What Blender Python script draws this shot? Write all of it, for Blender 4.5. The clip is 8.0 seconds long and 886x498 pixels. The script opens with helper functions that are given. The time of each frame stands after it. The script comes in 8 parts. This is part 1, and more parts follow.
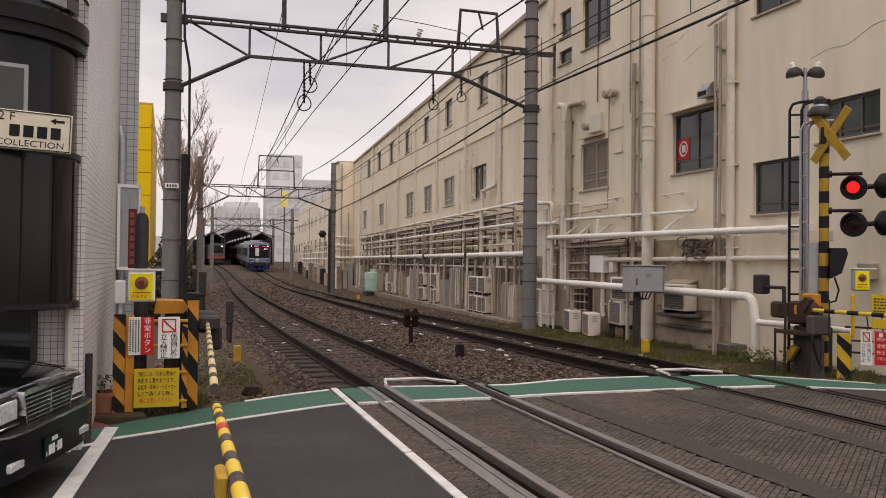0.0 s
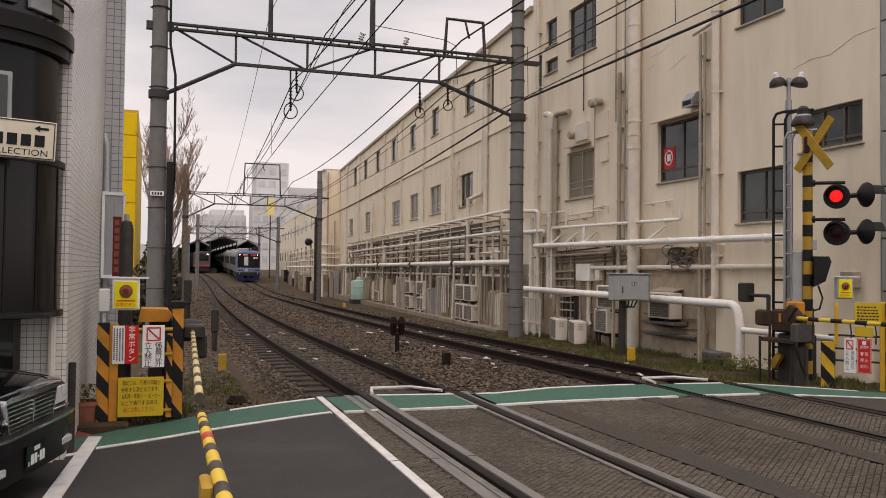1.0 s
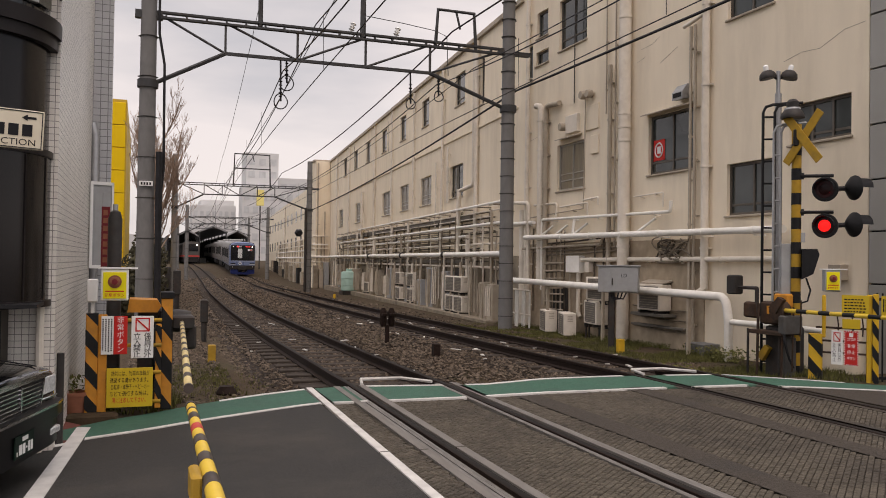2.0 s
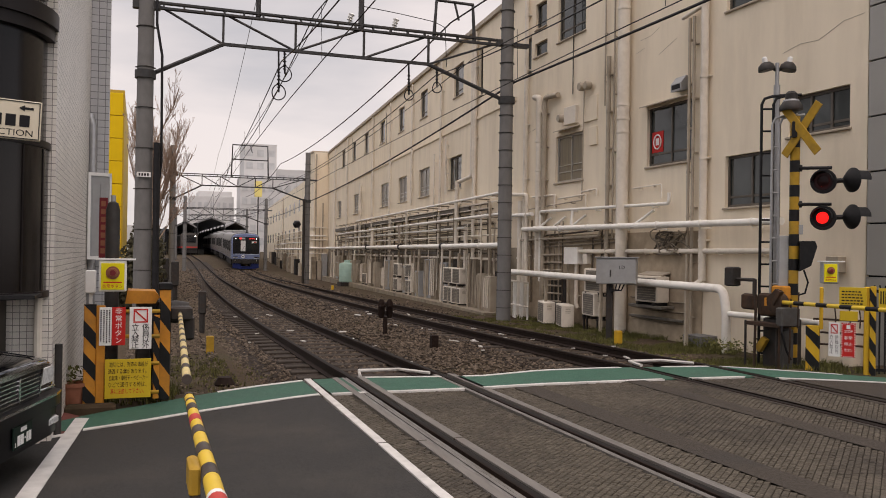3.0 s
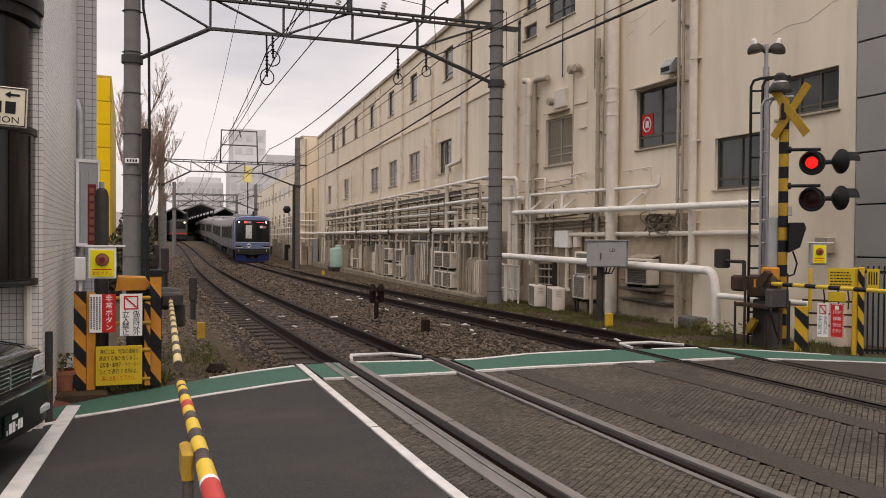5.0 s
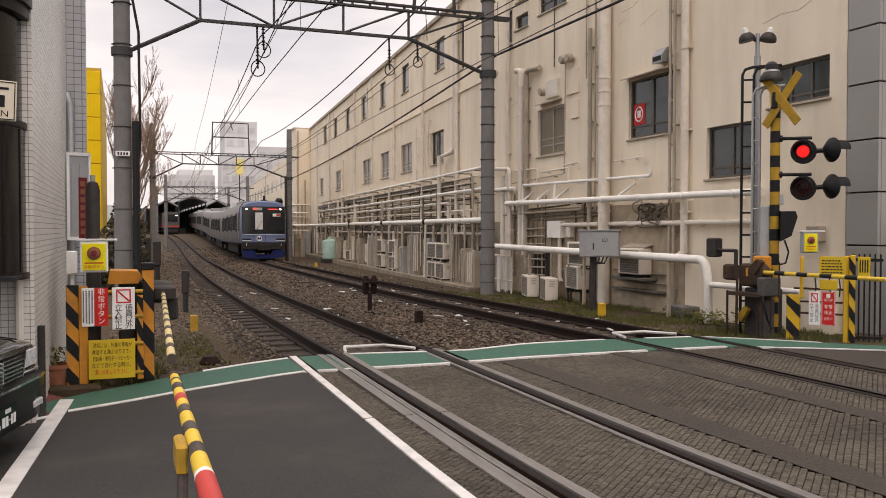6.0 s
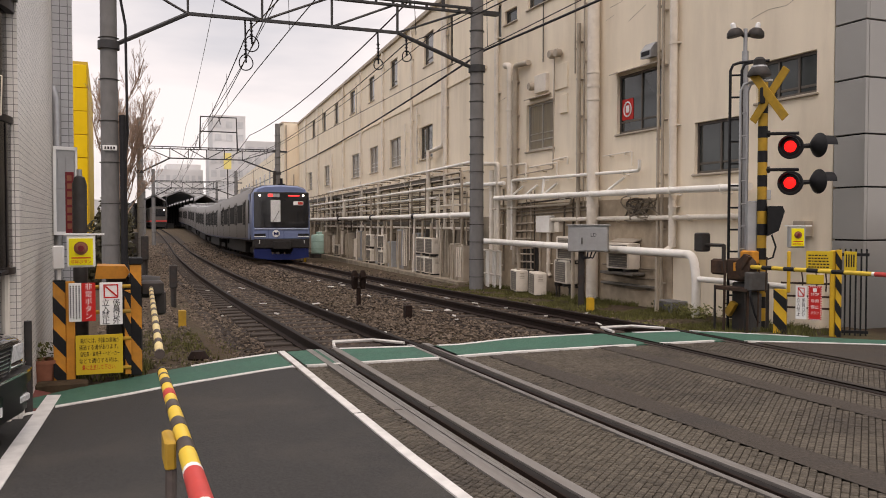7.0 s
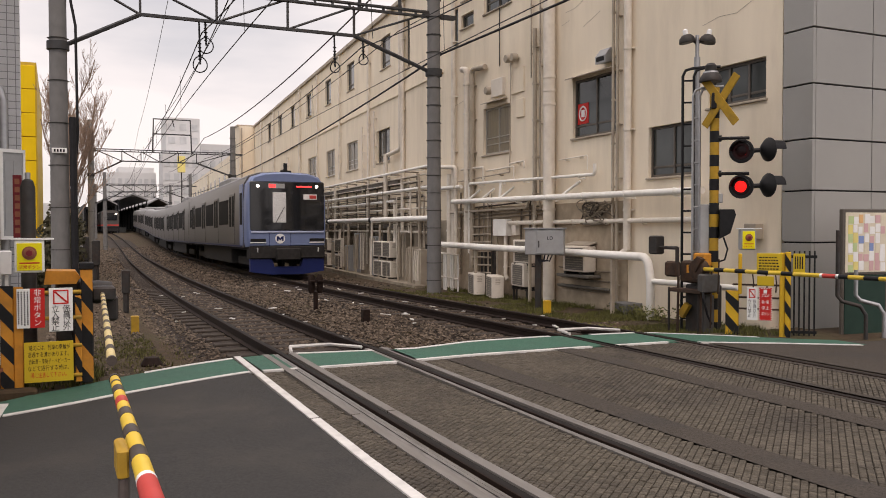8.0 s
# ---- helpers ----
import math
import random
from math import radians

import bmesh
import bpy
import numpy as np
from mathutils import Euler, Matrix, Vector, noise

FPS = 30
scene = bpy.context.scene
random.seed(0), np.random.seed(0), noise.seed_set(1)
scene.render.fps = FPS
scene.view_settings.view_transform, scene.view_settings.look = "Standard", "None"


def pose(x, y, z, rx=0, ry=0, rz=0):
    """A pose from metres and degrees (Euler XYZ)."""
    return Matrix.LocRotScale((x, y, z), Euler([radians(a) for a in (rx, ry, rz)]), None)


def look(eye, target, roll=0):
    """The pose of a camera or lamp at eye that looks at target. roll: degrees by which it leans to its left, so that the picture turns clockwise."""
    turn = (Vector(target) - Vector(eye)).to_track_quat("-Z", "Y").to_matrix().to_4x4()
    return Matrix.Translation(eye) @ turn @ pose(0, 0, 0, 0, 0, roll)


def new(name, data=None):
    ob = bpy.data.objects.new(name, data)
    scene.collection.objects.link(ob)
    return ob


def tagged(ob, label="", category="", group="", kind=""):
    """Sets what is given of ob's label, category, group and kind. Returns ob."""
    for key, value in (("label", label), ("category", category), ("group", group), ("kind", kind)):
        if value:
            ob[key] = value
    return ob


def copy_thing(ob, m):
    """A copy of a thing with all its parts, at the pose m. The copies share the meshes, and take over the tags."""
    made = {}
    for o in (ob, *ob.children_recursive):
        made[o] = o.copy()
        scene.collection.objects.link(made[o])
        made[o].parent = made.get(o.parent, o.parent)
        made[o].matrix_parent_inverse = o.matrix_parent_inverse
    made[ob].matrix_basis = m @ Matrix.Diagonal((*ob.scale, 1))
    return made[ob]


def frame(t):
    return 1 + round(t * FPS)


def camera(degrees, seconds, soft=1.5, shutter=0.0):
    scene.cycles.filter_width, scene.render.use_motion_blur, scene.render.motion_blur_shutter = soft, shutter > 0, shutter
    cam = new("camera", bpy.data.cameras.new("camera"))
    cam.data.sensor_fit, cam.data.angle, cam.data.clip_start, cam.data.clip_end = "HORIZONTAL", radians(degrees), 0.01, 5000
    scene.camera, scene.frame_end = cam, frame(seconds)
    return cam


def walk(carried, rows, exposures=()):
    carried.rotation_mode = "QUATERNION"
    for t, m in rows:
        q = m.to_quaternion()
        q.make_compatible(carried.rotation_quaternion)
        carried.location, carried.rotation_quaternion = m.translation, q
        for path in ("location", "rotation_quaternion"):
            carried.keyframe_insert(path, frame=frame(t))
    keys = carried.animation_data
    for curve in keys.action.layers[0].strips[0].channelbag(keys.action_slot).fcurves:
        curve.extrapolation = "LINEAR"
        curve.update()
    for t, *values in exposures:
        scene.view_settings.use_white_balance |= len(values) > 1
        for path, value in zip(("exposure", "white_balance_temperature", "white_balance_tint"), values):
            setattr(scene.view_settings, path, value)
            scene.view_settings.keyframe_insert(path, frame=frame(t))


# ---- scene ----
cam = camera(56.0, 8.0, soft=0.95)
PATH = [
    (0.0, pose(0, 0, 1.5, 90.900, -0.600, -18.300)),
    (0.5, pose(0, 0, 1.5, 91.311, -0.597, -18.640)),
    (1.0, pose(0, 0, 1.5, 91.472, -0.618, -19.234)),
    (1.5, pose(0, 0, 1.5, 91.248, -0.684, -19.702)),
    (3.0, pose(0, 0, 1.5, 90.306, -0.880, -20.038)),
    (3.5, pose(0, 0, 1.5, 90.136, -0.743, -20.179)),
    (4.0, pose(0, 0, 1.5, 89.806, -0.614, -20.196)),
    (4.5, pose(0, 0, 1.5, 89.511, -0.621, -20.438)),
    (6.0, pose(0, 0, 1.5, 88.618, -0.027, -21.179)),
    (6.5, pose(0, 0, 1.5, 88.315, 0.060, -21.329)),
    (7.0, pose(0, 0, 1.5, 88.257, -0.035, -21.936)),
    (7.5, pose(0, 0, 1.5, 88.333, 0.015, -23.300)),
    (8.0, pose(0, 0, 1.5, 88.498, 0.085, -24.857)),
]
walk(cam, PATH, exposures=[(0.0, 0.50, 7850, 27), (4.0, 0.44, 7850, 27), (5.0, 0.57, 7850, 27), (6.2, 0.74, 7850, 27), (8.0, 0.69, 7850, 27)])

# ---- world and light ----
world = bpy.data.worlds.new("overcast_sky")
scene.world = world
world.use_nodes = True
wn, wl = world.node_tree.nodes, world.node_tree.links
wbg = wn["Background"]
sky = wn.new("ShaderNodeTexSky")
sky.sky_type, sky.sun_disc = "NISHITA", False
sky.sun_elevation, sky.sun_rotation = radians(58), radians(188)
skymul = wn.new("ShaderNodeMix")
skymul.data_type, skymul.blend_type = "RGBA", "MULTIPLY"
skymul.inputs[0].default_value = 1.0
skymul.inputs[7].default_value = (0.10, 0.10, 0.10, 1)
wl.new(sky.outputs[0], skymul.inputs[6])
wmap = wn.new("ShaderNodeMapping")
wmap.inputs["Scale"].default_value = (1.0, 1.0, 4.0)
wtc = wn.new("ShaderNodeTexCoord")
wl.new(wtc.outputs["Generated"], wmap.inputs[0])
cl = wn.new("ShaderNodeTexNoise")
cl.inputs["Scale"].default_value, cl.inputs["Detail"].default_value = 1.5, 6.0
wl.new(wmap.outputs[0], cl.inputs["Vector"])
clr = wn.new("ShaderNodeValToRGB")
clr.color_ramp.elements[0].position, clr.color_ramp.elements[1].position = 0.37, 0.62
clr.color_ramp.elements[0].color = (0.325, 0.423, 0.508, 1)
clr.color_ramp.elements[1].color = (0.73, 0.808, 0.850, 1)
wl.new(cl.outputs["Fac"], clr.inputs[0])
wmix = wn.new("ShaderNodeMix")
wmix.data_type = "RGBA"
wmix.inputs[0].default_value = 0.88
wl.new(skymul.outputs[2], wmix.inputs[6])
wl.new(clr.outputs[0], wmix.inputs[7])
# an overcast sky is brighter towards the zenith
wsep = wn.new("ShaderNodeSeparateXYZ")
wl.new(wtc.outputs["Generated"], wsep.inputs[0])
wzen = wn.new("ShaderNodeMapRange")
wzen.inputs[1].default_value, wzen.inputs[2].default_value = 0.30, 0.95
wzen.inputs[3].default_value, wzen.inputs[4].default_value = 0.80, 2.0
wl.new(wsep.outputs[2], wzen.inputs[0])
wgra = wn.new("ShaderNodeMix")
wgra.data_type, wgra.blend_type = "RGBA", "MULTIPLY"
wgra.inputs[0].default_value = 1.0
wl.new(wmix.outputs[2], wgra.inputs[6])
wl.new(wzen.outputs[0], wgra.inputs[7])
wl.new(wgra.outputs[2], wbg.inputs[0])
wbg.inputs[1].default_value = 1.0

sun = new("sun", bpy.data.lights.new("sun", "SUN"))
sun.data.energy, sun.data.angle, sun.data.color = 0.6, radians(35), (1.0, 0.95, 0.86)
sun.matrix_world = look((-4, -26, 42), (0, 0, 0))


# ---- mesh tools ----
class MB:
    """Gathers points and faces of one mesh."""

    def __init__(self):
        self.v, self.f, self.m = [], [], []
        self.cur = 0

    def add(self, pts, faces):
        o = len(self.v)
        self.v += [tuple(p) for p in pts]
        self.f += [tuple(i + o for i in q) for q in faces]
        self.m += [self.cur] * len(faces)
        return self

    def box(self, x0, x1, y0, y1, z0, z1, b=0.0, m=None):
        x0, x1, y0, y1, z0, z1 = min(x0, x1), max(x0, x1), min(y0, y1), max(y0, y1), min(z0, z1), max(z0, z1)
        b = min(b, 0.22 * min(x1 - x0, y1 - y0, z1 - z0))
        if b <= 0:
            p = [(x, y, z) for z in (z0, z1) for x, y in ((x0, y0), (x1, y0), (x1, y1), (x0, y1))]
            q = [(3, 2, 1, 0), (4, 5, 6, 7), (0, 1, 5, 4), (1, 2, 6, 5), (2, 3, 7, 6), (3, 0, 4, 7)]
        else:
            ring = lambda a, z: [(x0 + a, y0 + a + b, z), (x0 + a + b, y0 + a, z), (x1 - a - b, y0 + a, z), (x1 - a, y0 + a + b, z),
                                 (x1 - a, y1 - a - b, z), (x1 - a - b, y1 - a, z), (x0 + a + b, y1 - a, z), (x0 + a, y1 - a - b, z)]
            p = ring(b, z0) + ring(0, z0 + b) + ring(0, z1 - b) + ring(b, z1)
            q = [tuple(range(7, -1, -1)), tuple(range(24, 32))]
            for k in range(3):
                q += [(8 * k + i, 8 * k + (i + 1) % 8, 8 * k + 8 + (i + 1) % 8, 8 * k + 8 + i) for i in range(8)]
        if m is not None:
            p = [m @ Vector(c) for c in p]
        return self.add(p, q)

    def tube(self, pts, r, n=8, caps=True, r2=None):
        pts = [Vector(p) for p in pts]
        k = len(pts)
        side = None
        rings = []
        for i, p in enumerate(pts):
            d = (pts[min(i + 1, k - 1)] - pts[max(i - 1, 0)]).normalized()
            if side is None:
                side = d.orthogonal().normalized()
            else:
                side = (side - d * side.dot(d))
                side = side.normalized() if side.length > 1e-6 else d.orthogonal().normalized()
            up = d.cross(side)
            rr = r if r2 is None else r + (r2 - r) * i / max(k - 1, 1)
            rings += [p + (side * math.cos(2 * math.pi * j / n) + up * math.sin(2 * math.pi * j / n)) * rr for j in range(n)]
        q = []
        for i in range(k - 1):
            q += [(i * n + j, i * n + (j + 1) % n, (i + 1) * n + (j + 1) % n, (i + 1) * n + j) for j in range(n)]
        if caps:
            q += [tuple(range(n - 1, -1, -1)), tuple(range((k - 1) * n, k * n))]
        return self.add(rings, q)

    def lathe(self, profile, n=16, m=None):
        """profile: (radius, height) pairs about z."""
        p = [(r * math.cos(2 * math.pi * j / n), r * math.sin(2 * math.pi * j / n), z) for r, z in profile for j in range(n)]
        if m is not None:
            p = [m @ Vector(c) for c in p]
        q = []
        k = len(profile)
        for i in range(k - 1):
            q += [(i * n + j, i * n + (j + 1) % n, (i + 1) * n + (j + 1) % n, (i + 1) * n + j) for j in range(n)]
        q += [tuple(range(n - 1, -1, -1)), tuple(range((k - 1) * n, k * n))]
        return self.add(p, q)

    def prism(self, poly, axis, a, b, m=None):
        """A polygon of (u, v) pushed from a to b along axis x, y or z."""
        put = {"x": lambda u, v, w: (w, u, v), "y": lambda u, v, w: (u, w, v), "z": lambda u, v, w: (u, v, w)}[axis]
        n = len(poly)
        p = [put(u, v, a) for u, v in poly] + [put(u, v, b) for u, v in poly]
        if m is not None:
            p = [m @ Vector(c) for c in p]
        q = [tuple(range(n - 1, -1, -1)), tuple(range(n, 2 * n))] + [(i, (i + 1) % n, n + (i + 1) % n, n + i) for i in range(n)]
        return self.add(p, q)

    def strip(self, rows):
        """A sheet through rows of points of equal length."""
        n = len(rows[0])
        p = [c for r in rows for c in r]
        q = [(i * n + j, i * n + j + 1, (i + 1) * n + j + 1, (i + 1) * n + j) for i in range(len(rows) - 1) for j in range(n - 1)]
        return self.add(p, q)

    def mesh(self, name, mats, smooth=False, weld=False):
        me = bpy.data.meshes.new(name)
        me.from_pydata(self.v, [], self.f)
        for mt in (mats if isinstance(mats, (list, tuple)) else [mats]):
            me.materials.append(mt)
        if any(self.m):
            me.polygons.foreach_set("material_index", self.m)
        bm = bmesh.new()
        bm.from_mesh(me)
        if weld:
            bmesh.ops.remove_doubles(bm, verts=bm.verts, dist=1e-4)
        bmesh.ops.recalc_face_normals(bm, faces=bm.faces)
        bm.to_mesh(me)
        bm.free()
        if smooth:
            me.polygons.foreach_set("use_smooth", [True] * len(me.polygons))
            me.set_sharp_from_angle(angle=radians(38))
        return me


def part(name, mb, mat, parent=None, label="", smooth=True, weld=False):
    ob = new(name, mb.mesh(name, mat, smooth, weld))
    if parent is not None:
        ob.parent = parent
    if label:
        ob["label"] = label
    return ob


def thing(name, label, category, group="", kind="", m=None):
    ob = new(name)
    ob.empty_display_size = 0.2
    if m is not None:
        ob.matrix_basis = m
    return tagged(ob, label, category, group, kind)


def solid(name, mb, mat, label, category="", group="", kind="", smooth=True):
    return tagged(part(name, mb, mat, None, "", smooth), label, category, group, kind)


def words(name, text, size, m, mat, parent, depth=0.002, width=None, align="CENTER", label=""):
    """Raised lettering as a mesh, standing in the local x-z plane and facing -y."""
    cu = bpy.data.curves.new(name, "FONT")
    cu.body, cu.size, cu.extrude, cu.align_x, cu.align_y, cu.resolution_u = text, size, depth, align, "CENTER", 3
    tmp = bpy.data.objects.new(name, cu)
    scene.collection.objects.link(tmp)
    bpy.context.view_layer.update()
    me = bpy.data.meshes.new_from_object(tmp.evaluated_get(bpy.context.evaluated_depsgraph_get()))
    bpy.data.objects.remove(tmp)
    k = 1.0
    if width and len(me.vertices):
        xs = [v.co.x for v in me.vertices]
        k = width / max(max(xs) - min(xs), 1e-4)
    me.transform(m @ pose(0, 0, 0, 90, 0, 0) @ Matrix.Diagonal((k, 1, 1, 1)))
    me.materials.clear()
    me.materials.append(mat)
    ob = new(name, me)
    ob.parent = parent
    if label:
        ob["label"] = label
    return ob


# ---- materials ----
def mat(name, col, rough=0.6, metal=0.0, var=0.12, scale=6.0, bump=0.0, bscale=60.0, stain=None, stain_amt=0.0, stain_scale=1.2,
        stretch=(1, 1, 1), island=0.0, objrand=0.0, emit=None, spec=0.18, coat=0.0):
    """Principled surface with fine and broad variation, stains and relief."""
    mt = bpy.data.materials.new(name)
    mt.use_nodes = True
    nd, lk = mt.node_tree.nodes, mt.node_tree.links
    bs = nd["Principled BSDF"]
    bs.inputs["Roughness"].default_value, bs.inputs["Metallic"].default_value = rough, metal
    bs.inputs["Specular IOR Level"].default_value = spec
    bs.inputs["Coat Weight"].default_value = coat
    tc = nd.new("ShaderNodeTexCoord")
    mp = nd.new("ShaderNodeMapping")
    mp.inputs["Scale"].default_value = stretch
    lk.new(tc.outputs["Object"], mp.inputs[0])
    n1 = nd.new("ShaderNodeTexNoise")
    n1.inputs["Scale"].default_value, n1.inputs["Detail"].default_value = scale, 6.0
    lk.new(mp.outputs[0], n1.inputs["Vector"])
    mr = nd.new("ShaderNodeMapRange")
    mr.inputs[1].default_value, mr.inputs[2].default_value = 0.25, 0.75
    mr.inputs[3].default_value, mr.inputs[4].default_value = 1 - var, 1 + var
    lk.new(n1.outputs["Fac"], mr.inputs[0])
    mul = nd.new("ShaderNodeMix")
    mul.data_type, mul.blend_type = "RGBA", "MULTIPLY"
    mul.inputs[0].default_value = 1.0
    mul.inputs[6].default_value = (*col, 1)
    lk.new(mr.outputs[0], mul.inputs[7])
    out = mul.outputs[2]
    if stain:
        n2 = nd.new("ShaderNodeTexNoise")
        n2.inputs["Scale"].default_value, n2.inputs["Detail"].default_value, n2.inputs["Roughness"].default_value = stain_scale, 8.0, 0.65
        lk.new(mp.outputs[0], n2.inputs["Vector"])
        r2 = nd.new("ShaderNodeMapRange")
        r2.inputs[1].default_value, r2.inputs[2].default_value = 0.48, 0.72
        r2.inputs[3].default_value, r2.inputs[4].default_value = 0.0, stain_amt
        lk.new(n2.outputs["Fac"], r2.inputs[0])
        mx = nd.new("ShaderNodeMix")
        mx.data_type = "RGBA"
        mx.inputs[7].default_value = (*stain, 1)
        lk.new(r2.outputs[0], mx.inputs[0])
        lk.new(out, mx.inputs[6])
        out = mx.outputs[2]
    for amount, node, sock in ((island, "ShaderNodeNewGeometry", "Random Per Island"), (objrand, "ShaderNodeObjectInfo", "Random")):
        if amount:
            g = nd.new(node)
            r3 = nd.new("ShaderNodeMapRange")
            r3.inputs[3].default_value, r3.inputs[4].default_value = 1 - amount, 1 + amount
            lk.new(g.outputs[sock], r3.inputs[0])
            m3 = nd.new("ShaderNodeMix")
            m3.data_type, m3.blend_type = "RGBA", "MULTIPLY"
            m3.inputs[0].default_value = 1.0
            lk.new(out, m3.inputs[6])
            lk.new(r3.outputs[0], m3.inputs[7])
            out = m3.outputs[2]
    lk.new(out, bs.inputs["Base Color"])
    if bump:
        nb = nd.new("ShaderNodeTexNoise")
        nb.inputs["Scale"].default_value, nb.inputs["Detail"].default_value = bscale, 4.0
        lk.new(mp.outputs[0], nb.inputs["Vector"])
        bp = nd.new("ShaderNodeBump")
        bp.inputs["Strength"].default_value, bp.inputs["Distance"].default_value = bump, 0.01
        lk.new(nb.outputs["Fac"], bp.inputs["Height"])
        lk.new(bp.outputs[0], bs.inputs["Normal"])
    if emit:
        bs.inputs["Emission Color"].default_value = (*emit[0], 1)
        bs.inputs["Emission Strength"].default_value = emit[1]
    return mt


M_ASPHALT = mat("asphalt", (0.041, 0.0395, 0.037), 0.8, var=0.32, scale=46, bump=0.5, bscale=240, stain=(0.070, 0.063, 0.054), stain_amt=0.85, stain_scale=0.8)
M_ASPHALT2 = mat("worn_asphalt", (0.060, 0.050, 0.041), 0.8, var=0.4, scale=42, bump=0.8, bscale=160, stain=(0.04, 0.038, 0.037), stain_amt=0.6, stain_scale=1.1)
M_BLOCK = mat("crossing_block", (0.089, 0.076, 0.059), 0.85, var=0.4, scale=55, bump=0.6, bscale=120, stain=(0.036, 0.031, 0.028), stain_amt=0.8, stain_scale=0.7, objrand=0.22, island=0.22)
M_JOINT = mat("joint_grit", (0.046, 0.038, 0.029), 0.9, var=0.3, scale=40)
M_WHITE_LINE = mat("road_white", (0.60, 0.585, 0.555), 0.7, var=0.1, scale=20, stain=(0.25, 0.24, 0.23), stain_amt=0.55, stain_scale=5)
M_GREEN = mat("green_road_paint", (0.042, 0.118, 0.084), 0.75, var=0.15, scale=16, stain=(0.045, 0.09, 0.07), stain_amt=0.7, stain_scale=2.2, bump=0.3, bscale=140)
M_REDPAVE = mat("red_paving", (0.17, 0.055, 0.045), 0.8, var=0.2, scale=12, stain=(0.06, 0.04, 0.04), stain_amt=0.5)
M_BALLAST = mat("ballast", (0.032, 0.024, 0.019), 0.95, var=0.45, scale=14, bump=1.0, bscale=45, stain=(0.06, 0.045, 0.034), stain_amt=0.6, stain_scale=0.5, island=0.35)
M_STONE = mat("ballast_stone", (0.097, 0.075, 0.057), 0.92, var=0.3, scale=25, island=0.75, stain=(0.05, 0.033, 0.022), stain_amt=0.6, stain_scale=0.5)
M_RAIL = mat("rusty_rail", (0.022, 0.013, 0.010), 0.8, metal=0.2, var=0.3, scale=20)
# near-black head: the shade of the flangeway gap is painted onto the rail top
M_RAILTOP = mat("blackened_rail_head", (0.014, 0.0115, 0.010), 0.8, metal=0.0, var=0.1, scale=30)
M_SLEEPER = mat("sleeper", (0.048, 0.038, 0.031), 0.9, var=0.3, scale=14, stain=(0.06, 0.045, 0.035), stain_amt=0.6)
M_GROUND = mat("dirt", (0.060, 0.040, 0.024), 0.95, var=0.35, scale=8, bump=0.7, bscale=40, stain=(0.06, 0.07, 0.03), stain_amt=0.5, stain_scale=0.6)
M_WALL = mat("cream_stucco", (0.82, 0.715, 0.565), 0.85, var=0.05, scale=3.0, bump=0.12, bscale=90, stain=(0.60, 0.51, 0.39), stain_amt=0.55, stain_scale=1.1, stretch=(1, 1, 0.22))
# tone holds both the grime and the shade behind the low pipes
M_WALL_LOW = mat("low_wall_grime_shade", (0.40, 0.318, 0.230), 0.9, var=0.2, scale=5.0, bump=0.2, bscale=80, stain=(0.22, 0.175, 0.13), stain_amt=0.7, stain_scale=0.9)
M_PIPE = mat("painted_pipe", (0.72, 0.655, 0.565), 0.5, var=0.06, scale=8, stain=(0.42, 0.36, 0.29), stain_amt=0.5, stain_scale=1.8)
M_PIPE_OLD = mat("dull_pipe", (0.42, 0.36, 0.285), 0.6, var=0.12, scale=8, stain=(0.2, 0.16, 0.12), stain_amt=0.6, stain_scale=2.0)
M_PIPE_WHITE = mat("white_pipe", (0.80, 0.775, 0.72), 0.45, var=0.05, scale=6, stain=(0.5, 0.45, 0.38), stain_amt=0.4, stain_scale=2)
M_CONC = mat("concrete_pole", (0.172, 0.170, 0.166), 0.85, var=0.12, scale=9, bump=0.3, bscale=90, stain=(0.17, 0.165, 0.16), stain_amt=0.6, stain_scale=1.1, stretch=(1, 1, 0.5))
M_STEEL = mat("gantry_steel", (0.060, 0.062, 0.064), 0.6, metal=0.3, var=0.15, scale=9, stain=(0.08, 0.05, 0.035), stain_amt=0.4, stain_scale=3)
M_GALV = mat("galvanised", (0.36, 0.365, 0.37), 0.45, metal=0.7, var=0.1, scale=14)
M_PLATESTEEL = mat("worn_plate_steel", (0.19, 0.178, 0.164), 0.55, metal=0.3, var=0.25, scale=14, stain=(0.07, 0.055, 0.045), stain_amt=0.6, stain_scale=4, stretch=(4, 0.4, 1))
M_EDGE = mat("worn_concrete_edge", (0.185, 0.172, 0.157), 0.75, var=0.2, scale=10, stain=(0.12, 0.10, 0.085), stain_amt=0.7, stain_scale=5, stretch=(3, 0.4, 1))
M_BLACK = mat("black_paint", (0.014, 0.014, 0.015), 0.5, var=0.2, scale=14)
M_RUBBER = mat("rubber", (0.02, 0.02, 0.02), 0.85, var=0.2, scale=20)
M_DARKMETAL = mat("dark_metal", (0.05, 0.047, 0.045), 0.55, metal=0.4, var=0.2, scale=12, stain=(0.10, 0.05, 0.03), stain_amt=0.35, stain_scale=5)
M_YELLOW = mat("signal_yellow", (0.62, 0.37, 0.03), 0.5, var=0.08, scale=10, stain=(0.35, 0.22, 0.05), stain_amt=0.4, stain_scale=5)
M_YELLOW_DIRTY = mat("weathered_yellow", (0.42, 0.245, 0.03), 0.6, var=0.15, scale=10, stain=(0.2, 0.13, 0.05), stain_amt=0.6, stain_scale=4)
M_ORANGE = mat("machine_orange", (0.58, 0.24, 0.035), 0.55, var=0.1, scale=9, stain=(0.2, 0.10, 0.04), stain_amt=0.5, stain_scale=4)
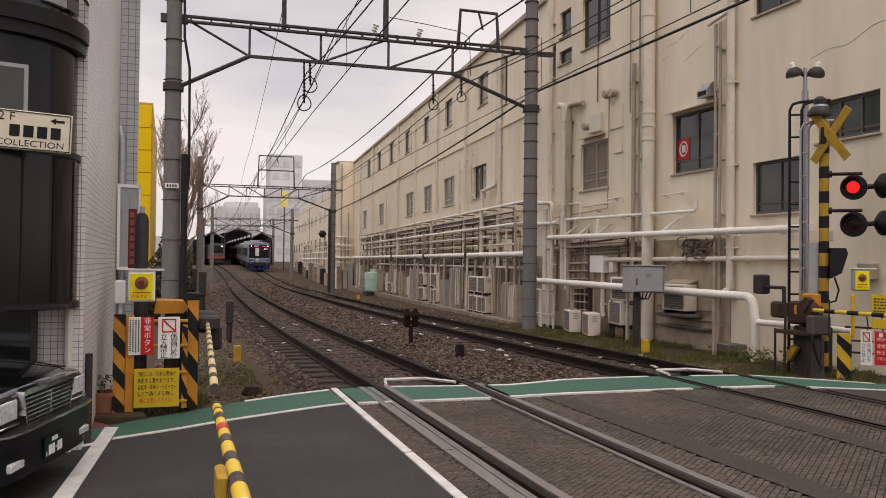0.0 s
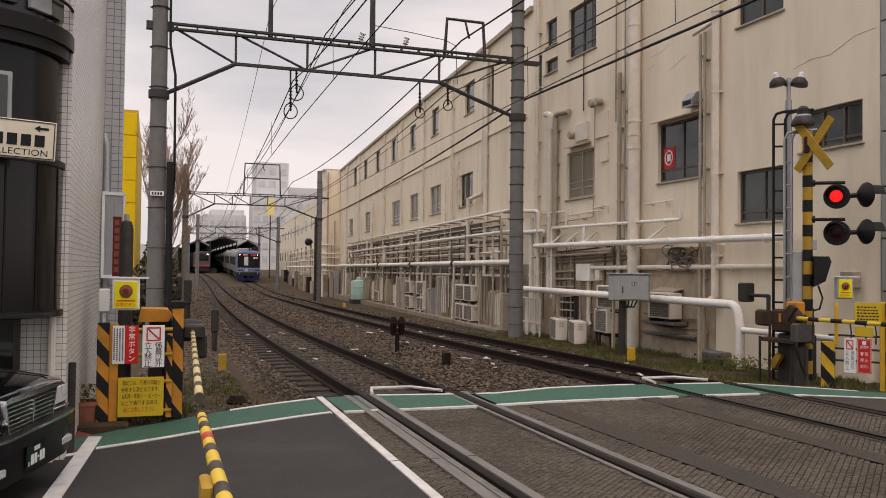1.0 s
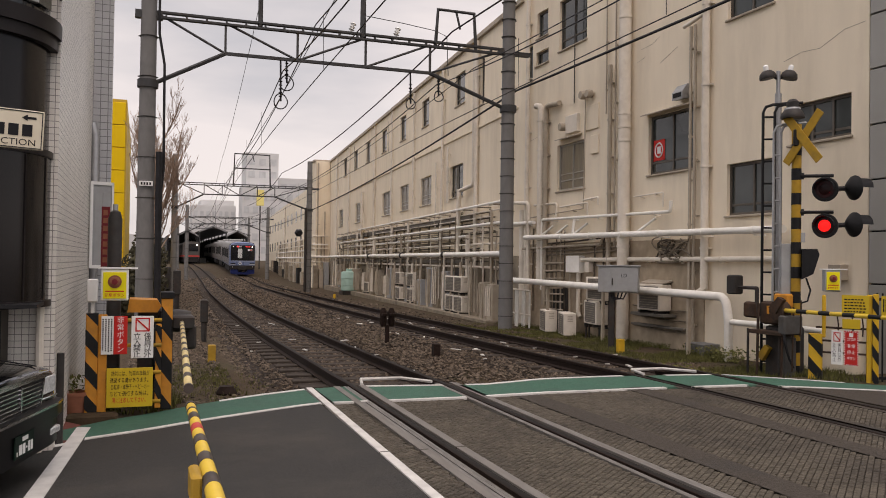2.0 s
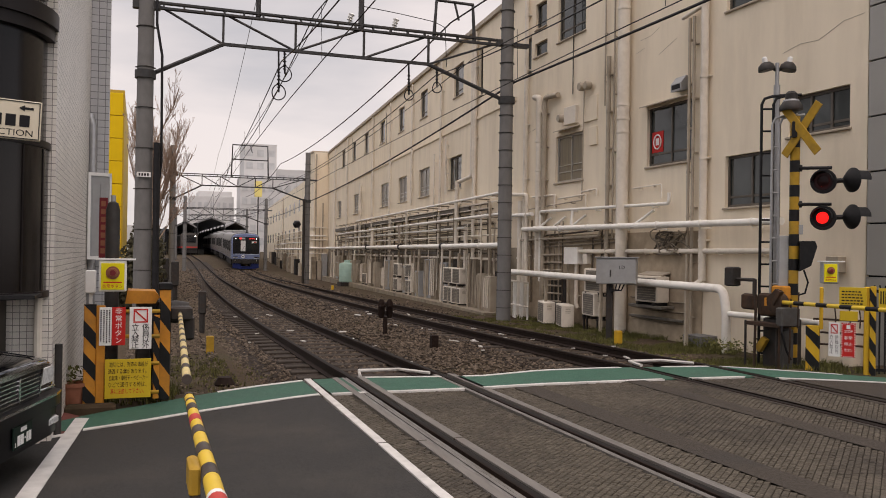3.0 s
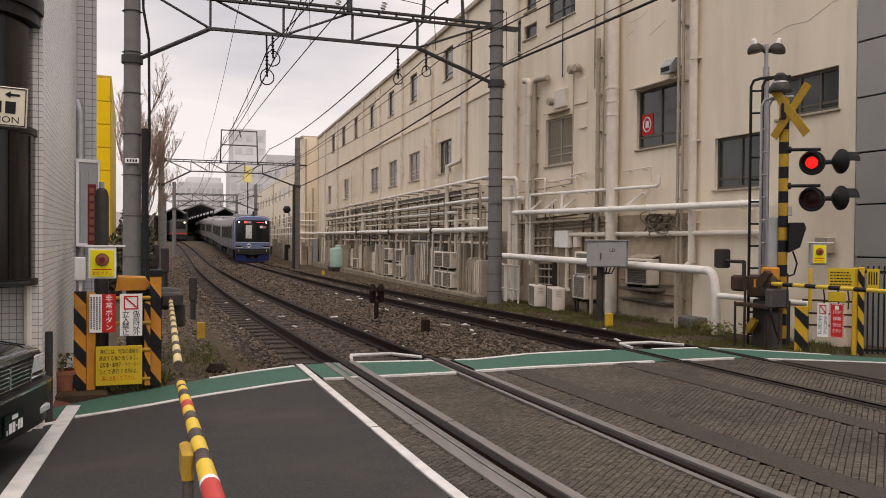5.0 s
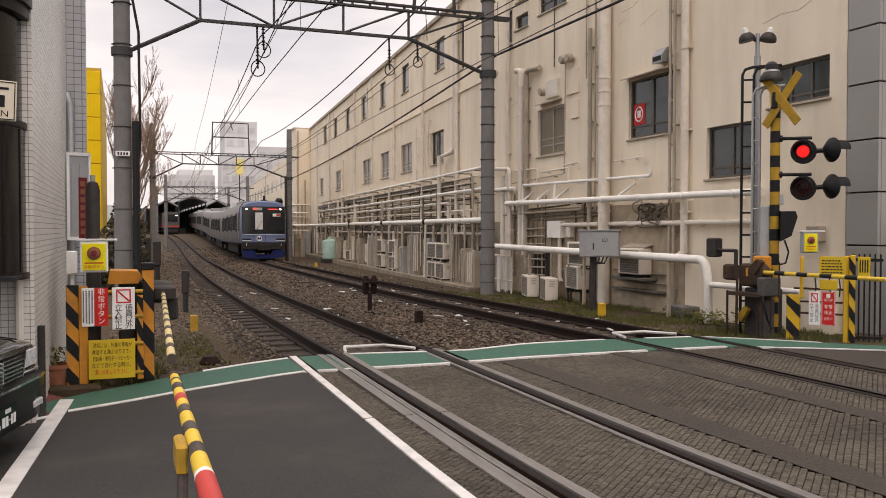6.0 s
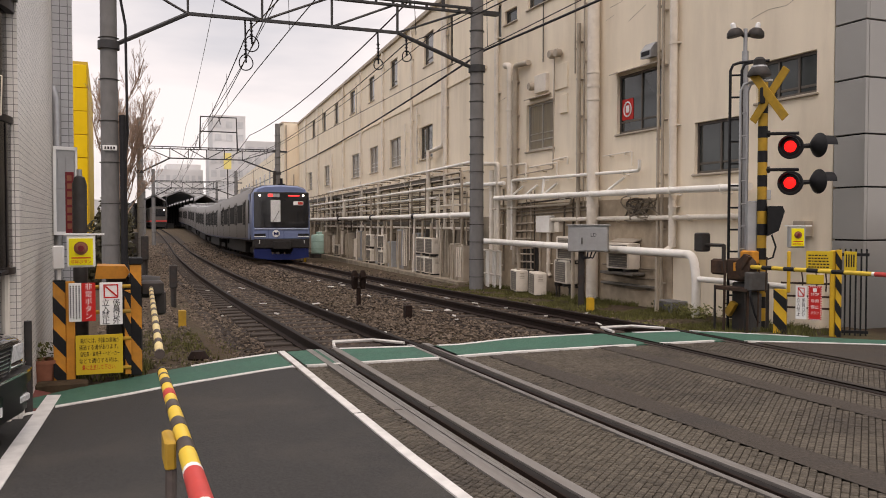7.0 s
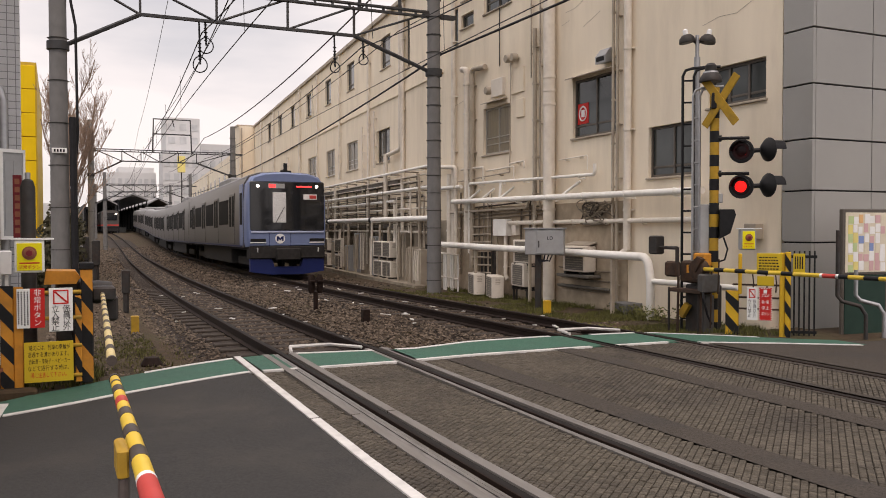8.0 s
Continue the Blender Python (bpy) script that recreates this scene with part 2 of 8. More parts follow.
M_SIGNYELLOW = mat("sign_yellow", (0.58, 0.40, 0.03), 0.4, var=0.04, scale=8)
M_BRIGHTYELLOW = mat("button_box_yellow", (0.78, 0.68, 0.02), 0.4, var=0.04, scale=8)
M_WHITE = mat("white_paint", (0.78, 0.78, 0.76), 0.5, var=0.05, scale=10, stain=(0.5, 0.48, 0.44), stain_amt=0.3, stain_scale=4)
M_RED = mat("sign_red", (0.55, 0.025, 0.02), 0.45, var=0.06, scale=10)
M_REDFADE = mat("faded_red", (0.50, 0.06, 0.05), 0.55, var=0.12, scale=10)
M_INK = mat("ink_black", (0.012, 0.012, 0.014), 0.6, var=0.05)
M_GREYBOX = mat("grey_cabinet", (0.34, 0.35, 0.35), 0.5, var=0.06, scale=8, stain=(0.22, 0.2, 0.18), stain_amt=0.4, stain_scale=3)
M_GREYPANEL = mat("grey_cladding", (0.338, 0.330, 0.308), 0.34, metal=0.25, var=0.05, scale=1.2, stain=(0.27, 0.262, 0.25), stain_amt=0.5, stain_scale=0.6)
M_FRAME = mat("bronze_frame", (0.12, 0.105, 0.09), 0.5, metal=0.4, var=0.1, scale=12)
M_FRAME_LT = mat("alu_frame", (0.42, 0.40, 0.37), 0.45, metal=0.5, var=0.08, scale=12)
M_GLASS = mat("window_glass", (0.030, 0.036, 0.034), 0.08, var=0.4, scale=1.5, spec=0.6)
M_GLASS_BLIND = mat("window_blind", (0.20, 0.175, 0.14), 0.25, var=0.25, scale=2.0, stretch=(1, 12, 0.6), spec=0.5)
M_TILE_GREY = mat("grey_tile", (0.42, 0.43, 0.44), 0.4, var=0.06, scale=3, island=0.06)
M_BAY = mat("dark_bay", (0.009, 0.007, 0.007), 0.18, var=0.5, scale=5, stretch=(1, 1, 0.06), spec=0.35)
M_BAYGLASS = mat("bay_glass", (0.055, 0.058, 0.058), 0.07, metal=0.35, var=0.6, scale=3, stretch=(1, 1, 0.15), spec=0.8)
M_BAYTRIM = mat("dark_trim", (0.016, 0.013, 0.013), 0.4, var=0.2, scale=5)
M_YBLD = mat("yellow_building", (0.80, 0.52, 0.012), 0.6, var=0.05, scale=1.5)
M_YBLD2 = mat("ochre_side", (0.55, 0.36, 0.05), 0.6, var=0.1, scale=2)
M_FOLIAGE = mat("shrub_leaf", (0.042, 0.038, 0.020), 0.8, var=0.4, scale=5, island=0.5)
M_GRASS = mat("grass", (0.105, 0.104, 0.034), 0.85, var=0.4, scale=3, island=0.45)
M_REDDARK = mat("dark_red_sign", (0.17, 0.022, 0.026), 0.5, var=0.15, scale=12)
M_BARK = mat("bark", (0.30, 0.215, 0.165), 0.9, var=0.3, scale=12)
M_CARBLACK = mat("car_black", (0.004, 0.004, 0.005), 0.06, var=0.1, scale=4, coat=0.6, spec=0.5)
M_CARPLASTIC = mat("car_bumper_black", (0.006, 0.006, 0.007), 0.34, var=0.15, scale=6, spec=0.3)
M_CHROME = mat("chrome", (0.68, 0.68, 0.68), 0.16, metal=1.0, var=0.08, scale=20)
M_LENS = mat("lamp_lens", (0.60, 0.61, 0.60), 0.12, var=0.3, scale=40, spec=0.8)
M_TRAINSTEEL = mat("brushed_steel", (0.112, 0.102, 0.094), 0.38, metal=0.4, var=0.06, scale=6, stretch=(1, 0.1, 6))
M_TRAINBLUE = mat("train_blue", (0.145, 0.19, 0.32), 0.35, var=0.06, scale=4)
M_TRAINBLUE_D = mat("train_deep_blue", (0.013, 0.022, 0.095), 0.4, var=0.08, scale=4)
M_TRAINPALE = mat("train_pale_blue", (0.42, 0.47, 0.62), 0.35, var=0.05, scale=4)
M_TRAINGLASS = mat("train_glass", (0.012, 0.013, 0.015), 0.06, var=0.3, scale=3, spec=0.6)
M_SIDEGLASS = mat("train_side_glass", (0.010, 0.010, 0.010), 0.6, var=0.3, scale=3, spec=0.04)
# tone holds grime and the shadows of the clutter along the far wing
M_GRIME_SHADE = mat("grimy_shaded_plaster", (0.27, 0.225, 0.17), 0.9, var=0.3, scale=3, bump=0.3, bscale=60, stain=(0.12, 0.10, 0.075), stain_amt=0.7, stain_scale=1.0)
M_UNDER = mat("underframe", (0.028, 0.026, 0.025), 0.8, var=0.3, scale=8)
M_ROOFGREY = mat("roof_grey", (0.26, 0.26, 0.26), 0.7, var=0.12, scale=4)
M_HEAD = mat("headlight_on", (0.9, 0.9, 0.85), 0.3, emit=((1.0, 0.96, 0.86), 4.0))
M_LEDRED = mat("display_red", (0.2, 0.01, 0.01), 0.5, emit=((1.0, 0.05, 0.05), 1.6))
M_TAILRED = mat("tail_lamp", (0.3, 0.02, 0.02), 0.4, emit=((1.0, 0.05, 0.08), 1.5))
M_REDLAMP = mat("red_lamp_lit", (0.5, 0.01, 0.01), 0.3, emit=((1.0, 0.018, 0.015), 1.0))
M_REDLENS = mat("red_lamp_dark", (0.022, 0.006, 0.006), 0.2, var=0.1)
M_DKGREY = mat("dark_grey_case", (0.085, 0.083, 0.080), 0.6, var=0.15, scale=9, stain=(0.06, 0.045, 0.035), stain_amt=0.6, stain_scale=5)
M_PALEBAND = mat("worn_pale_yellow", (0.62, 0.50, 0.24), 0.55, var=0.10, scale=14, stain=(0.36, 0.27, 0.14), stain_amt=0.6, stain_scale=9)
M_BANDBROWN = mat("faded_black_band", (0.060, 0.047, 0.042), 0.55, var=0.2, scale=18, stain=(0.12, 0.10, 0.085), stain_amt=0.5, stain_scale=9)
M_ARMYELLOW = mat("arm_yellow", (0.68, 0.46, 0.055), 0.45, var=0.07, scale=14, stain=(0.45, 0.31, 0.09), stain_amt=0.4, stain_scale=10)
M_AQUA = mat("aqua_tank", (0.33, 0.50, 0.44), 0.5, var=0.08, scale=5, stain=(0.25, 0.3, 0.27), stain_amt=0.4)
# distance haze is painted in: wall and window tones are pale and close
M_FAR = mat("far_building_hazed", (0.60, 0.60, 0.595), 0.8, var=0.05, scale=0.3)
M_FARDARK = mat("far_window_hazed", (0.50, 0.51, 0.515), 0.4, var=0.15, scale=0.6)
M_TERRA = mat("terracotta", (0.26, 0.10, 0.06), 0.8, var=0.15, scale=12)
M_CABLE = mat("cable", (0.020, 0.020, 0.022), 0.6, var=0.2)


# ---- track geometry ----
_Y = [-60, 0, 5, 10, 18, 28.5, 44, 60, 72, 90, 110, 150, 260]
_XF = [6.9, 6.9, 6.9, 6.9, 6.98, 7.25, 7.87, 8.66, 9.34, 10.3, 11.2, 13.0, 18.0]
_XN = [2.905, 2.905, 2.905, 2.99, 3.06, 3.35, 3.98, 4.78, 5.46, 6.2, 6.7, 7.6, 10.0]
_ZT = [0, 0, 0, 0, -0.09, -0.20, -0.33, -0.47, -0.53, -0.35, 0.20, 0.75, 1.5]
_fine = np.arange(-60, 261, 1.0)
_ker = np.hanning(15) / np.hanning(15).sum()


def _smooth(vals):
    a = np.interp(_fine, _Y, vals)
    pad = np.concatenate([a[0] - (a[1] - a[0]) * np.arange(7, 0, -1), a, a[-1] + (a[-1] - a[-2]) * np.arange(1, 8)])
    return np.convolve(pad, _ker, "valid")


_xf, _xn, _zt = _smooth(_XF), _smooth(_XN), _smooth(_ZT)


def xf(y):
    return float(np.interp(y, _fine, _xf))


def xn(y):
    return float(np.interp(y, _fine, _xn))


def zt(y):
    return float(np.interp(y, _fine, _zt)) if y > 10.5 else 0.0


WALL_X = 10.2


# ---- ground, road and tracks ----
def bed(x, y):
    """Height of the ground beside the crossing and under the tracks."""
    if y <= 9.2:
        return -0.03
    k = min(1.0, (y - 9.2) / 0.7)
    base = zt(y) - 0.24
    if x > 8.3:
        base += 0.09
    if x < 1.2:
        base += 0.10
    return -0.03 * (1 - k) + base * k


def build_ground():
    xs = [-400, -120, -40, -15, -6, -3] + [-2 + 0.5 * i for i in range(33)] + [15, 18, 25, 40, 120, 400]
    ys = [-400, -100, -30, -8, 0, 5, 8, 9.2, 9.5, 9.9] + [10.5 + 1.0 * i for i in range(60)] + list(range(75, 260, 6)) + [300, 500, 1200]
    mb = MB()
    mb.strip([[(x, y, bed(x, y) - (0.0 if abs(x - 5) < 14 else 0.05)) for x in xs] for y in ys])
    solid("ground", mb, M_GROUND, "brown stony soil around the railway", "ground", kind="structure")


GREEN_BACK = [(-0.75, 7.75), (-0.28, 8.25), (0.04, 8.46), (0.6, 8.93), (1.23, 9.33), (1.86, 9.64), (2.12, 9.75), (3.6, 9.5), (4.03, 9.46), (4.9, 9.72), (6.0, 9.72), (7.5, 9.5), (8.2, 8.85), (8.9, 8.1), (9.6, 7.5)]
GREEN_FRONT = [(-0.41, 7.46), (0.04, 7.7), (0.54, 8.03), (1.1, 8.33), (1.74, 8.66), (3.4, 8.62), (4.39, 8.70), (6.02, 8.66), (7.2, 8.58), (8.27, 7.95), (9.2, 7.3)]


def edge_y(line, x):
    return float(np.interp(x, [p[0] for p in line], [p[1] for p in line]))


def band(mb, line_a, line_b, z0, z1, x0, x1, step=0.25):
    """A thin slab between two edge lines y(x)."""
    n = max(2, int((x1 - x0) / step) + 1)
    xs = [x0 + (x1 - x0) * i / (n - 1) for i in range(n)]
    top = [[(x, line_a(x), z1), (x, line_b(x), z1)] for x in xs]
    low = [[(x, line_a(x), z0), (x, line_a(x), z1)] for x in xs]
    low2 = [[(x, line_b(x), z1), (x, line_b(x), z0)] for x in xs]
    mb.strip(top), mb.strip(low), mb.strip(low2)


def deck_bar(mb, x0, x1, z1, y1=9.72, z0=-0.06):
    """A long bar of the crossing deck, bent with the near track to fit the camera's view."""
    k = 0.080 * (y1 - 5.0) / 4.7
    mb.prism([(x0, -20), (x1, -20), (x1, 5.0), (x1 + k, y1), (x0 + k, y1), (x0, 5.0)], "z", z0, z1)


def build_road():
    back = lambda x: edge_y(GREEN_BACK, x)
    front = lambda x: edge_y(GREEN_FRONT, x)
    mb = MB()
    band(mb, lambda x: -60.0, lambda x: back(x) + 0.02 if x > -0.4 else 7.9, -0.2, 0.0, -60.0, 1.785, 0.4)
    solid("road", mb, M_ASPHALT, "dark grey asphalt road before the level crossing", "road", kind="structure")
    mb = MB()
    band(mb, lambda x: -60.0, back, -0.2, 0.0, 7.62, 80.0, 0.4)
    solid("road", mb, M_ASPHALT2, "worn asphalt road beyond the tracks", "road", kind="structure")
    # crossing deck under the blocks
    mb = MB()
    for x0, x1 in ((1.79, 2.25), (2.46, 3.36), (3.62, 6.26), (6.42, 7.38), (7.54, 7.62)):
        band(mb, lambda x: -30.0, back, -0.2, -0.012, x0, x1, 0.2)
    solid("crossing_deck", mb, M_JOINT, "gritty bed of the level crossing deck", "crossing deck", kind="structure")
    mb = MB()
    for x0, x1 in ((3.99, 4.285), (5.495, 5.77), (6.20, 6.26), (6.43, 6.52), (7.28, 7.37)):
        band(mb, lambda x: -30.0, lambda x: back(x) - 0.95, -0.03, 0.0045, x0, x1, 0.2)
    solid("asphalt_patch", mb, M_ASPHALT2, "dark asphalt strips patched along the crossing deck", "asphalt patch", kind="structure")
    mb = MB()
    for x0, x1 in ((-0.75, 1.80), (1.93, 2.30), (2.53, 3.47), (3.64, 6.26), (6.43, 7.37), (7.54, 9.3)):
        band(mb, front, back, -0.02, 0.004, x0, x1)
    solid("green_strip", mb, M_GREEN, "worn green painted walking strip along the crossing edge", "road marking", kind="structure")
    mb = MB()
    for x0, x1 in ((-0.41, 1.80), (1.93, 2.30), (2.53, 3.42), (3.66, 6.05), (6.43, 7.2), (7.54, 9.2)):
        band(mb, lambda x: front(x) - 0.035, lambda x: front(x) + 0.035, -0.02, 0.008, x0, x1)
    for x0, x1 in ((0.8, 1.80), (2.53, 3.47), (3.75, 6.1), (6.7, 7.37), (7.54, 8.6)):
        band(mb, lambda x: back(x) - 0.04, lambda x: back(x) + 0.035, -0.02, 0.009, x0, x1)
    solid("white_edge_line", mb, M_WHITE_LINE, "cracked white lines edging the green strip", "road marking", kind="structure")
    mb = MB()
    mb.prism([(-0.915, 2.0), (-0.795, 2.0), (-0.389, 7.95), (-0.503, 7.98)], "z", -0.02, 0.006)
    solid("stop_line", mb, M_WHITE_LINE, "worn white stop line before the barrier", "road marking", kind="structure")
    mb = MB()
    mb.prism([(-6.0, 3.43), (-6.0, 3.55), (-0.53, 7.36), (-0.53, 7.27)], "z", -0.02, 0.004)
    solid("side_line", mb, M_WHITE_LINE, "thin white line along the road edge", "road marking", kind="structure")
    mb = MB()
    mb.prism([(-6.0, 3.58), (-0.53, 7.38), (-0.48, 8.1), (-0.62, 8.3), (-6, 7.2)], "z", -0.05, 0.002)
    solid("red_pavement", mb, M_REDPAVE, "dull red paved verge beside the building", "pavement", kind="structure")
    mb = MB()
    deck_bar(mb, 1.752, 1.828, 0.012, 9.70)
    solid("white_board_strip", mb, M_WHITE_LINE, "painted white strip edging the crossing deck", "road marking", kind="structure")


def rail_profile():
    return [(-0.065, -0.150), (0.065, -0.150), (0.065, -0.138), (0.012, -0.118), (0.010, -0.045), (0.033, -0.034), (0.033, -0.004), (0.026, 0.0),
            (-0.026, 0.0), (-0.033, -0.004), (-0.033, -0.034), (-0.010, -0.045), (-0.012, -0.118), (-0.065, -0.138)]


def build_track(xc, y0, y1, name_label):
    ys = [y0, -10, 0, 5, 8] + [9 + i for i in range(int(y1 - 9) + 1)]
    prof = rail_profile()
    for side in (-0.567, 0.567):
        mb = MB()
        rows = []
        for y in ys:
            rows.append([(xc(y) + side + u, y, zt(y) + v + 0.004) for u, v in prof] + [(xc(y) + side + prof[0][0], y, zt(y) + prof[0][1] + 0.004)])
        mb.strip(rows)
        n = len(prof)
        mb.m = [1 if (i % n) == 7 else 0 for i in range(len(mb.f))]
        solid("rail", mb, [M_RAIL, M_RAILTOP], name_label, "rail", group="rails", kind="structure")


def build_sleepers():
    mb = MB()
    mb.box(-1.0, 1.0, -0.11, 0.11, -0.10, 0.0, 0.012)
    me = mb.mesh("sleeper", M_SLEEPER)
    for xc in (xn, xf):
        y = 10.35
        while y < 75:
            ob = new("sleeper", me)
            a = math.atan2(xc(y + 1) - xc(y - 1), 2)
            ob.matrix_basis = pose(xc(y) + random.uniform(-0.03, 0.03), y, zt(y) - 0.148, 0, 0, -math.degrees(a) + random.uniform(-1, 1))
            tagged(ob, "grey concrete railway sleeper half sunk in ballast", "sleeper", "sleepers", "structure")
            y += 0.62


def build_crossing_metal():
    # steel guard rails and flangeway edges on the deck
    for x0, x1, z1, mt, lab in ((2.085, 2.158, 0.010, M_EDGE, "pale worn concrete edge beside the rail"), (2.166, 2.196, 0.003, M_PLATESTEEL, "worn steel plate beside the rail"),
                                (2.204, 2.232, 0.006, M_PLATESTEEL, "worn steel plate beside the rail"), (2.240, 2.268, 0.002, M_PLATESTEEL, "worn steel plate beside the rail"),
                                (2.392, 2.470, 0.012, M_EDGE, "pale worn concrete edge inside the rail"), (3.352, 3.400, 0.006, M_PLATESTEEL, "worn steel plate inside the rail"),
                                (3.545, 3.575, 0.010, M_EDGE, "pale worn edge beside the rail"), (3.585, 3.640, 0.004, M_PLATESTEEL, "dark steel plate beside the rail")):
        mb = MB()
        deck_bar(mb, x0, x1, z1)
        solid("deck_edge", mb, mt, lab, "deck edge", group="deck edges", kind="structure")
    for x0, x1, z in ((1.773, 1.852, 0.0122), (2.106, 2.181, 0.0102), (2.413, 2.493, 0.0122)):
        mb = MB()
        mb.box(x0, x1, 6.28, 6.298, z - 0.02, z + 0.0008)
        solid("edge_joint", mb, M_JOINT, "dark joint across a deck edge", "edge joint", group="edge joints", kind="structure")
    for x in (6.455, 7.345):
        mb = MB()
        mb.tube([(x, -20, -0.035), (x, 9.75, -0.035), (x + (0.28 if x < 7 else -0.28), 10.35, -0.05)], 0.033, 6)
        solid("guard_rail", mb, M_RAIL, "rusty steel guard rail beside the running rail", "guard rail", group="guard rails", kind="structure")
    for x0, x1 in ((2.52, 3.42), (6.46, 7.35)):
        mb = MB()
        mb.tube([(x0, 9.75, 0.012), (x0 + 0.1, 10.2, 0.012), (x1 - 0.28, 10.2, 0.012), (x1, 9.80, 0.012)], 0.022, 6)
        solid("deck_end_bar", mb, M_WHITE_LINE, "white painted bar closing the deck between the rails", "end bar", group="deck end bars", kind="structure")


# ---- large cream building along the tracks ----
def wall_pt(s):
    """Point of the facade foot at y = s: straight by the crossing, then bending away with the tracks."""
    return WALL_X + max(0.0, s - 21.6) * 0.0805


def facade(mb, y0, y1, z0, z1, holes, thick=0.3, xoff=0.0):
    """Wall sheet with rectangular openings (ya, yb, za, zb) and thickness."""
    ys = sorted({y0, y1, *[v for h in holes for v in h[:2]]})
    zs = sorted({z0, z1, *[v for h in holes for v in h[2:]]})
    inside = lambda a, b: any(h[0] - 1e-6 < a < h[1] + 1e-6 and h[2] - 1e-6 < b < h[3] + 1e-6 for h in holes)
    for ya, yb in zip(ys, ys[1:]):
        for za, zb in zip(zs, zs[1:]):
            if not inside((ya + yb) / 2, (za + zb) / 2):
                a, b = wall_pt(ya) + xoff, wall_pt(yb) + xoff
                mb.add([(a, ya, za), (b, yb, za), (b, yb, zb), (a, ya, zb), (a + thick, ya, za), (b + thick, yb, za), (b + thick, yb, zb), (a + thick, ya, zb)],
                       [(0, 1, 2, 3), (7, 6, 5, 4)])
    for ya, yb, za, zb in holes:
        a, b = wall_pt(ya) + xoff, wall_pt(yb) + xoff
        p = [(a, ya, za), (b, yb, za), (b, yb, zb), (a, ya, zb)]
        q = [(x + thick, y, z) for x, y, z in p]
        mb.add(p + q, [(0, 1, 5, 4), (1, 2, 6, 5), (2, 3, 7, 6), (3, 0, 4, 7)])
    a, b = wall_pt(y0) + xoff, wall_pt(y1) + xoff
    mb.add([(a, y0, z0), (a + thick, y0, z0), (a + thick, y0, z1), (a, y0, z1)], [(0, 1, 2, 3)])
    mb.add([(b, y1, z0), (b + thick, y1, z0), (b + thick, y1, z1), (b, y1, z1)], [(0, 1, 2, 3)])
    mb.add([(a, y0, z1), (a + thick, y0, z1), (b + thick, y1, z1), (b, y1, z1)], [(0, 1, 2, 3)])


# openings: y0, y1, z0, z1, glass, panes
WIN_NEAR = [(13.72, 15.30, 3.42, 4.66, "clear", 2), (18.03, 19.48, 3.38, 4.58, "blind", 2), (11.45, 12.74, 2.43, 3.38, "clear", 2), (9.86, 11.15, 3.54, 4.20, "clear", 3),
            (18.0, 19.44, 7.05, 8.35, "clear", 2), (20.05, 20.8, 6.95, 7.32, "clear", 1), (20.1, 20.75, 7.7, 8.4, "clear", 1), (11.55, 12.75, 6.08, 7.15, "clear", 2), (21.0, 21.45, 6.6, 7.6, "clear", 1)]
WIN_FAR = [(27.5, 29.1, 3.86, 5.04, "clear", 2), (32.0, 33.8, 3.86, 5.03, "blind", 2), (36.1, 37.8, 3.86, 5.03, "blind", 2), (40.2, 42.2, 3.86, 5.04, "blind", 2), (49.1, 50.9, 3.86, 5.05, "blind", 2),
           (56.1, 57.8, 3.86, 5.03, "blind", 2),
           (27.4, 28.6, 7.19, 8.32, "clear", 1), (32.5, 33.7, 7.19, 8.32, "clear", 1), (36.8, 38.0, 7.19, 8.32, "clear", 1), (41.3, 42.6, 7.20, 8.35, "clear", 1), (46.0, 47.3, 7.20, 8.35, "clear", 1),
           (50.3, 51.6, 7.22, 8.38, "clear", 1), (54.6, 56.0, 7.22, 8.38, "clear", 1), (25.2, 25.6, 6.74, 8.31, "clear", 1)]


def build_window(ya, yb, za, zb, kind, panes, parent):
    """Aluminium sliding window set back in its opening."""
    x = wall_pt((ya + yb) / 2)
    slope = (wall_pt(yb) - wall_pt(ya)) / (yb - ya)
    ang = -math.degrees(math.atan(slope))
    w, h = yb - ya, zb - za
    win = thing("window", "", "")
    win.parent = parent
    win.matrix_basis = pose(wall_pt(ya), ya, za, 0, 0, ang)
    f = MB()
    d0, d1 = 0.07, 0.13
    for a, b, c, d in ((0, w, 0, 0.05), (0, w, h - 0.05, h), (0, 0.045, 0.05, h - 0.05), (w - 0.045, w, 0.05, h - 0.05)):
        f.box(d0, d1, a, b, c, d)
    for i in range(1, panes):
        f.box(d0, d1, w * i / panes - 0.022, w * i / panes + 0.022, 0.05, h - 0.05)
    if kind == "clear" and w > 1.2:
        f.box(d0 + 0.01, d1 - 0.01, 0.045, w - 0.045, h * 0.20 - 0.02, h * 0.20 + 0.02)
    if kind == "blind" and w > 1.2:
        f.box(d0 + 0.01, d1 - 0.01, 0.045, w - 0.045, h * 0.22 - 0.015, h * 0.22 + 0.015)
        f.box(d0 + 0.01, d1 - 0.01, 0.045, w - 0.045, h * 0.36 - 0.012, h * 0.36 + 0.012)
    part("window_frame", f, M_FRAME if kind == "clear" else M_FRAME_LT, win, "dull metal window frame")
    for i in range(panes):
        g = MB()
        g.box(0.095, 0.105, w * i / panes + 0.02, w * (i + 1) / panes - 0.02, 0.04, h - 0.04)
        part("pane", g, M_GLASS if kind == "clear" else M_GLASS_BLIND, win)
    s = MB()
    s.box(-0.045, 0.08, -0.04, w + 0.04, -0.045, -0.004, 0.008)
    part("window_sill", s, M_PIPE_OLD, win, "pale weathered sill")
    return win


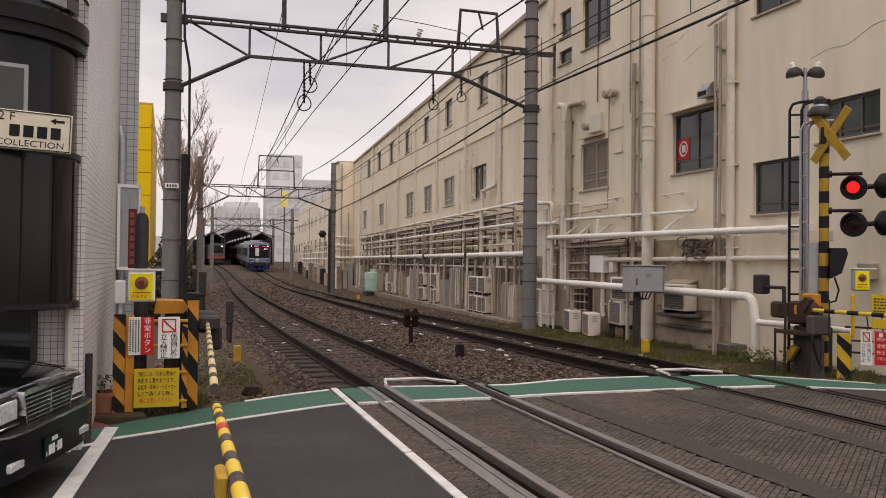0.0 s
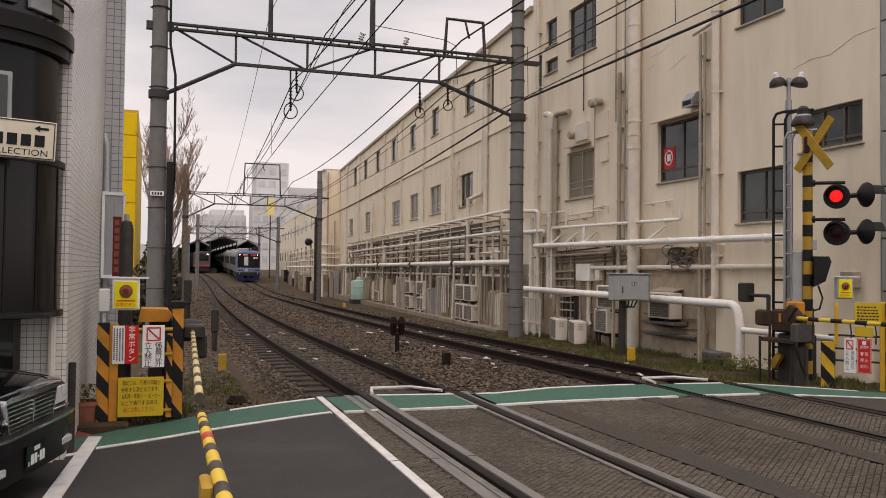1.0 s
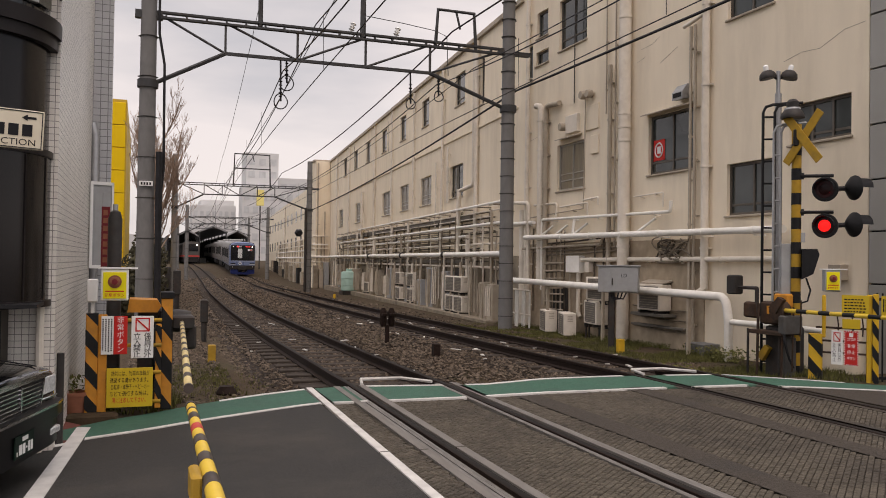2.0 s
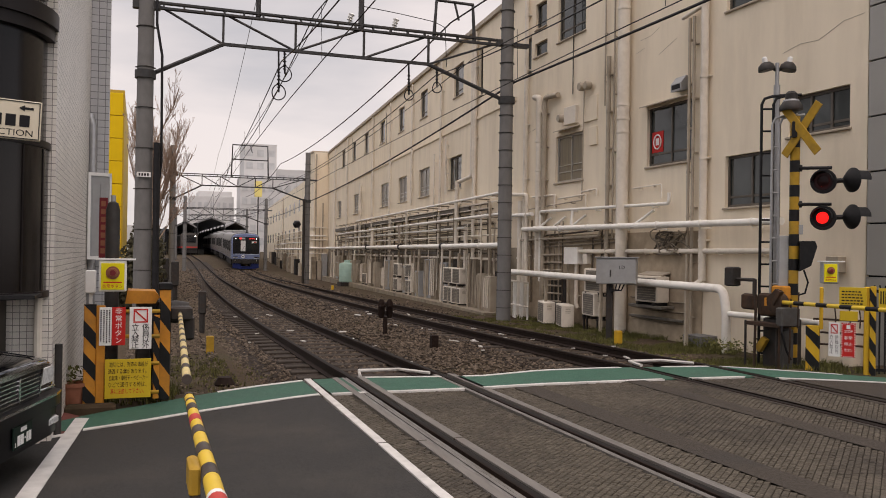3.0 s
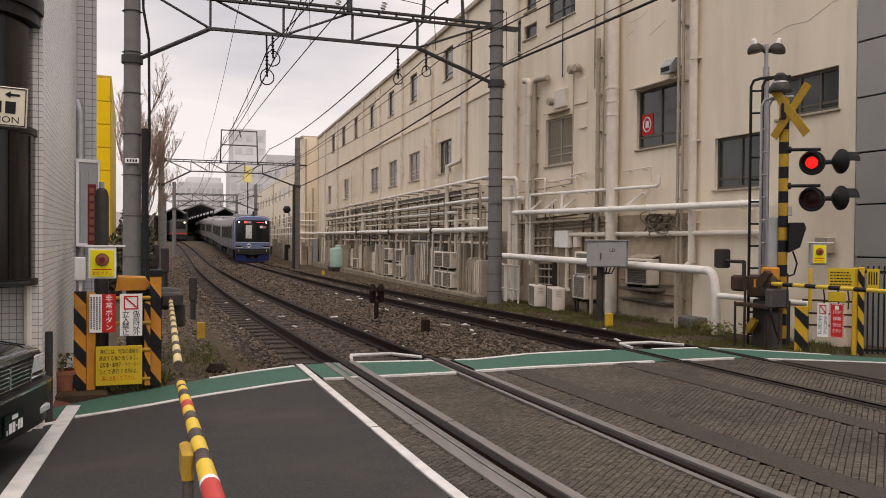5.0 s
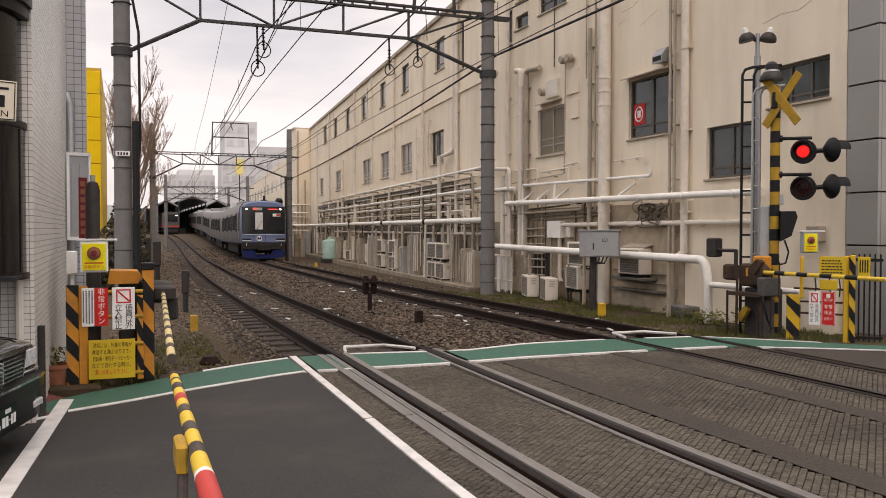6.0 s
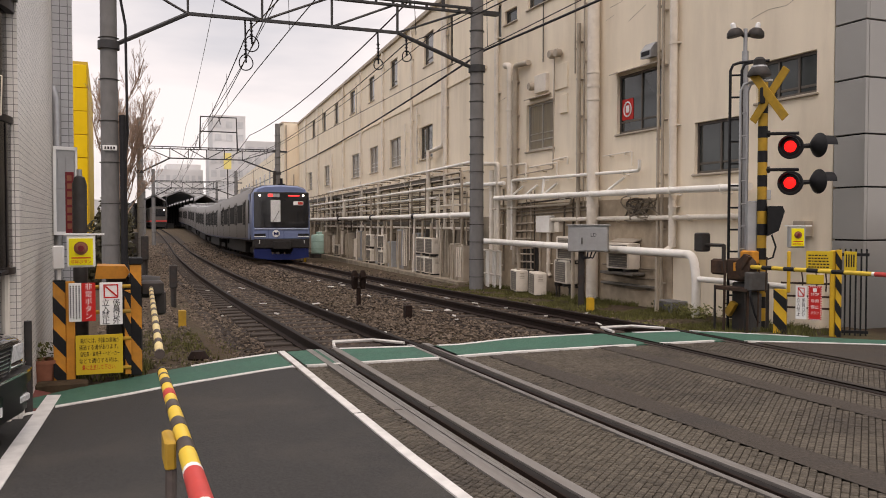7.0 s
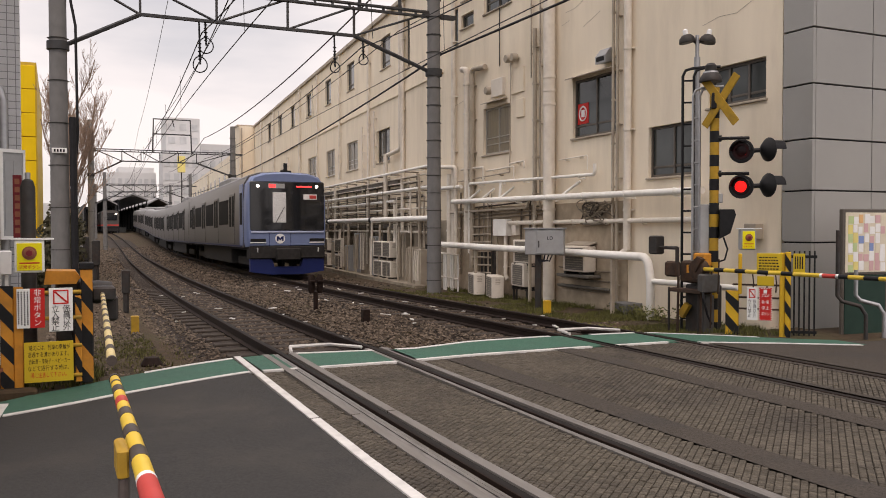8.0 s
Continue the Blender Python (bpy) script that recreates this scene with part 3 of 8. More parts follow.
def build_cream():
    ob = thing("cream_building", "long cream stucco building with pipes, running beside the tracks", "building")
    mb = MB()
    facade(mb, 9.53, 21.6, -0.4, 13.5, [w[:4] for w in WIN_NEAR])
    part("wall", mb, M_WALL, ob, "cream stucco wall with stains", weld=True)
    for b in ((9.53, 9.83, -0.4, 13.5), (21.3, 21.6, 8.9, 13.5), (9.83, 21.3, 13.2, 13.5)):
        mb = MB()
        mb.box(WALL_X + 0.3, 24.0, *b)
        part("wall" if b[2] < 13 else "roof", mb, M_WALL, ob)
    mb = MB()
    facade(mb, 21.6, 62.8, -0.8, 8.98, [w[:4] for w in WIN_FAR], xoff=0.0)
    part("wall", mb, M_WALL, ob, "lower cream wing bending along the tracks", weld=True)
    mb = MB()
    mb.box(12.42, wall_pt(62.8) + 12, 62.81, 65.0, -0.8, 9.05)
    part("wall", mb, M_WALL, ob, "projecting end bay of the cream wing")
    mb = MB()
    mb.box(12.34, wall_pt(62.8) + 12, 63.2, 65.05, 9.06, 9.2)
    part("coping", mb, M_PIPE_OLD, ob)
    # coping and roof
    mb = MB()
    for ya, yb in ((21.6, 62.8),):
        a, b = wall_pt(ya), wall_pt(yb)
        mb.add([(a - 0.10, ya, 8.98), (b - 0.10, yb, 8.98), (b + 0.35, yb, 8.98), (a + 0.35, ya, 8.98), (a - 0.10, ya, 9.12), (b - 0.10, yb, 9.12), (b + 0.35, yb, 9.12), (a + 0.35, ya, 9.12)],
               [(0, 1, 2, 3), (4, 5, 6, 7), (0, 1, 5, 4), (2, 3, 7, 6), (0, 3, 7, 4), (1, 2, 6, 5)])
    part("coping", mb, M_PIPE_OLD, ob, "grey-brown parapet coping")
    mb = MB()
    mb.add([(wall_pt(21.6) + 0.3, 21.6, 8.6), (wall_pt(62.8) + 0.3, 62.8, 8.6), (26, 62.8, 8.6), (24, 21.6, 8.6)], [(0, 1, 2, 3)])
    part("roof", mb, M_ROOFGREY, ob)
    # storey band and pilasters
    mb = MB()
    for ya, yb in ((22.0, 62.8),):
        a, b = wall_pt(ya), wall_pt(yb)
        mb.add([(a - 0.05, ya, 5.98), (b - 0.05, yb, 5.98), (b - 0.05, yb, 6.06), (a - 0.05, ya, 6.06), (a + 0.01, ya, 5.96), (b + 0.01, yb, 5.96), (b + 0.01, yb, 6.08), (a + 0.01, ya, 6.08)],
               [(0, 1, 2, 3), (0, 1, 5, 4), (3, 2, 6, 7), (0, 3, 7, 4), (1, 2, 6, 5)])
    part("string_course", mb, M_WALL, ob)
    for w in WIN_NEAR + WIN_FAR:
        build_window(*w, ob)
    # solid black boxes that stand in for the dimness of rooms behind the windows
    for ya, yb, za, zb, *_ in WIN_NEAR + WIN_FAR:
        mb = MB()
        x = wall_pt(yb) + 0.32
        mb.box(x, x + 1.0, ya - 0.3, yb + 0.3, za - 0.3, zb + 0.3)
        part("interior", mb, M_BLACK, ob, "black box standing in for the unlit room")
    # lower wall strips, darkened for grime and for the shade among the pipes
    for ya, yb, za, zb in ((13.35, 21.5, -0.45, 2.02), (21.7, 62.0, -0.9, 1.70)):
        mb = MB()
        facade(mb, ya, yb, za, zb, [], thick=0.02, xoff=-0.022)
        part("plinth", mb, M_WALL_LOW if ya < 20 else M_GRIME_SHADE, ob, "lower wall darkened for grime and shade", weld=True)
    return ob


# ---- grey clad building beside it ----
def build_grey():
    ob = thing("grey_building", "grey panel-clad building at the crossing corner", "building")
    x0, y1 = WALL_X - 0.02, 9.50
    yc = 8.94
    mb = MB()
    mb.box(x0 + 0.05, 18, yc + 0.05, y1, -0.3, 12)
    part("core", mb, M_BLACK, ob)
    zs = [-0.3, 1.26, 2.04, 2.81, 3.63, 4.46, 5.28, 6.1, 7.0, 8.0, 9.0, 10.0, 11.0]
    for za, zb in zip(zs, zs[1:]):
        mb = MB()
        mb.box(x0, x0 + 0.06, yc, y1, za + 0.012, zb - 0.012, 0.004)
        part("panel", mb, M_GREYPANEL, ob)
        xa = x0 + 0.062
        while xa < 15:
            w = 1.22
            mb = MB()
            mb.box(xa + 0.004, xa + w - 0.01, yc, yc + 0.06, za + 0.012, zb - 0.012, 0.004)
            part("panel", mb, M_GREYPANEL, ob)
            xa += w
    return ob


# ---- overhead line gantries ----
def build_gantry(y, xl, xr, zb, top, z_up, z_lo, nb, frame_x, name_label):
    g = thing("line_gantry", name_label, "gantry", "overhead line gantries", m=pose(0, y, 0))
    for x, d in ((xl, 0.20), (xr, 0.19)):
        mb = MB()
        mb.tube([(x, 0, zb), (x, 0, top)], d, 20, r2=d * 0.82)
        pole = part("pole", mb, M_CONC, g, "round grey concrete pole")
        z = zb + 0.5
        while z < top - 0.3:
            mb = MB()
            mb.lathe([(d * 1.0, -0.008), (d * 1.012, 0), (d * 1.0, 0.008)], 20, pose(x, 0, z))
            for sg in (-1, 1):
                mb.box(x + sg * (d * 0.95) - 0.03, x + sg * (d * 0.95) + 0.03, -0.015, 0.015, z - 0.012, z + 0.012)
            z += 0.46 if x > 5 else 0.92
            part("step_band", mb, M_DARKMETAL, pole)
    mb = MB()
    xa, xb = xl + 0.15, xr - 0.15
    mb.box(xa, xb, -0.06, 0.06, z_up - 0.06, z_up - 0.01)
    mb.box(xa, xb, -0.06, 0.06, z_up + 0.06, z_up + 0.11)
    for i in range(int((xb - xa) / 0.45)):
        mb.box(xa + 0.2 + i * 0.45, xa + 0.24 + i * 0.45, -0.05, 0.05, z_up - 0.01, z_up + 0.06)
    mb.box(xl - 0.3, xl + 0.3, -0.08, 0.08, z_up - 0.09, z_up + 0.09)
    mb.box(xr - 0.3, xr + 0.6, -0.08, 0.08, z_up - 0.05, z_up + 0.05)
    part("upper_chord", mb, M_STEEL, g, "dark steel upper chord")
    mb = MB()
    lo_a, lo_b = xl + 1.7, xr - 2.2
    mb.box(lo_a, lo_b, -0.04, 0.04, z_lo - 0.035, z_lo + 0.035)
    mb.tube([(lo_a, 0, z_lo), (xl + 0.1, 0, z_lo - 0.85)], 0.05, 6)
    mb.tube([(lo_b, 0, z_lo), (xr - 0.1, 0, z_lo - 0.75)], 0.05, 6)
    mb.lathe([(0.23, -0.09), (0.23, 0.09)], 16, pose(xl, 0, z_lo - 0.86))
    mb.lathe([(0.22, -0.09), (0.22, 0.09)], 16, pose(xr, 0, z_lo - 0.76))
    part("lower_chord", mb, M_STEEL, g, "dark steel lower chord with angled knees")
    mb = MB()
    n = nb
    for i in range(n + 1):
        x = lo_a + (lo_b - lo_a) * i / n
        mb.box(x - 0.025, x + 0.025, -0.03, 0.03, z_lo, z_up)
        if i < n:
            x2 = lo_a + (lo_b - lo_a) * (i + 1) / n
            a, b = ((x, z_up), (x2, z_lo)) if i < n / 3 else ((x, z_lo), (x2, z_up))
            mb.tube([(a[0], 0, a[1]), (b[0], 0, b[1])], 0.03, 5)
    mb.tube([(xl + 0.3, 0, z_up), (lo_a, 0, z_lo)], 0.03, 5)
    mb.tube([(xr - 0.3, 0, z_up), (lo_b, 0, z_lo)], 0.03, 5)
    part("lattice", mb, M_STEEL, g, "dark steel lattice bars")
    return g


build_ground()
build_road()
build_track(xn, -40, 200, "rust-brown steel rail with its head painted near black, near track")
build_track(xf, -40, 200, "rust-brown steel rail with its head painted near black, far track")
build_sleepers()
build_crossing_metal()
build_cream()
build_grey()
build_gantry(20.1, 0.07, 9.05, -0.4, 10.5, 7.04, 6.32, 3, None, "steel lattice gantry on concrete poles over both tracks")
build_gantry(53.0, 1.85, 10.05, -0.8, 7.8, 6.05, 5.45, 4, None, "second steel gantry with a raised frame over the tracks")


# ---- train ----
CAR = 19.6


def build_car(front):
    """A 19.6 m steel car; its front end is at y = 0 and it reaches to y = CAR; z = 0 is the rail head."""
    c = thing("train_car", "stainless steel commuter train car with blue front" if front else "stainless steel commuter train car with dark windows", "train car", "train cars")
    y0 = 0.75 if front else 0.12
    sec = [(-1.38, 1.0), (-1.40, 1.3), (-1.40, 2.6), (-1.36, 3.25), (-1.22, 3.48), (-0.85, 3.60), (0, 3.64), (0.85, 3.60), (1.22, 3.48), (1.36, 3.25), (1.40, 2.6), (1.40, 1.3), (1.38, 1.0)]
    mb = MB()
    mb.prism(sec, "y", y0, CAR - 0.12)
    part("body", mb, M_TRAINSTEEL, c, "brushed steel body shell")
    mb = MB()
    mb.prism([(-1.25, 3.46), (-1.20, 3.52), (-0.85, 3.63), (0, 3.67), (0.85, 3.63), (1.20, 3.52), (1.25, 3.46)], "y", y0 + 0.05, CAR - 0.2)
    mb.box(-0.8, 0.8, 8, 11.5, 3.6, 3.92, 0.06)
    part("roof", mb, M_ROOFGREY, c, "grey roof with cooling unit")
    mb = MB()
    mb.box(-1.15, 1.15, y0 + 4.5, CAR - 5, 0.30, 0.98, 0.03)
    mb.box(-1.2, 1.2, y0 + 0.2, CAR - 0.4, 0.9, 1.0)
    part("underframe", mb, M_UNDER, c, "black equipment boxes under the floor")
    for yb in (2.9, CAR - 2.9):
        mb = MB()
        for yy in (yb - 1.05, yb + 1.05):
            for s in (-1, 1):
                mb.lathe([(0.43, -0.06), (0.43, 0.06)], 16, pose(s * 0.56, yy, 0.43, 0, 90, 0))
        mb.box(-1.0, -0.85, yb - 1.6, yb + 1.6, 0.32, 0.62, 0.03)
        mb.box(0.85, 1.0, yb - 1.6, yb + 1.6, 0.32, 0.62, 0.03)
        part("bogie", mb, M_UNDER, c, "dark wheels and bogie frame")
    # doors and windows on both flanks
    n = 4
    pitch = (CAR - 1.5) / n
    for s in (-1, 1):
        for i in range(n):
            yc = 1.9 + pitch * (i + 0.32)
            mb = MB()
            mb.box(s * 1.385, s * 1.412, yc - 0.66, yc + 0.66, 1.12, 2.98, 0.006)
            door = part("door", mb, M_TRAINSTEEL, c)
            for k in (-1, 1):
                mb = MB()
                mb.box(s * 1.40, s * 1.418, yc + k * 0.33 - 0.25, yc + k * 0.33 + 0.25, 1.75, 2.88, 0.004)
                part("pane", mb, M_SIDEGLASS, door)
            if i < n - 1 or True:
                ya, yb = yc + 0.95, min(yc + pitch - 0.95, CAR - 0.9)
                if yb - ya > 0.5:
                    mb = MB()
                    mb.box(s * 1.385, s * 1.410, ya, yb, 1.85, 2.80, 0.006)
                    part("window", mb, M_SIDEGLASS, c, "dark side window")
        mb = MB()
        mb.box(s * 1.39, s * 1.402, y0 + 0.4, CAR - 0.3, 1.02, 1.07)
        part("stripe", mb, M_TRAINBLUE_D, c, "thin blue stripe along the floor line")
        mb = MB()
        mb.box(s * 1.385, s * 1.40, CAR - 0.32, CAR - 0.12, 1.02, 3.3)
        part("end_post", mb, M_ROOFGREY, c)
    if front:
        for k in (-1, 1):
            mb = MB()
            mb.box(k * 1.385, k * 1.408, 0.80, 1.50, 1.07, 3.22, 0.006)
            sp = part("side_panel", mb, M_TRAINBLUE, c, "blue panel behind the cab corner")
            mb = MB()
            mb.box(k * 1.395, k * 1.414, 0.92, 1.42, 1.80, 2.92, 0.004)
            part("pane", mb, M_SIDEGLASS, sp)
        # moulded cab
        cab = [(-1.34, 1.02), (-1.38, 1.3), (-1.38, 2.6), (-1.33, 3.2), (-1.16, 3.46), (-0.8, 3.58), (0, 3.62), (0.8, 3.58), (1.16, 3.46), (1.33, 3.2), (1.38, 2.6), (1.38, 1.3), (1.34, 1.02)]
        mb = MB()
        rows = []
        for y, k in ((0.78, 1.004), (0.30, 1.0), (0.10, 0.985), (0.0, 0.95)):
            rows.append([(u * k, y + (0.10 if v > 2.2 else 0.0) * max(0, (v - 2.2)) / 1.4 * (1 if y < 0.2 else 0), (v - 2.2) * (1 if k > 0.99 else k) + 2.2) for u, v in cab + cab[:1]])
        mb.strip(rows)
        mb.add(rows[-1][:-1], [tuple(range(len(cab)))])
        part("cab", mb, M_TRAINBLUE, c, "light blue moulded cab front")
        mb = MB()
        mb.box(-1.29, 1.29, -0.02, 0.14, 1.57, 3.28, 0.05)
        ws = part("windscreen", mb, M_TRAINGLASS, c, "large black windscreen band")
        mb = MB()
        mb.box(-0.66, 0.04, -0.032, -0.012, 1.62, 2.98, 0.006)
        part("cab_door", mb, M_TRAINGLASS, ws, "gangway door with tall window")
        # the reflection in this pane is painted as a pale base colour
        mb = MB()
        mb.box(-0.52, -0.06, -0.040, -0.020, 1.86, 2.90, 0.006)
        part("door_pane", mb, M_LENS, ws, "door pane painted pale for its reflection")
        mb = MB()
        mb.box(-0.66, -0.10, -0.034, -0.014, 3.04, 3.20)
        part("display", mb, M_GREYBOX, ws, "grey route display")
        mb = MB()
        mb.box(-0.64, -0.42, -0.04, -0.03, 3.06, 3.18)
        part("display", mb, M_LEDRED, ws, "red service display")
        mb = MB()
        mb.box(0.30, 0.84, -0.034, -0.014, 3.08, 3.13)
        part("display", mb, M_LEDRED, ws, "red lettered destination display")
        mb = MB()
        mb.box(0.55, 1.02, -0.034, -0.014, 2.66, 2.84, 0.02)
        plate = part("plate", mb, M_WHITE, ws, "white service plate with red block")
        mb = MB()
        mb.box(0.76, 1.00, -0.042, -0.030, 2.69, 2.81, 0.01)
        part("mark", mb, M_REDFADE, ws)
        for x in (-1.02, 1.02):
            mb = MB()
            mb.lathe([(0.052, -0.02), (0.052, 0.012), (0.03, 0.022)], 14, pose(x, -0.02, 3.11, 90, 0, 0))
            part("headlight", mb, M_HEAD, c, "round lit headlight")
            mb = MB()
            mb.box(x - 0.26, x + 0.26, -0.035, 0.02, 1.20, 1.31, 0.02)
            part("tail_light", mb, M_BLACK, c, "black tail lamp recess")
            mb = MB()
            mb.box(x - 0.27, x + 0.27, -0.040, 0.02, 1.155, 1.19, 0.01)
            part("light_trim", mb, M_WHITE, c)
        mb = MB()
        mb.box(-1.26, 1.26, -0.035, 0.05, 1.51, 1.57, 0.01)
        part("trim", mb, M_TRAINPALE, c, "pale bar under the windscreen")
        for x in (-0.64, 0.10):
            mb = MB()
            mb.box(x - 0.008, x + 0.008, -0.012, 0.02, 1.06, 1.53)
            part("seam", mb, M_TRAINBLUE_D, c)
        mb = MB()
        mb.lathe([(0.17, -0.01), (0.17, 0.012)], 24, pose(-0.27, -0.015, 1.31, 90, 0, 0))
        emblem = part("emblem", mb, M_WHITE, c, "round white emblem with a dark mark")
        mb = MB()
        for x in (-0.085, 0.085):
            mb.box(-0.27 + x - 0.03, -0.27 + x + 0.03, -0.040, -0.026, 1.23, 1.39)
        mb.prism([(-0.385, 1.39), (-0.33, 1.39), (-0.27, 1.32), (-0.21, 1.39), (-0.155, 1.39), (-0.25, 1.25), (-0.29, 1.25)], "y", -0.041, -0.0262)
        part("mark", mb, M_TRAINBLUE_D, emblem)
        # dark block added where the front has a shaded recess
        mb = MB()
        mb.box(-1.30, 1.30, -0.012, 0.7, 0.62, 1.05, 0.03)
        part("recess_block", mb, M_UNDER, c, "dark block standing in for the shaded recess under the cab")
        mb = MB()
        mb.box(-0.42, 0.42, -0.18, 0.3, 0.56, 0.98, 0.04)
        part("coupler", mb, M_UNDER, c, "black coupler and hoses")
        mb = MB()
        mb.prism([(-1.28, 0.17), (-0.55, 0.07), (0.55, 0.07), (1.28, 0.17), (1.28, 0.61), (0.55, 0.61), (0.45, 0.34), (-0.45, 0.34), (-0.55, 0.61), (-1.28, 0.61)], "y", 0.05, 0.35)
        part("skirt", mb, M_TRAINBLUE_D, c, "deep blue front skirt")
        for x in (-1.05, 1.05):
            mb = MB()
            mb.tube([(x, -0.05, 0.85), (x, -0.1, 1.0)], 0.02, 6)
            part("step", mb, M_WHITE, c)
        mb = MB()
        mb.tube([(-0.42, -0.05, 1.85), (-0.12, -0.05, 2.4)], 0.012, 5)
        part("wiper", mb, M_BLACK, c)
        mb = MB()
        mb.tube([(0.12, 0.9, 3.60), (0.12, 0.9, 3.98)], 0.07, 8)
        mb.box(-0.06, 0.30, 0.8, 1.0, 3.58, 3.72)
        part("antenna", mb, M_BLACK, c, "black roof antenna")
    return c


# front position along the far track
TRAIN = [(0.0, 108.0), (1.0, 101.0), (1.5, 97.0), (3.0, 85.3), (3.5, 80.0), (4.0, 75.5), (4.5, 71.0), (5.0, 65.5), (5.5, 59.5), (6.0, 51.8), (6.5, 45.0), (7.0, 39.5), (7.5, 33.6), (8.0, 28.4)]
_ys = np.arange(-30, 259.5, 0.25)
_arc = np.concatenate([[0], np.cumsum([math.hypot(xf(b) - xf(a), b - a) for a, b in zip(_ys, _ys[1:])])])


def along(y, d):
    """The y on the far track d metres of track beyond y."""
    return float(np.interp(np.interp(y, _ys, _arc) + d, _arc, _ys))


def car_pose(y, k):
    """Pose of car k when the train's front is at y: its bogies stand on the track."""
    ya, yb = along(y, CAR * k + 2.9), along(y, CAR * k + CAR - 2.9)
    a = Vector((xf(ya), ya, zt(ya) + 0.004))
    b = Vector((xf(yb), yb, zt(yb) + 0.004))
    d = (b - a).normalized()
    rz = -math.degrees(math.atan2(d.x, d.y))
    rx = math.degrees(math.asin(d.z))
    o = a - d * 2.9
    return pose(o.x, o.y, o.z, rx, 0, rz)


CARS = [build_car(True)]
mid = build_car(False)
CARS += [mid] + [copy_thing(mid, Matrix()) for _ in range(4)]


# ---- left side: tiled corner building with dark bay ----
def tile_mat(name, col, grout, size=0.048):
    mt = mat(name, col, 0.35, var=0.04, scale=3, stain=tuple(c * 0.75 for c in col), stain_amt=0.4, stain_scale=0.9)
    nd, lk = mt.node_tree.nodes, mt.node_tree.links
    bs = nd["Principled BSDF"]
    src = bs.inputs["Base Color"].links[0].from_socket
    tc = nd.new("ShaderNodeTexCoord")
    sx = nd.new("ShaderNodeSeparateXYZ")
    lk.new(tc.outputs["Object"], sx.inputs[0])
    ad = nd.new("ShaderNodeMath")
    lk.new(sx.outputs[0], ad.inputs[0]), lk.new(sx.outputs[1], ad.inputs[1])
    cb = nd.new("ShaderNodeCombineXYZ")
    lk.new(ad.outputs[0], cb.inputs[0]), lk.new(sx.outputs[2], cb.inputs[1])
    br = nd.new("ShaderNodeTexBrick")
    br.offset, br.squash = 0.0, 1.0
    br.inputs["Scale"].default_value, br.inputs["Mortar Size"].default_value = 1.0, size * 0.05
    br.inputs["Brick Width"].default_value, br.inputs["Row Height"].default_value = size, size
    br.inputs["Color1"].default_value = br.inputs["Color2"].default_value = (1, 1, 1, 1)
    br.inputs["Color2"].default_value = (0.90, 0.90, 0.90, 1)
    br.inputs["Mortar"].default_value = (*[g / c for g, c in zip(grout, col)], 1)
    lk.new(cb.outputs[0], br.inputs["Vector"])
    mx = nd.new("ShaderNodeMix")
    mx.data_type, mx.blend_type = "RGBA", "MULTIPLY"
    mx.inputs[0].default_value = 1.0
    lk.new(src, mx.inputs[6]), lk.new(br.outputs["Color"], mx.inputs[7])
    lk.new(mx.outputs[2], bs.inputs["Base Color"])
    bp = nd.new("ShaderNodeBump")
    bp.inputs["Strength"].default_value, bp.inputs["Distance"].default_value = 0.6, 0.004
    bp.invert = True
    lk.new(br.outputs["Fac"], bp.inputs["Height"])
    lk.new(bp.outputs[0], bs.inputs["Normal"])
    return mt


M_TILEWALL = tile_mat("mosaic_tile", (0.76, 0.722, 0.665), (0.22, 0.205, 0.19), 0.050)
M_TILEGREY = tile_mat("grey_mosaic_tile", (0.52, 0.525, 0.535), (0.2, 0.2, 0.205), 0.090)


def arc_pts(r, cx=-1.37, cy=7.1, ext=0.5):
    """Plan of the rounded bay, from the tiled corner to the street front."""
    pts = [(cx + r * math.cos(a), cy - r * math.sin(a)) for a in np.linspace(0, math.pi / 2, 13)]
    return pts + [(cx - ext, cy - r)]


def bay_band(mb, r, z0, z1, thick=0.08):
    a, b = arc_pts(r), arc_pts(r - thick)
    n = len(a)
    p = [(x, y, z0) for x, y in a] + [(x, y, z1) for x, y in a] + [(x, y, z0) for x, y in b] + [(x, y, z1) for x, y in b]
    q = []
    for i in range(n - 1):
        q += [(i, i + 1, n + i + 1, n + i), (2 * n + i, 3 * n + i, 3 * n + i + 1, 2 * n + i + 1), (n + i, n + i + 1, 3 * n + i + 1, 3 * n + i), (i, 2 * n + i, 2 * n + i + 1, i + 1)]
    q += [(0, n, 3 * n, 2 * n), (n - 1, 3 * n - 1, 4 * n - 1, 2 * n - 1)]
    mb.add(p, q)


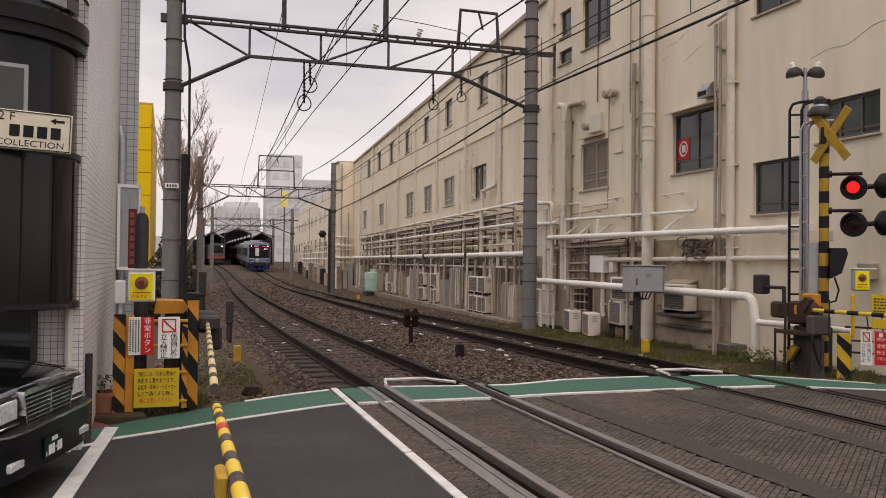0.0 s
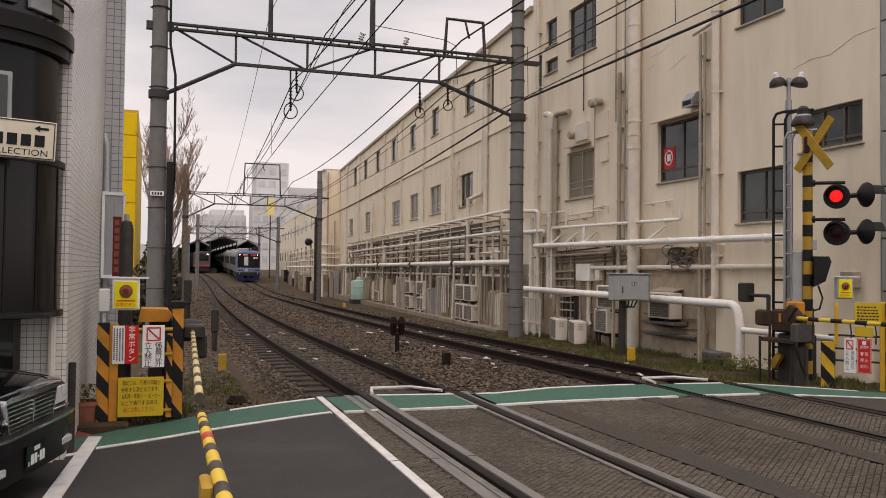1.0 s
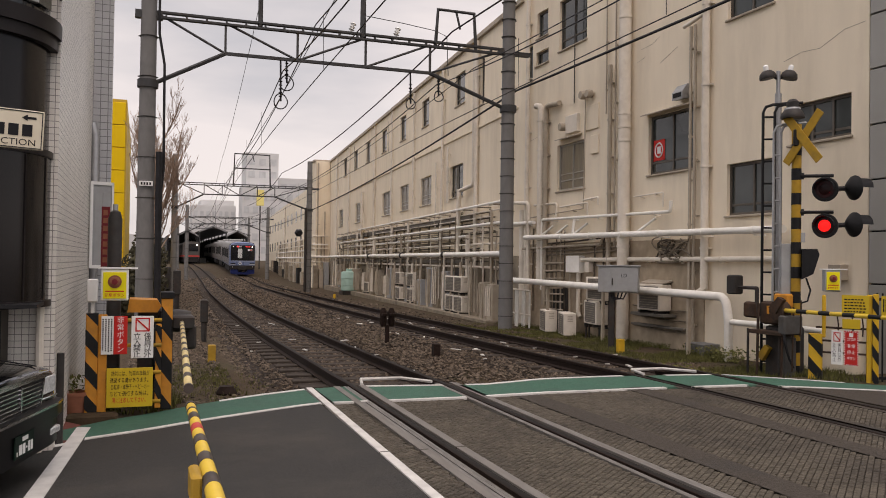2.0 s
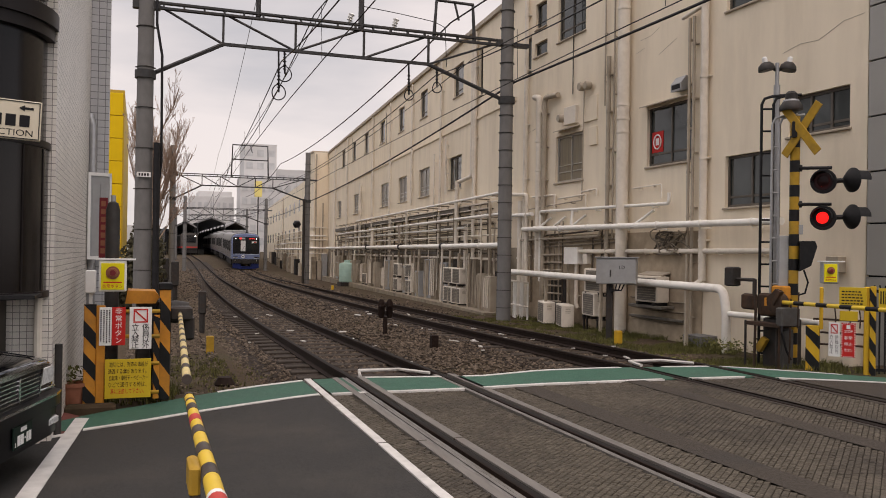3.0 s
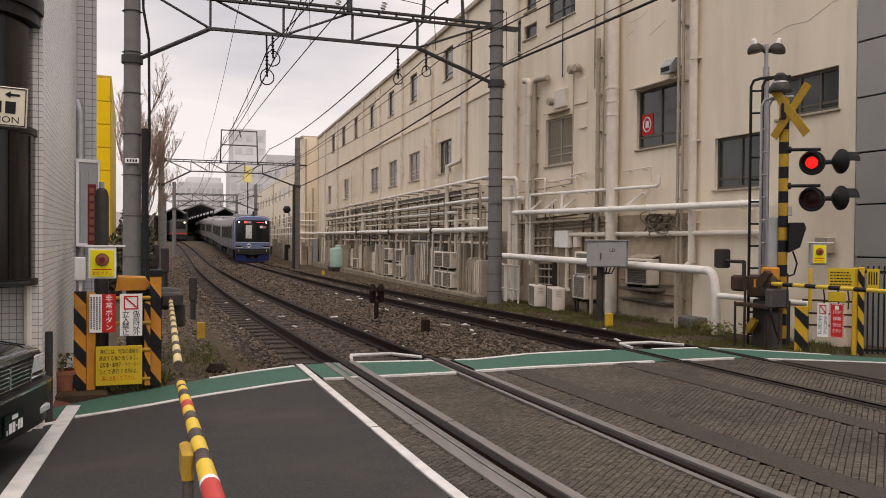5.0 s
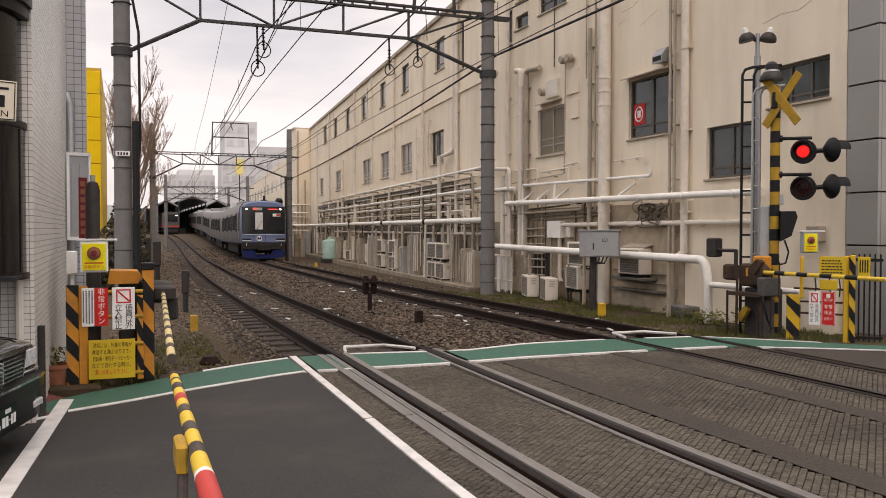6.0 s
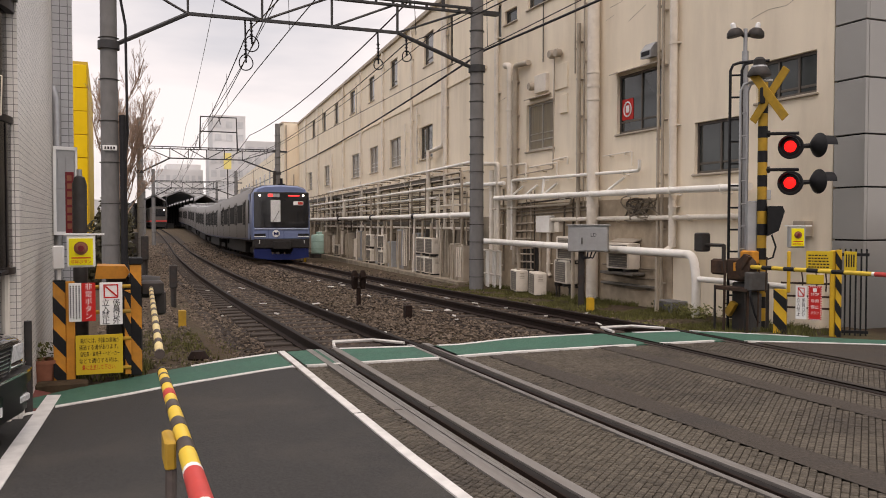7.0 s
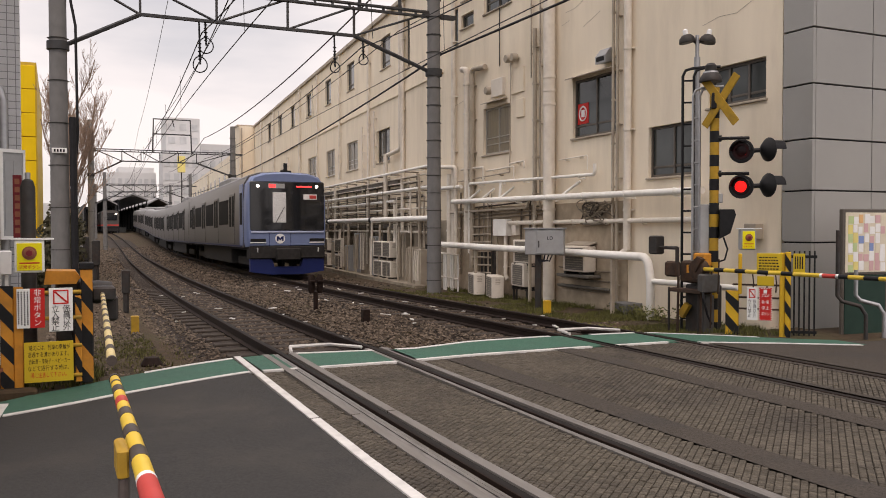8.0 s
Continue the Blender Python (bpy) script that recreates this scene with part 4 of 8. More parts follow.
def build_tiled():
    ob = thing("tiled_building", "white mosaic-tiled corner building with a dark rounded bay", "building")
    for b in ((-0.92, -0.62, 7.1, 11.6, -0.15, 14.0), (-3.0, -0.92, 7.4, 7.7, 0.95, 14.0), (-3.0, -0.92, 7.12, 7.40, -0.1, 0.50), (-0.945, -0.92, 7.12, 7.40, 0.5, 1.2), (-3.0, -2.6, 7.12, 7.40, 0.5, 1.2)):
        mb = MB()
        mb.box(*b)
        part("wall", mb, M_TILEWALL, ob, "white mosaic-tiled wall")
    mb = MB()
    mb.box(-2.6, -0.945, 7.16, 7.22, 0.50, 0.56)
    mb.box(-2.6, -0.945, 7.16, 7.22, 1.08, 1.14)
    mb.box(-1.00, -0.945, 7.16, 7.22, 0.56, 1.08)
    win = part("window", mb, M_FRAME, ob, "dark framed ground-floor window")
    mb = MB()
    mb.box(-2.6, -1.00, 7.19, 7.20, 0.56, 1.08)
    part("pane", mb, M_GLASS, win)
    mb = MB()
    mb.box(-0.90, -0.392, 11.6, 11.8, -0.3, 14.0)
    part("wall", mb, M_TILEGREY, ob, "grey mosaic-tiled rear block")
    mb = MB()
    mb.tube([(-0.58, 11.52, -0.1), (-0.58, 11.52, 3.05), (-0.62, 11.56, 3.2)], 0.055, 10)
    part("downpipe", mb, M_GALV, ob, "grey downpipe in the corner")
    mb = MB()
    mb.tube([(-0.72, 7.06, 0.0), (-0.72, 7.06, 1.15)], 0.03, 8)
    part("downpipe", mb, M_PIPE, ob, "thin pale downpipe")
    for r, za, zb in ((0.70, 1.17, 2.25), (0.68, 2.30, 3.08), (0.67, 3.29, 6.0)):
        mb = MB()
        bay_band(mb, r, za, zb)
        bay = part("bay", mb, M_BAY if za < 3 else M_BAYGLASS, ob, "glossy near-black rounded bay" if za < 3 else "curved upper shop glazing")
    for r, za, zb, th in ((0.735, 3.08, 3.17, 0.08), (0.76, 3.17, 3.29, 0.14), (0.715, 2.25, 2.30, 0.08), (0.72, 1.12, 1.17, 0.08)):
        mb = MB()
        bay_band(mb, r, za, zb, th)
        part("bay_trim", mb, M_BAYTRIM, bay, "dark ledge of the bay")
    mb = MB()
    mb.box(-1.9, -0.68, 6.45, 7.4, 1.135, 1.16)
    part("bay_soffit", mb, M_BLACK, bay)
    # vertical mullions
    for i, a in enumerate(np.linspace(0.25, 1.35, 4)):
        mb = MB()
        m = pose(-1.37 + 0.70 * math.cos(a), 7.1 - 0.70 * math.sin(a), 0, 0, 0, -math.degrees(a))
        mb.box(-0.012, 0.006, -0.006, 0.006, 1.18, 2.24, m=m)
        part("mullion", mb, M_BAYTRIM, bay)
    for i, a in enumerate((0.35, 0.62, 1.05)):
        mb = MB()
        m = pose(-1.37 + 0.685 * math.cos(a), 7.1 - 0.685 * math.sin(a), 0, 0, 0, -math.degrees(a))
        mb.box(-0.02, 0.02, -0.10, 0.10, 3.36, 5.6, 0.006, m=m)
        part("pane", mb, M_GREYBOX if i == 1 else M_GLASS, bay, "upper window strip")
    mb = MB()
    mb.tube([(x, y, 3.50) for x, y in arc_pts(0.745)[:11]], 0.012, 6)
    part("bay_rail", mb, M_BLACK, bay)
    # display window in the sign band
    mb = MB()
    a = 1.30
    m = pose(-1.37 + 0.69 * math.cos(a), 7.1 - 0.69 * math.sin(a), 0, 0, 0, 90 - math.degrees(a))
    mb.box(-0.24, 0.24, -0.02, 0.0, 2.50, 2.86, 0.006, m=m)
    part("display_frame", mb, M_GREYBOX, bay, "grey framed display window")
    mb = MB()
    mb.box(-0.21, 0.21, -0.03, -0.015, 2.53, 2.83, m=m)
    part("display_pane", mb, M_GLASS, bay)
    return ob


def build_shop_sign():
    s = thing("shop_sign", "cream shop sign with black lettering on the dark bay", "sign", m=pose(-0.70, 6.36, 2.365, 0, 2.0, 8))
    mb = MB()
    mb.box(-1.15, 0.05, -0.012, 0.012, -0.135, 0.135, 0.004)
    for x in (-0.75, -0.15):
        mb.box(x - 0.015, x + 0.015, 0.01, 0.32, -0.02, 0.02)
    board = part("board", mb, M_SIGNCREAM, s, "cream board")
    mb = MB()
    for a, b, c, d in ((-1.14, 0.04, 0.122, 0.128), (-1.14, 0.04, -0.128, -0.122), (0.034, 0.04, -0.122, 0.122)):
        mb.box(a, b, -0.0155, -0.012, c, d)
    part("border", mb, M_INK, board)
    words("lettering", "2 F", 0.085, pose(-0.36, -0.0125, 0.085), M_INK, board, 0.001)
    words("lettering", "IMPORT   COLLECTION", 0.062, pose(-0.36, -0.0125, -0.090), M_INK, board, 0.001, width=0.72)
    for x0, pitch, w in ((-0.70, 0.075, 0.057), (-0.34, 0.085, 0.063)):
        for i in range(4):
            mb = MB()
            mb.box(x0 + i * pitch, x0 + i * pitch + w, -0.0155, -0.012, -0.045, 0.035)
            part("name_bar", mb, M_INK, board, "black bar of the shop name")
    mb = MB()
    mb.prism([(-0.09, 0.082), (-0.055, 0.105), (-0.055, 0.090), (0.0, 0.090), (0.0, 0.074), (-0.055, 0.074), (-0.055, 0.059)], "y", -0.0155, -0.012)
    part("arrow", mb, M_INK, board)
    return s


M_SIGNCREAM = mat("sign_cream", (0.66, 0.60, 0.47), 0.5, var=0.05, scale=9, stain=(0.45, 0.38, 0.27), stain_amt=0.4, stain_scale=5)


def stripes(mb_y, mb_b, x0, x1, y0, y1, z0, z1, pitch=0.17, lean=0.10):
    """Slanting black and yellow bands on a post: thin slabs wrapped round its front."""
    mb_y.box(x0, x1, y0, y1, z0, z1, 0.006)
    z = z0 + 0.03
    while z < z1 - 0.03:
        a, b = z, min(z + pitch * 0.5, z1)
        mb_b.prism([(x0 - 0.002, a + lean), (x0 - 0.002, b + lean), (x1 + 0.002, b), (x1 + 0.002, a)] if b + lean < z1 else
                   [(x0 - 0.002, min(a + lean, z1)), (x0 - 0.002, min(b + lean, z1)), (x1 + 0.002, b), (x1 + 0.002, a)], "y", y0 - 0.004, y1 + 0.004)
        z += pitch


def striped_post(name, x0, x1, y0, y1, z0, z1, parent, lean=0.13, pitch=0.30, ym=None):
    y, b = MB(), MB()
    stripes(y, b, x0, x1, y0, y1, z0, z1, pitch, lean)
    p = part(name, y, ym or M_ORANGE, parent, "striped yellow and black steel post")
    part("stripe", b, M_BLACK, p)
    return p


def sign_board(name, x0, x1, y, z0, z1, mt, parent, label=""):
    mb = MB()
    mb.box(x0, x1, y - 0.006, y + 0.006, z0, z1, 0.003)
    return part(name, mb, mt, parent, label)


def build_left_fence():
    f = thing("crossing_fence", "yellow and black crossing guard frame with warning signs", "guard frame", "crossing guard frames")
    y = 8.5
    striped_post("post", -0.475, -0.37, y - 0.03, y + 0.05, -0.08, 0.97, f)
    mb = MB()
    mb.box(-0.37, -0.29, y - 0.02, y + 0.04, -0.05, 0.96, 0.008)
    part("post", mb, M_ORANGE, f, "orange steel post")
    striped_post("post", 0.145, 0.20, y + 0.02, y + 0.08, 0.05, 0.86, f)
    for z in (0.12, 0.40, 0.66, 0.9):
        mb = MB()
        mb.tube([(-0.40, y + 0.02, z), (0.20, y + 0.02, z)], 0.018, 8)
        part("rail", mb, M_YELLOW_DIRTY, f)
    sb = sign_board("sign", -0.34, -0.232, y - 0.05, 0.585, 0.945, M_WHITE, f, "white instruction sign with small text")
    mb = MB()
    for i in range(4):
        x = -0.325 + i * 0.025
        z = 0.92
        while z > 0.62:
            h = random.uniform(0.010, 0.016)
            mb.box(x - 0.006, x + 0.006, y - 0.0585, y - 0.056, z - h, z)
            z -= h + 0.006
    part("text_bars", mb, M_INK, sb)
    sb = sign_board("sign", -0.230, -0.11, y - 0.05, 0.585, 0.945, M_RED, f, "red emergency button sign")
    for i, ch in enumerate("非常ボタン"):
        words("lettering", ch, 0.066, pose(-0.170, y - 0.056, 0.905 - i * 0.069), M_WHITE, sb, 0.001)
    sb = sign_board("sign", -0.075, 0.125, y - 0.05, 0.545, 0.945, M_WHITE, f, "white keep-out sign with a struck red square")
    mb = MB()
    for a, b, c, d in ((-0.040, 0.090, 0.915, 0.927), (-0.040, 0.090, 0.797, 0.809), (-0.040, -0.028, 0.809, 0.915), (0.078, 0.090, 0.809, 0.915)):
        mb.box(a, b, y - 0.060, y - 0.056, c, d)
    mb.prism([(-0.03, 0.905), (-0.02, 0.915), (0.08, 0.820), (0.07, 0.810)], "y", y - 0.060, y - 0.056)
    part("pictogram", mb, M_RED, sb)
    for col, txt in ((0.072, "係員以外"), (-0.022, "立入禁止")):
        for i, ch in enumerate(txt):
            words("lettering", ch, 0.072, pose(col, y - 0.056, 0.748 - i * 0.057), M_INK, sb, 0.002)
    sb = sign_board("sign", -0.285, 0.125, y - 0.06, 0.085, 0.455, M_SIGNYELLOW, f, "yellow warning sign with five lines of text")
    for i, txt in enumerate(("踏切には、列車の車輪が", "通過する溝があります。", "自転車・車椅子・ベビーカー", "などで通行する時は、", "溝に注意して下さい。")):
        words("lettering", txt, 0.052, pose(-0.075, y - 0.066, 0.40 - i * 0.063), M_INK if i < 4 else M_RED, sb, 0.001, width=0.34 if i != 4 else 0.30)
    return f


def build_button_box(m, label, w=0.24, h=0.29):
    b = thing("emergency_button_box", label, "button box", "emergency button boxes", m=m)
    mb = MB()
    mb.box(-w / 2 - 0.02, w / 2 + 0.02, 0, 0.14, -h / 2 - 0.02, h / 2 + 0.03, 0.01)
    part("case", mb, M_GREYBOX if w < 0.2 else M_WHITE, b, "pale metal case")
    mb = MB()
    mb.box(-w / 2, w / 2, -0.012, 0.004, -h / 2, h / 2, 0.003)
    face = part("face", mb, M_BRIGHTYELLOW, b, "bright yellow face plate")
    mb = MB()
    mb.lathe([(w * 0.30, 0), (w * 0.30, 0.012), (w * 0.22, 0.014), (w * 0.20, 0.03), (w * 0.12, 0.036)], 20, pose(0, -0.012, h * 0.14, 90, 0, 0))
    btn = part("button", mb, M_TERRA, b, "round brown push button")
    mb = MB()
    mb.lathe([(w * 0.13, 0.030), (w * 0.13, 0.044)], 16, pose(0, -0.012, h * 0.14, 90, 0, 0))
    part("button_cap", mb, M_REDDARK, btn)
    words("lettering", "非常ボタン", w * 0.19, pose(0, -0.0135, -h * 0.38), M_RED, face, 0.001, width=w * 0.86)
    mb = MB()
    mb.box(-w * 0.4, w * 0.4, -0.0145, -0.012, -h * 0.245, -h * 0.20)
    part("text_bar", mb, M_RED, face)
    mb = MB()
    mb.box(-w / 2 - 0.05, w / 2 + 0.10, -0.01, 0.15, h / 2 + 0.03, h / 2 + 0.045)
    part("visor", mb, M_WHITE, b)
    return b


def build_left_machine():
    mc = thing("barrier_machine", "weathered barrier machine with striped cover beside the gate arm", "barrier machine", "barrier machines")
    mb = MB()
    mb.box(-0.02, 0.32, 8.95, 9.35, -0.2, 0.98, 0.02)
    part("body", mb, M_DARKMETAL, mc, "dark machine body")
    mb = MB()
    mb.prism([(-0.12, 0.96), (0.16, 0.96), (0.20, 1.02), (0.16, 1.08), (-0.10, 1.09)], "y", 8.75, 9.2)
    part("cover", mb, M_ORANGE, mc, "orange cover")
    y, b = MB(), MB()
    stripes(y, b, 0.20, 0.30, 8.62, 8.74, 0.02, 1.14, 0.42, 0.14)
    p = part("column", b, M_ORANGE, mc, "striped column")
    part("column_core", y, M_BLACK, p, "black column core")
    mb = MB()
    mb.box(0.185, 0.315, 8.60, 8.76, 1.10, 1.17, 0.01)
    part("cap", mb, M_BLACK, p)
    mb = MB()
    mb.box(0.30, 0.52, 8.78, 9.05, 0.78, 0.92, 0.02)
    mb.lathe([(0.10, -0.14), (0.12, 0), (0.10, 0.14)], 16, pose(0.36, 9.1, 0.85, 0, 90, 0))
    mb.box(0.44, 0.56, 9.1, 9.5, 0.55, 0.80, 0.02)
    part("arm_mount", mb, M_DARKMETAL, mc, "dark arm mount and counterweight")
    mb = MB()
    mb.tube([(0.10, 8.95, 0.1), (0.15, 8.8, 0.35), (0.10, 8.85, 0.7), (0.2, 8.9, 0.95)], 0.02, 6)
    part("cable", mb, M_CABLE, mc)
    return mc


def build_arm(p0, p1, r0, r1, ground, bands, label):
    """Barrier arm: a painted tapering pole with bands (start, end, material) in metres along it."""
    a = thing("crossing_barrier", label, "barrier", "crossing barriers")
    p0, p1 = Vector(p0), Vector(p1)
    length = (p1 - p0).length
    d = (p1 - p0) / length
    mb = MB()
    mb.tube([p0 + d * (length * i / 8) for i in range(9)], r0, 14, r2=r1)
    pole = part("pole", mb, ground, a, "worn yellow pole")
    for u, v, mt in bands:
        u, v = max(u, 0.0), min(v, length)
        ru, rv = r0 + (r1 - r0) * u / length, r0 + (r1 - r0) * v / length
        mb = MB()
        mb.tube([p0 + d * u, p0 + d * v], ru + 0.0012, 14, r2=rv + 0.0012)
        part("band", mb, mt, pole)
    mb = MB()
    mb.tube([p1 - d * 0.02, p1 + d * 0.012], r1 + 0.003, 14)
    part("end_cap", mb, M_BANDBROWN, pole, "dark end cap")
    return a


def build_taxi():
    t = thing("taxi", "black saloon taxi waiting at the stop line", "car", m=pose(-0.715, 5.90, -0.012, 0, 0, -14.3))
    t.scale = (0.89, 0.89, 0.89)
    # local x forward, nose at x = 0
    def sect(x, zb, top, hw, crown, sh):
        half = [(hw - 0.03, zb), (hw, zb + 0.06), (hw, (zb + top) * 0.5), (hw - 0.012, top - sh), (hw - 0.035, top - sh * 0.45), (hw - 0.085, top - sh * 0.12), (hw - 0.16, top), (hw * 0.5, top + crown * 0.7), (0.0, top + crown)]
        return [(x, -y, z) for y, z in half] + [(x, y, z) for y, z in half[-2::-1]] + [(x, -half[0][0], half[0][1])]
    mb = MB()
    rows = [sect(*r) for r in ((-0.022, 0.50, 0.780, 0.755, 0.010, 0.05), (-0.030, 0.46, 0.796, 0.775, 0.012, 0.06), (-0.06, 0.40, 0.812, 0.800, 0.014, 0.07), (-0.14, 0.32, 0.834, 0.828, 0.018, 0.08),
            (-0.45, 0.28, 0.872, 0.845, 0.022, 0.09), (-0.85, 0.26, 0.905, 0.85, 0.024, 0.09), (-1.30, 0.24, 0.945, 0.85, 0.022, 0.09), (-1.9, 0.24, 0.955, 0.85, 0.02, 0.09), (-3.2, 0.24, 0.955, 0.85, 0.02, 0.09), (-4.2, 0.28, 0.95, 0.84, 0.02, 0.09), (-4.6, 0.36, 0.90, 0.80, 0.01, 0.07))]
    mb.strip(rows)
    mb.add(rows[0][:-1], [tuple(range(17))]), mb.add(rows[-1][:-1], [tuple(range(17))])
    part("body", mb, M_CARBLACK, t, "glossy black bodywork", weld=True)
    for k in (-1, 1):
        mb = MB()
        mb.tube([(-1.30, k * 0.66, 0.962), (-0.85, k * 0.645, 0.921), (-0.45, k * 0.62, 0.888), (-0.10, k * 0.59, 0.838)], 0.006, 6)
        part("bonnet_seam", mb, M_CARPLASTIC, t)
    mb = MB()
    rows = []
    for x, z, hw in ((-1.35, 0.97, 0.76), (-2.0, 1.46, 0.60), (-3.4, 1.48, 0.60), (-4.05, 0.97, 0.74)):
        rows.append([(x, -hw, 0.96), (x, -hw * (1 if z < 1 else 1.0), z), (x, hw, z), (x, hw, 0.96)])
    mb.strip(rows)
    part("cabin", mb, M_GLASS, t, "dark glazed cabin")
    mb = MB()
    mb.box(-3.4, -2.0, -0.60, 0.60, 1.46, 1.52, 0.02)
    part("roof", mb, M_CARBLACK, t)
    mb = MB()
    mb.prism([(-0.37, 0.562), (0.37, 0.562), (0.44, 0.79), (-0.44, 0.79)], "x", -0.05, 0.0)
    g = part("grille", mb, M_BLACK, t, "chrome barred grille")
    for i in range(6):
        mb = MB()
        z = 0.592 + i * 0.030
        hw = 0.362 + (z - 0.562) * 0.307
        mb.box(-0.01, 0.012, -hw, hw, z - 0.004, z + 0.004)
        part("grille_bar", mb, M_CHROME, g)
    mb = MB()
    mb.prism([(-0.46, 0.772), (0.46, 0.772), (0.455, 0.800), (0.40, 0.812), (-0.40, 0.812), (-0.455, 0.800)], "x", -0.05, 0.022)
    mb.box(-0.04, 0.014, -0.37, 0.37, 0.553, 0.566, 0.003)
    for k in (-1, 1):
        mb.prism([(k * 0.372, 0.562), (k * 0.392, 0.562), (k * 0.460, 0.775), (k * 0.436, 0.775)], "x", -0.04, 0.016)
    part("grille_trim", mb, M_CHROME, g, "chrome grille surround")
    mb = MB()
    mb.prism([(0.0, 0.768), (0.014, 0.73), (0.008, 0.70), (0.018, 0.68), (0.006, 0.58), (-0.006, 0.58), (-0.018, 0.68), (-0.008, 0.70), (-0.014, 0.73)], "x", 0.0, 0.022)
    part("badge", mb, M_CHROME, g, "small chrome badge")
    for s in (-1, 1):
        mb = MB()
        mb.box(-0.16, -0.015, s * 0.45 if s > 0 else -0.78, s * 0.78 if s > 0 else -0.45, 0.605, 0.775, 0.025)
        hl = part("headlight", mb, M_LENS, t, "clear rectangular headlight")
        mb = MB()
        a, b = (0.455, 0.785) if s > 0 else (-0.785, -0.455)
        mb.box(-0.10, -0.005, a, b, 0.585, 0.60, 0.004)
        part("rim", mb, M_CHROME, hl)
        mb = MB()
        mb.lathe([(0.30, -0.09), (0.30, 0.09)], 24, pose(-0.78, s * 0.76, 0.30, 90, 0, 0))
        wheel = part("wheel", mb, M_RUBBER, t, "black tyre")
        mb = MB()
        mb.lathe([(0.19, -0.10), (0.19, 0.10)], 20, pose(-0.78, s * 0.76, 0.30, 90, 0, 0))
        part("rim", mb, M_GALV, wheel)
        mb = MB()
        mb.lathe([(0.30, -0.09), (0.30, 0.09)], 24, pose(-3.5, s * 0.76, 0.30, 90, 0, 0))
        part("wheel", mb, M_RUBBER, t, "black tyre")
        mb = MB()
        mb.box(0.0, 0.052, s * 0.60 - 0.10, s * 0.60 + 0.10, 0.31, 0.37, 0.01)
        part("fog_lamp", mb, M_LENS, t, "low bumper lamp")
    mb = MB()
    for z0, z1, x1, hw in ((0.455, 0.565, 0.075, 0.845), (0.24, 0.445, 0.045, 0.83)):
        mb.prism([(-0.35, hw), (-0.05, hw), (x1 - 0.03, hw - 0.10), (x1, hw - 0.30), (x1, -hw + 0.30), (x1 - 0.03, -hw + 0.10), (-0.05, -hw), (-0.35, -hw)], "z", z0, z1)
    bp = part("bumper", mb, M_CARPLASTIC, t, "black front bumper")
    mb = MB()
    mb.prism([(-0.30, 0.852), (-0.05, 0.850), (0.055, 0.74), (0.084, 0.545), (0.084, -0.545), (0.055, -0.74), (-0.05, -0.850), (-0.30, -0.852)], "z", 0.545, 0.563)
    part("bumper_trim", mb, M_CHROME, bp, "chrome bumper strip")
    mb = MB()
    mb.box(0.05, 0.062, -0.20, 0.13, 0.285, 0.445, 0.003)
    pl = part("number_plate", mb, M_PLATE, t, "dark green number plate with white bars")
    for y0, y1, z0, z1 in ((-0.175, -0.165, 0.305, 0.335), (-0.135, -0.085, 0.305, 0.375), (-0.072, -0.03, 0.305, 0.375), (-0.012, 0.006, 0.335, 0.348), (0.022, 0.055, 0.305, 0.375), (0.068, 0.105, 0.305, 0.375), (-0.08, 0.02, 0.395, 0.425)):
        mb = MB()
        mb.box(0.061, 0.065, y0, y1, z0, z1)
        part("plate_bar", mb, M_WHITE, pl)
    return t


M_PLATE = mat("plate_green", (0.008, 0.022, 0.016), 0.4, var=0.1)


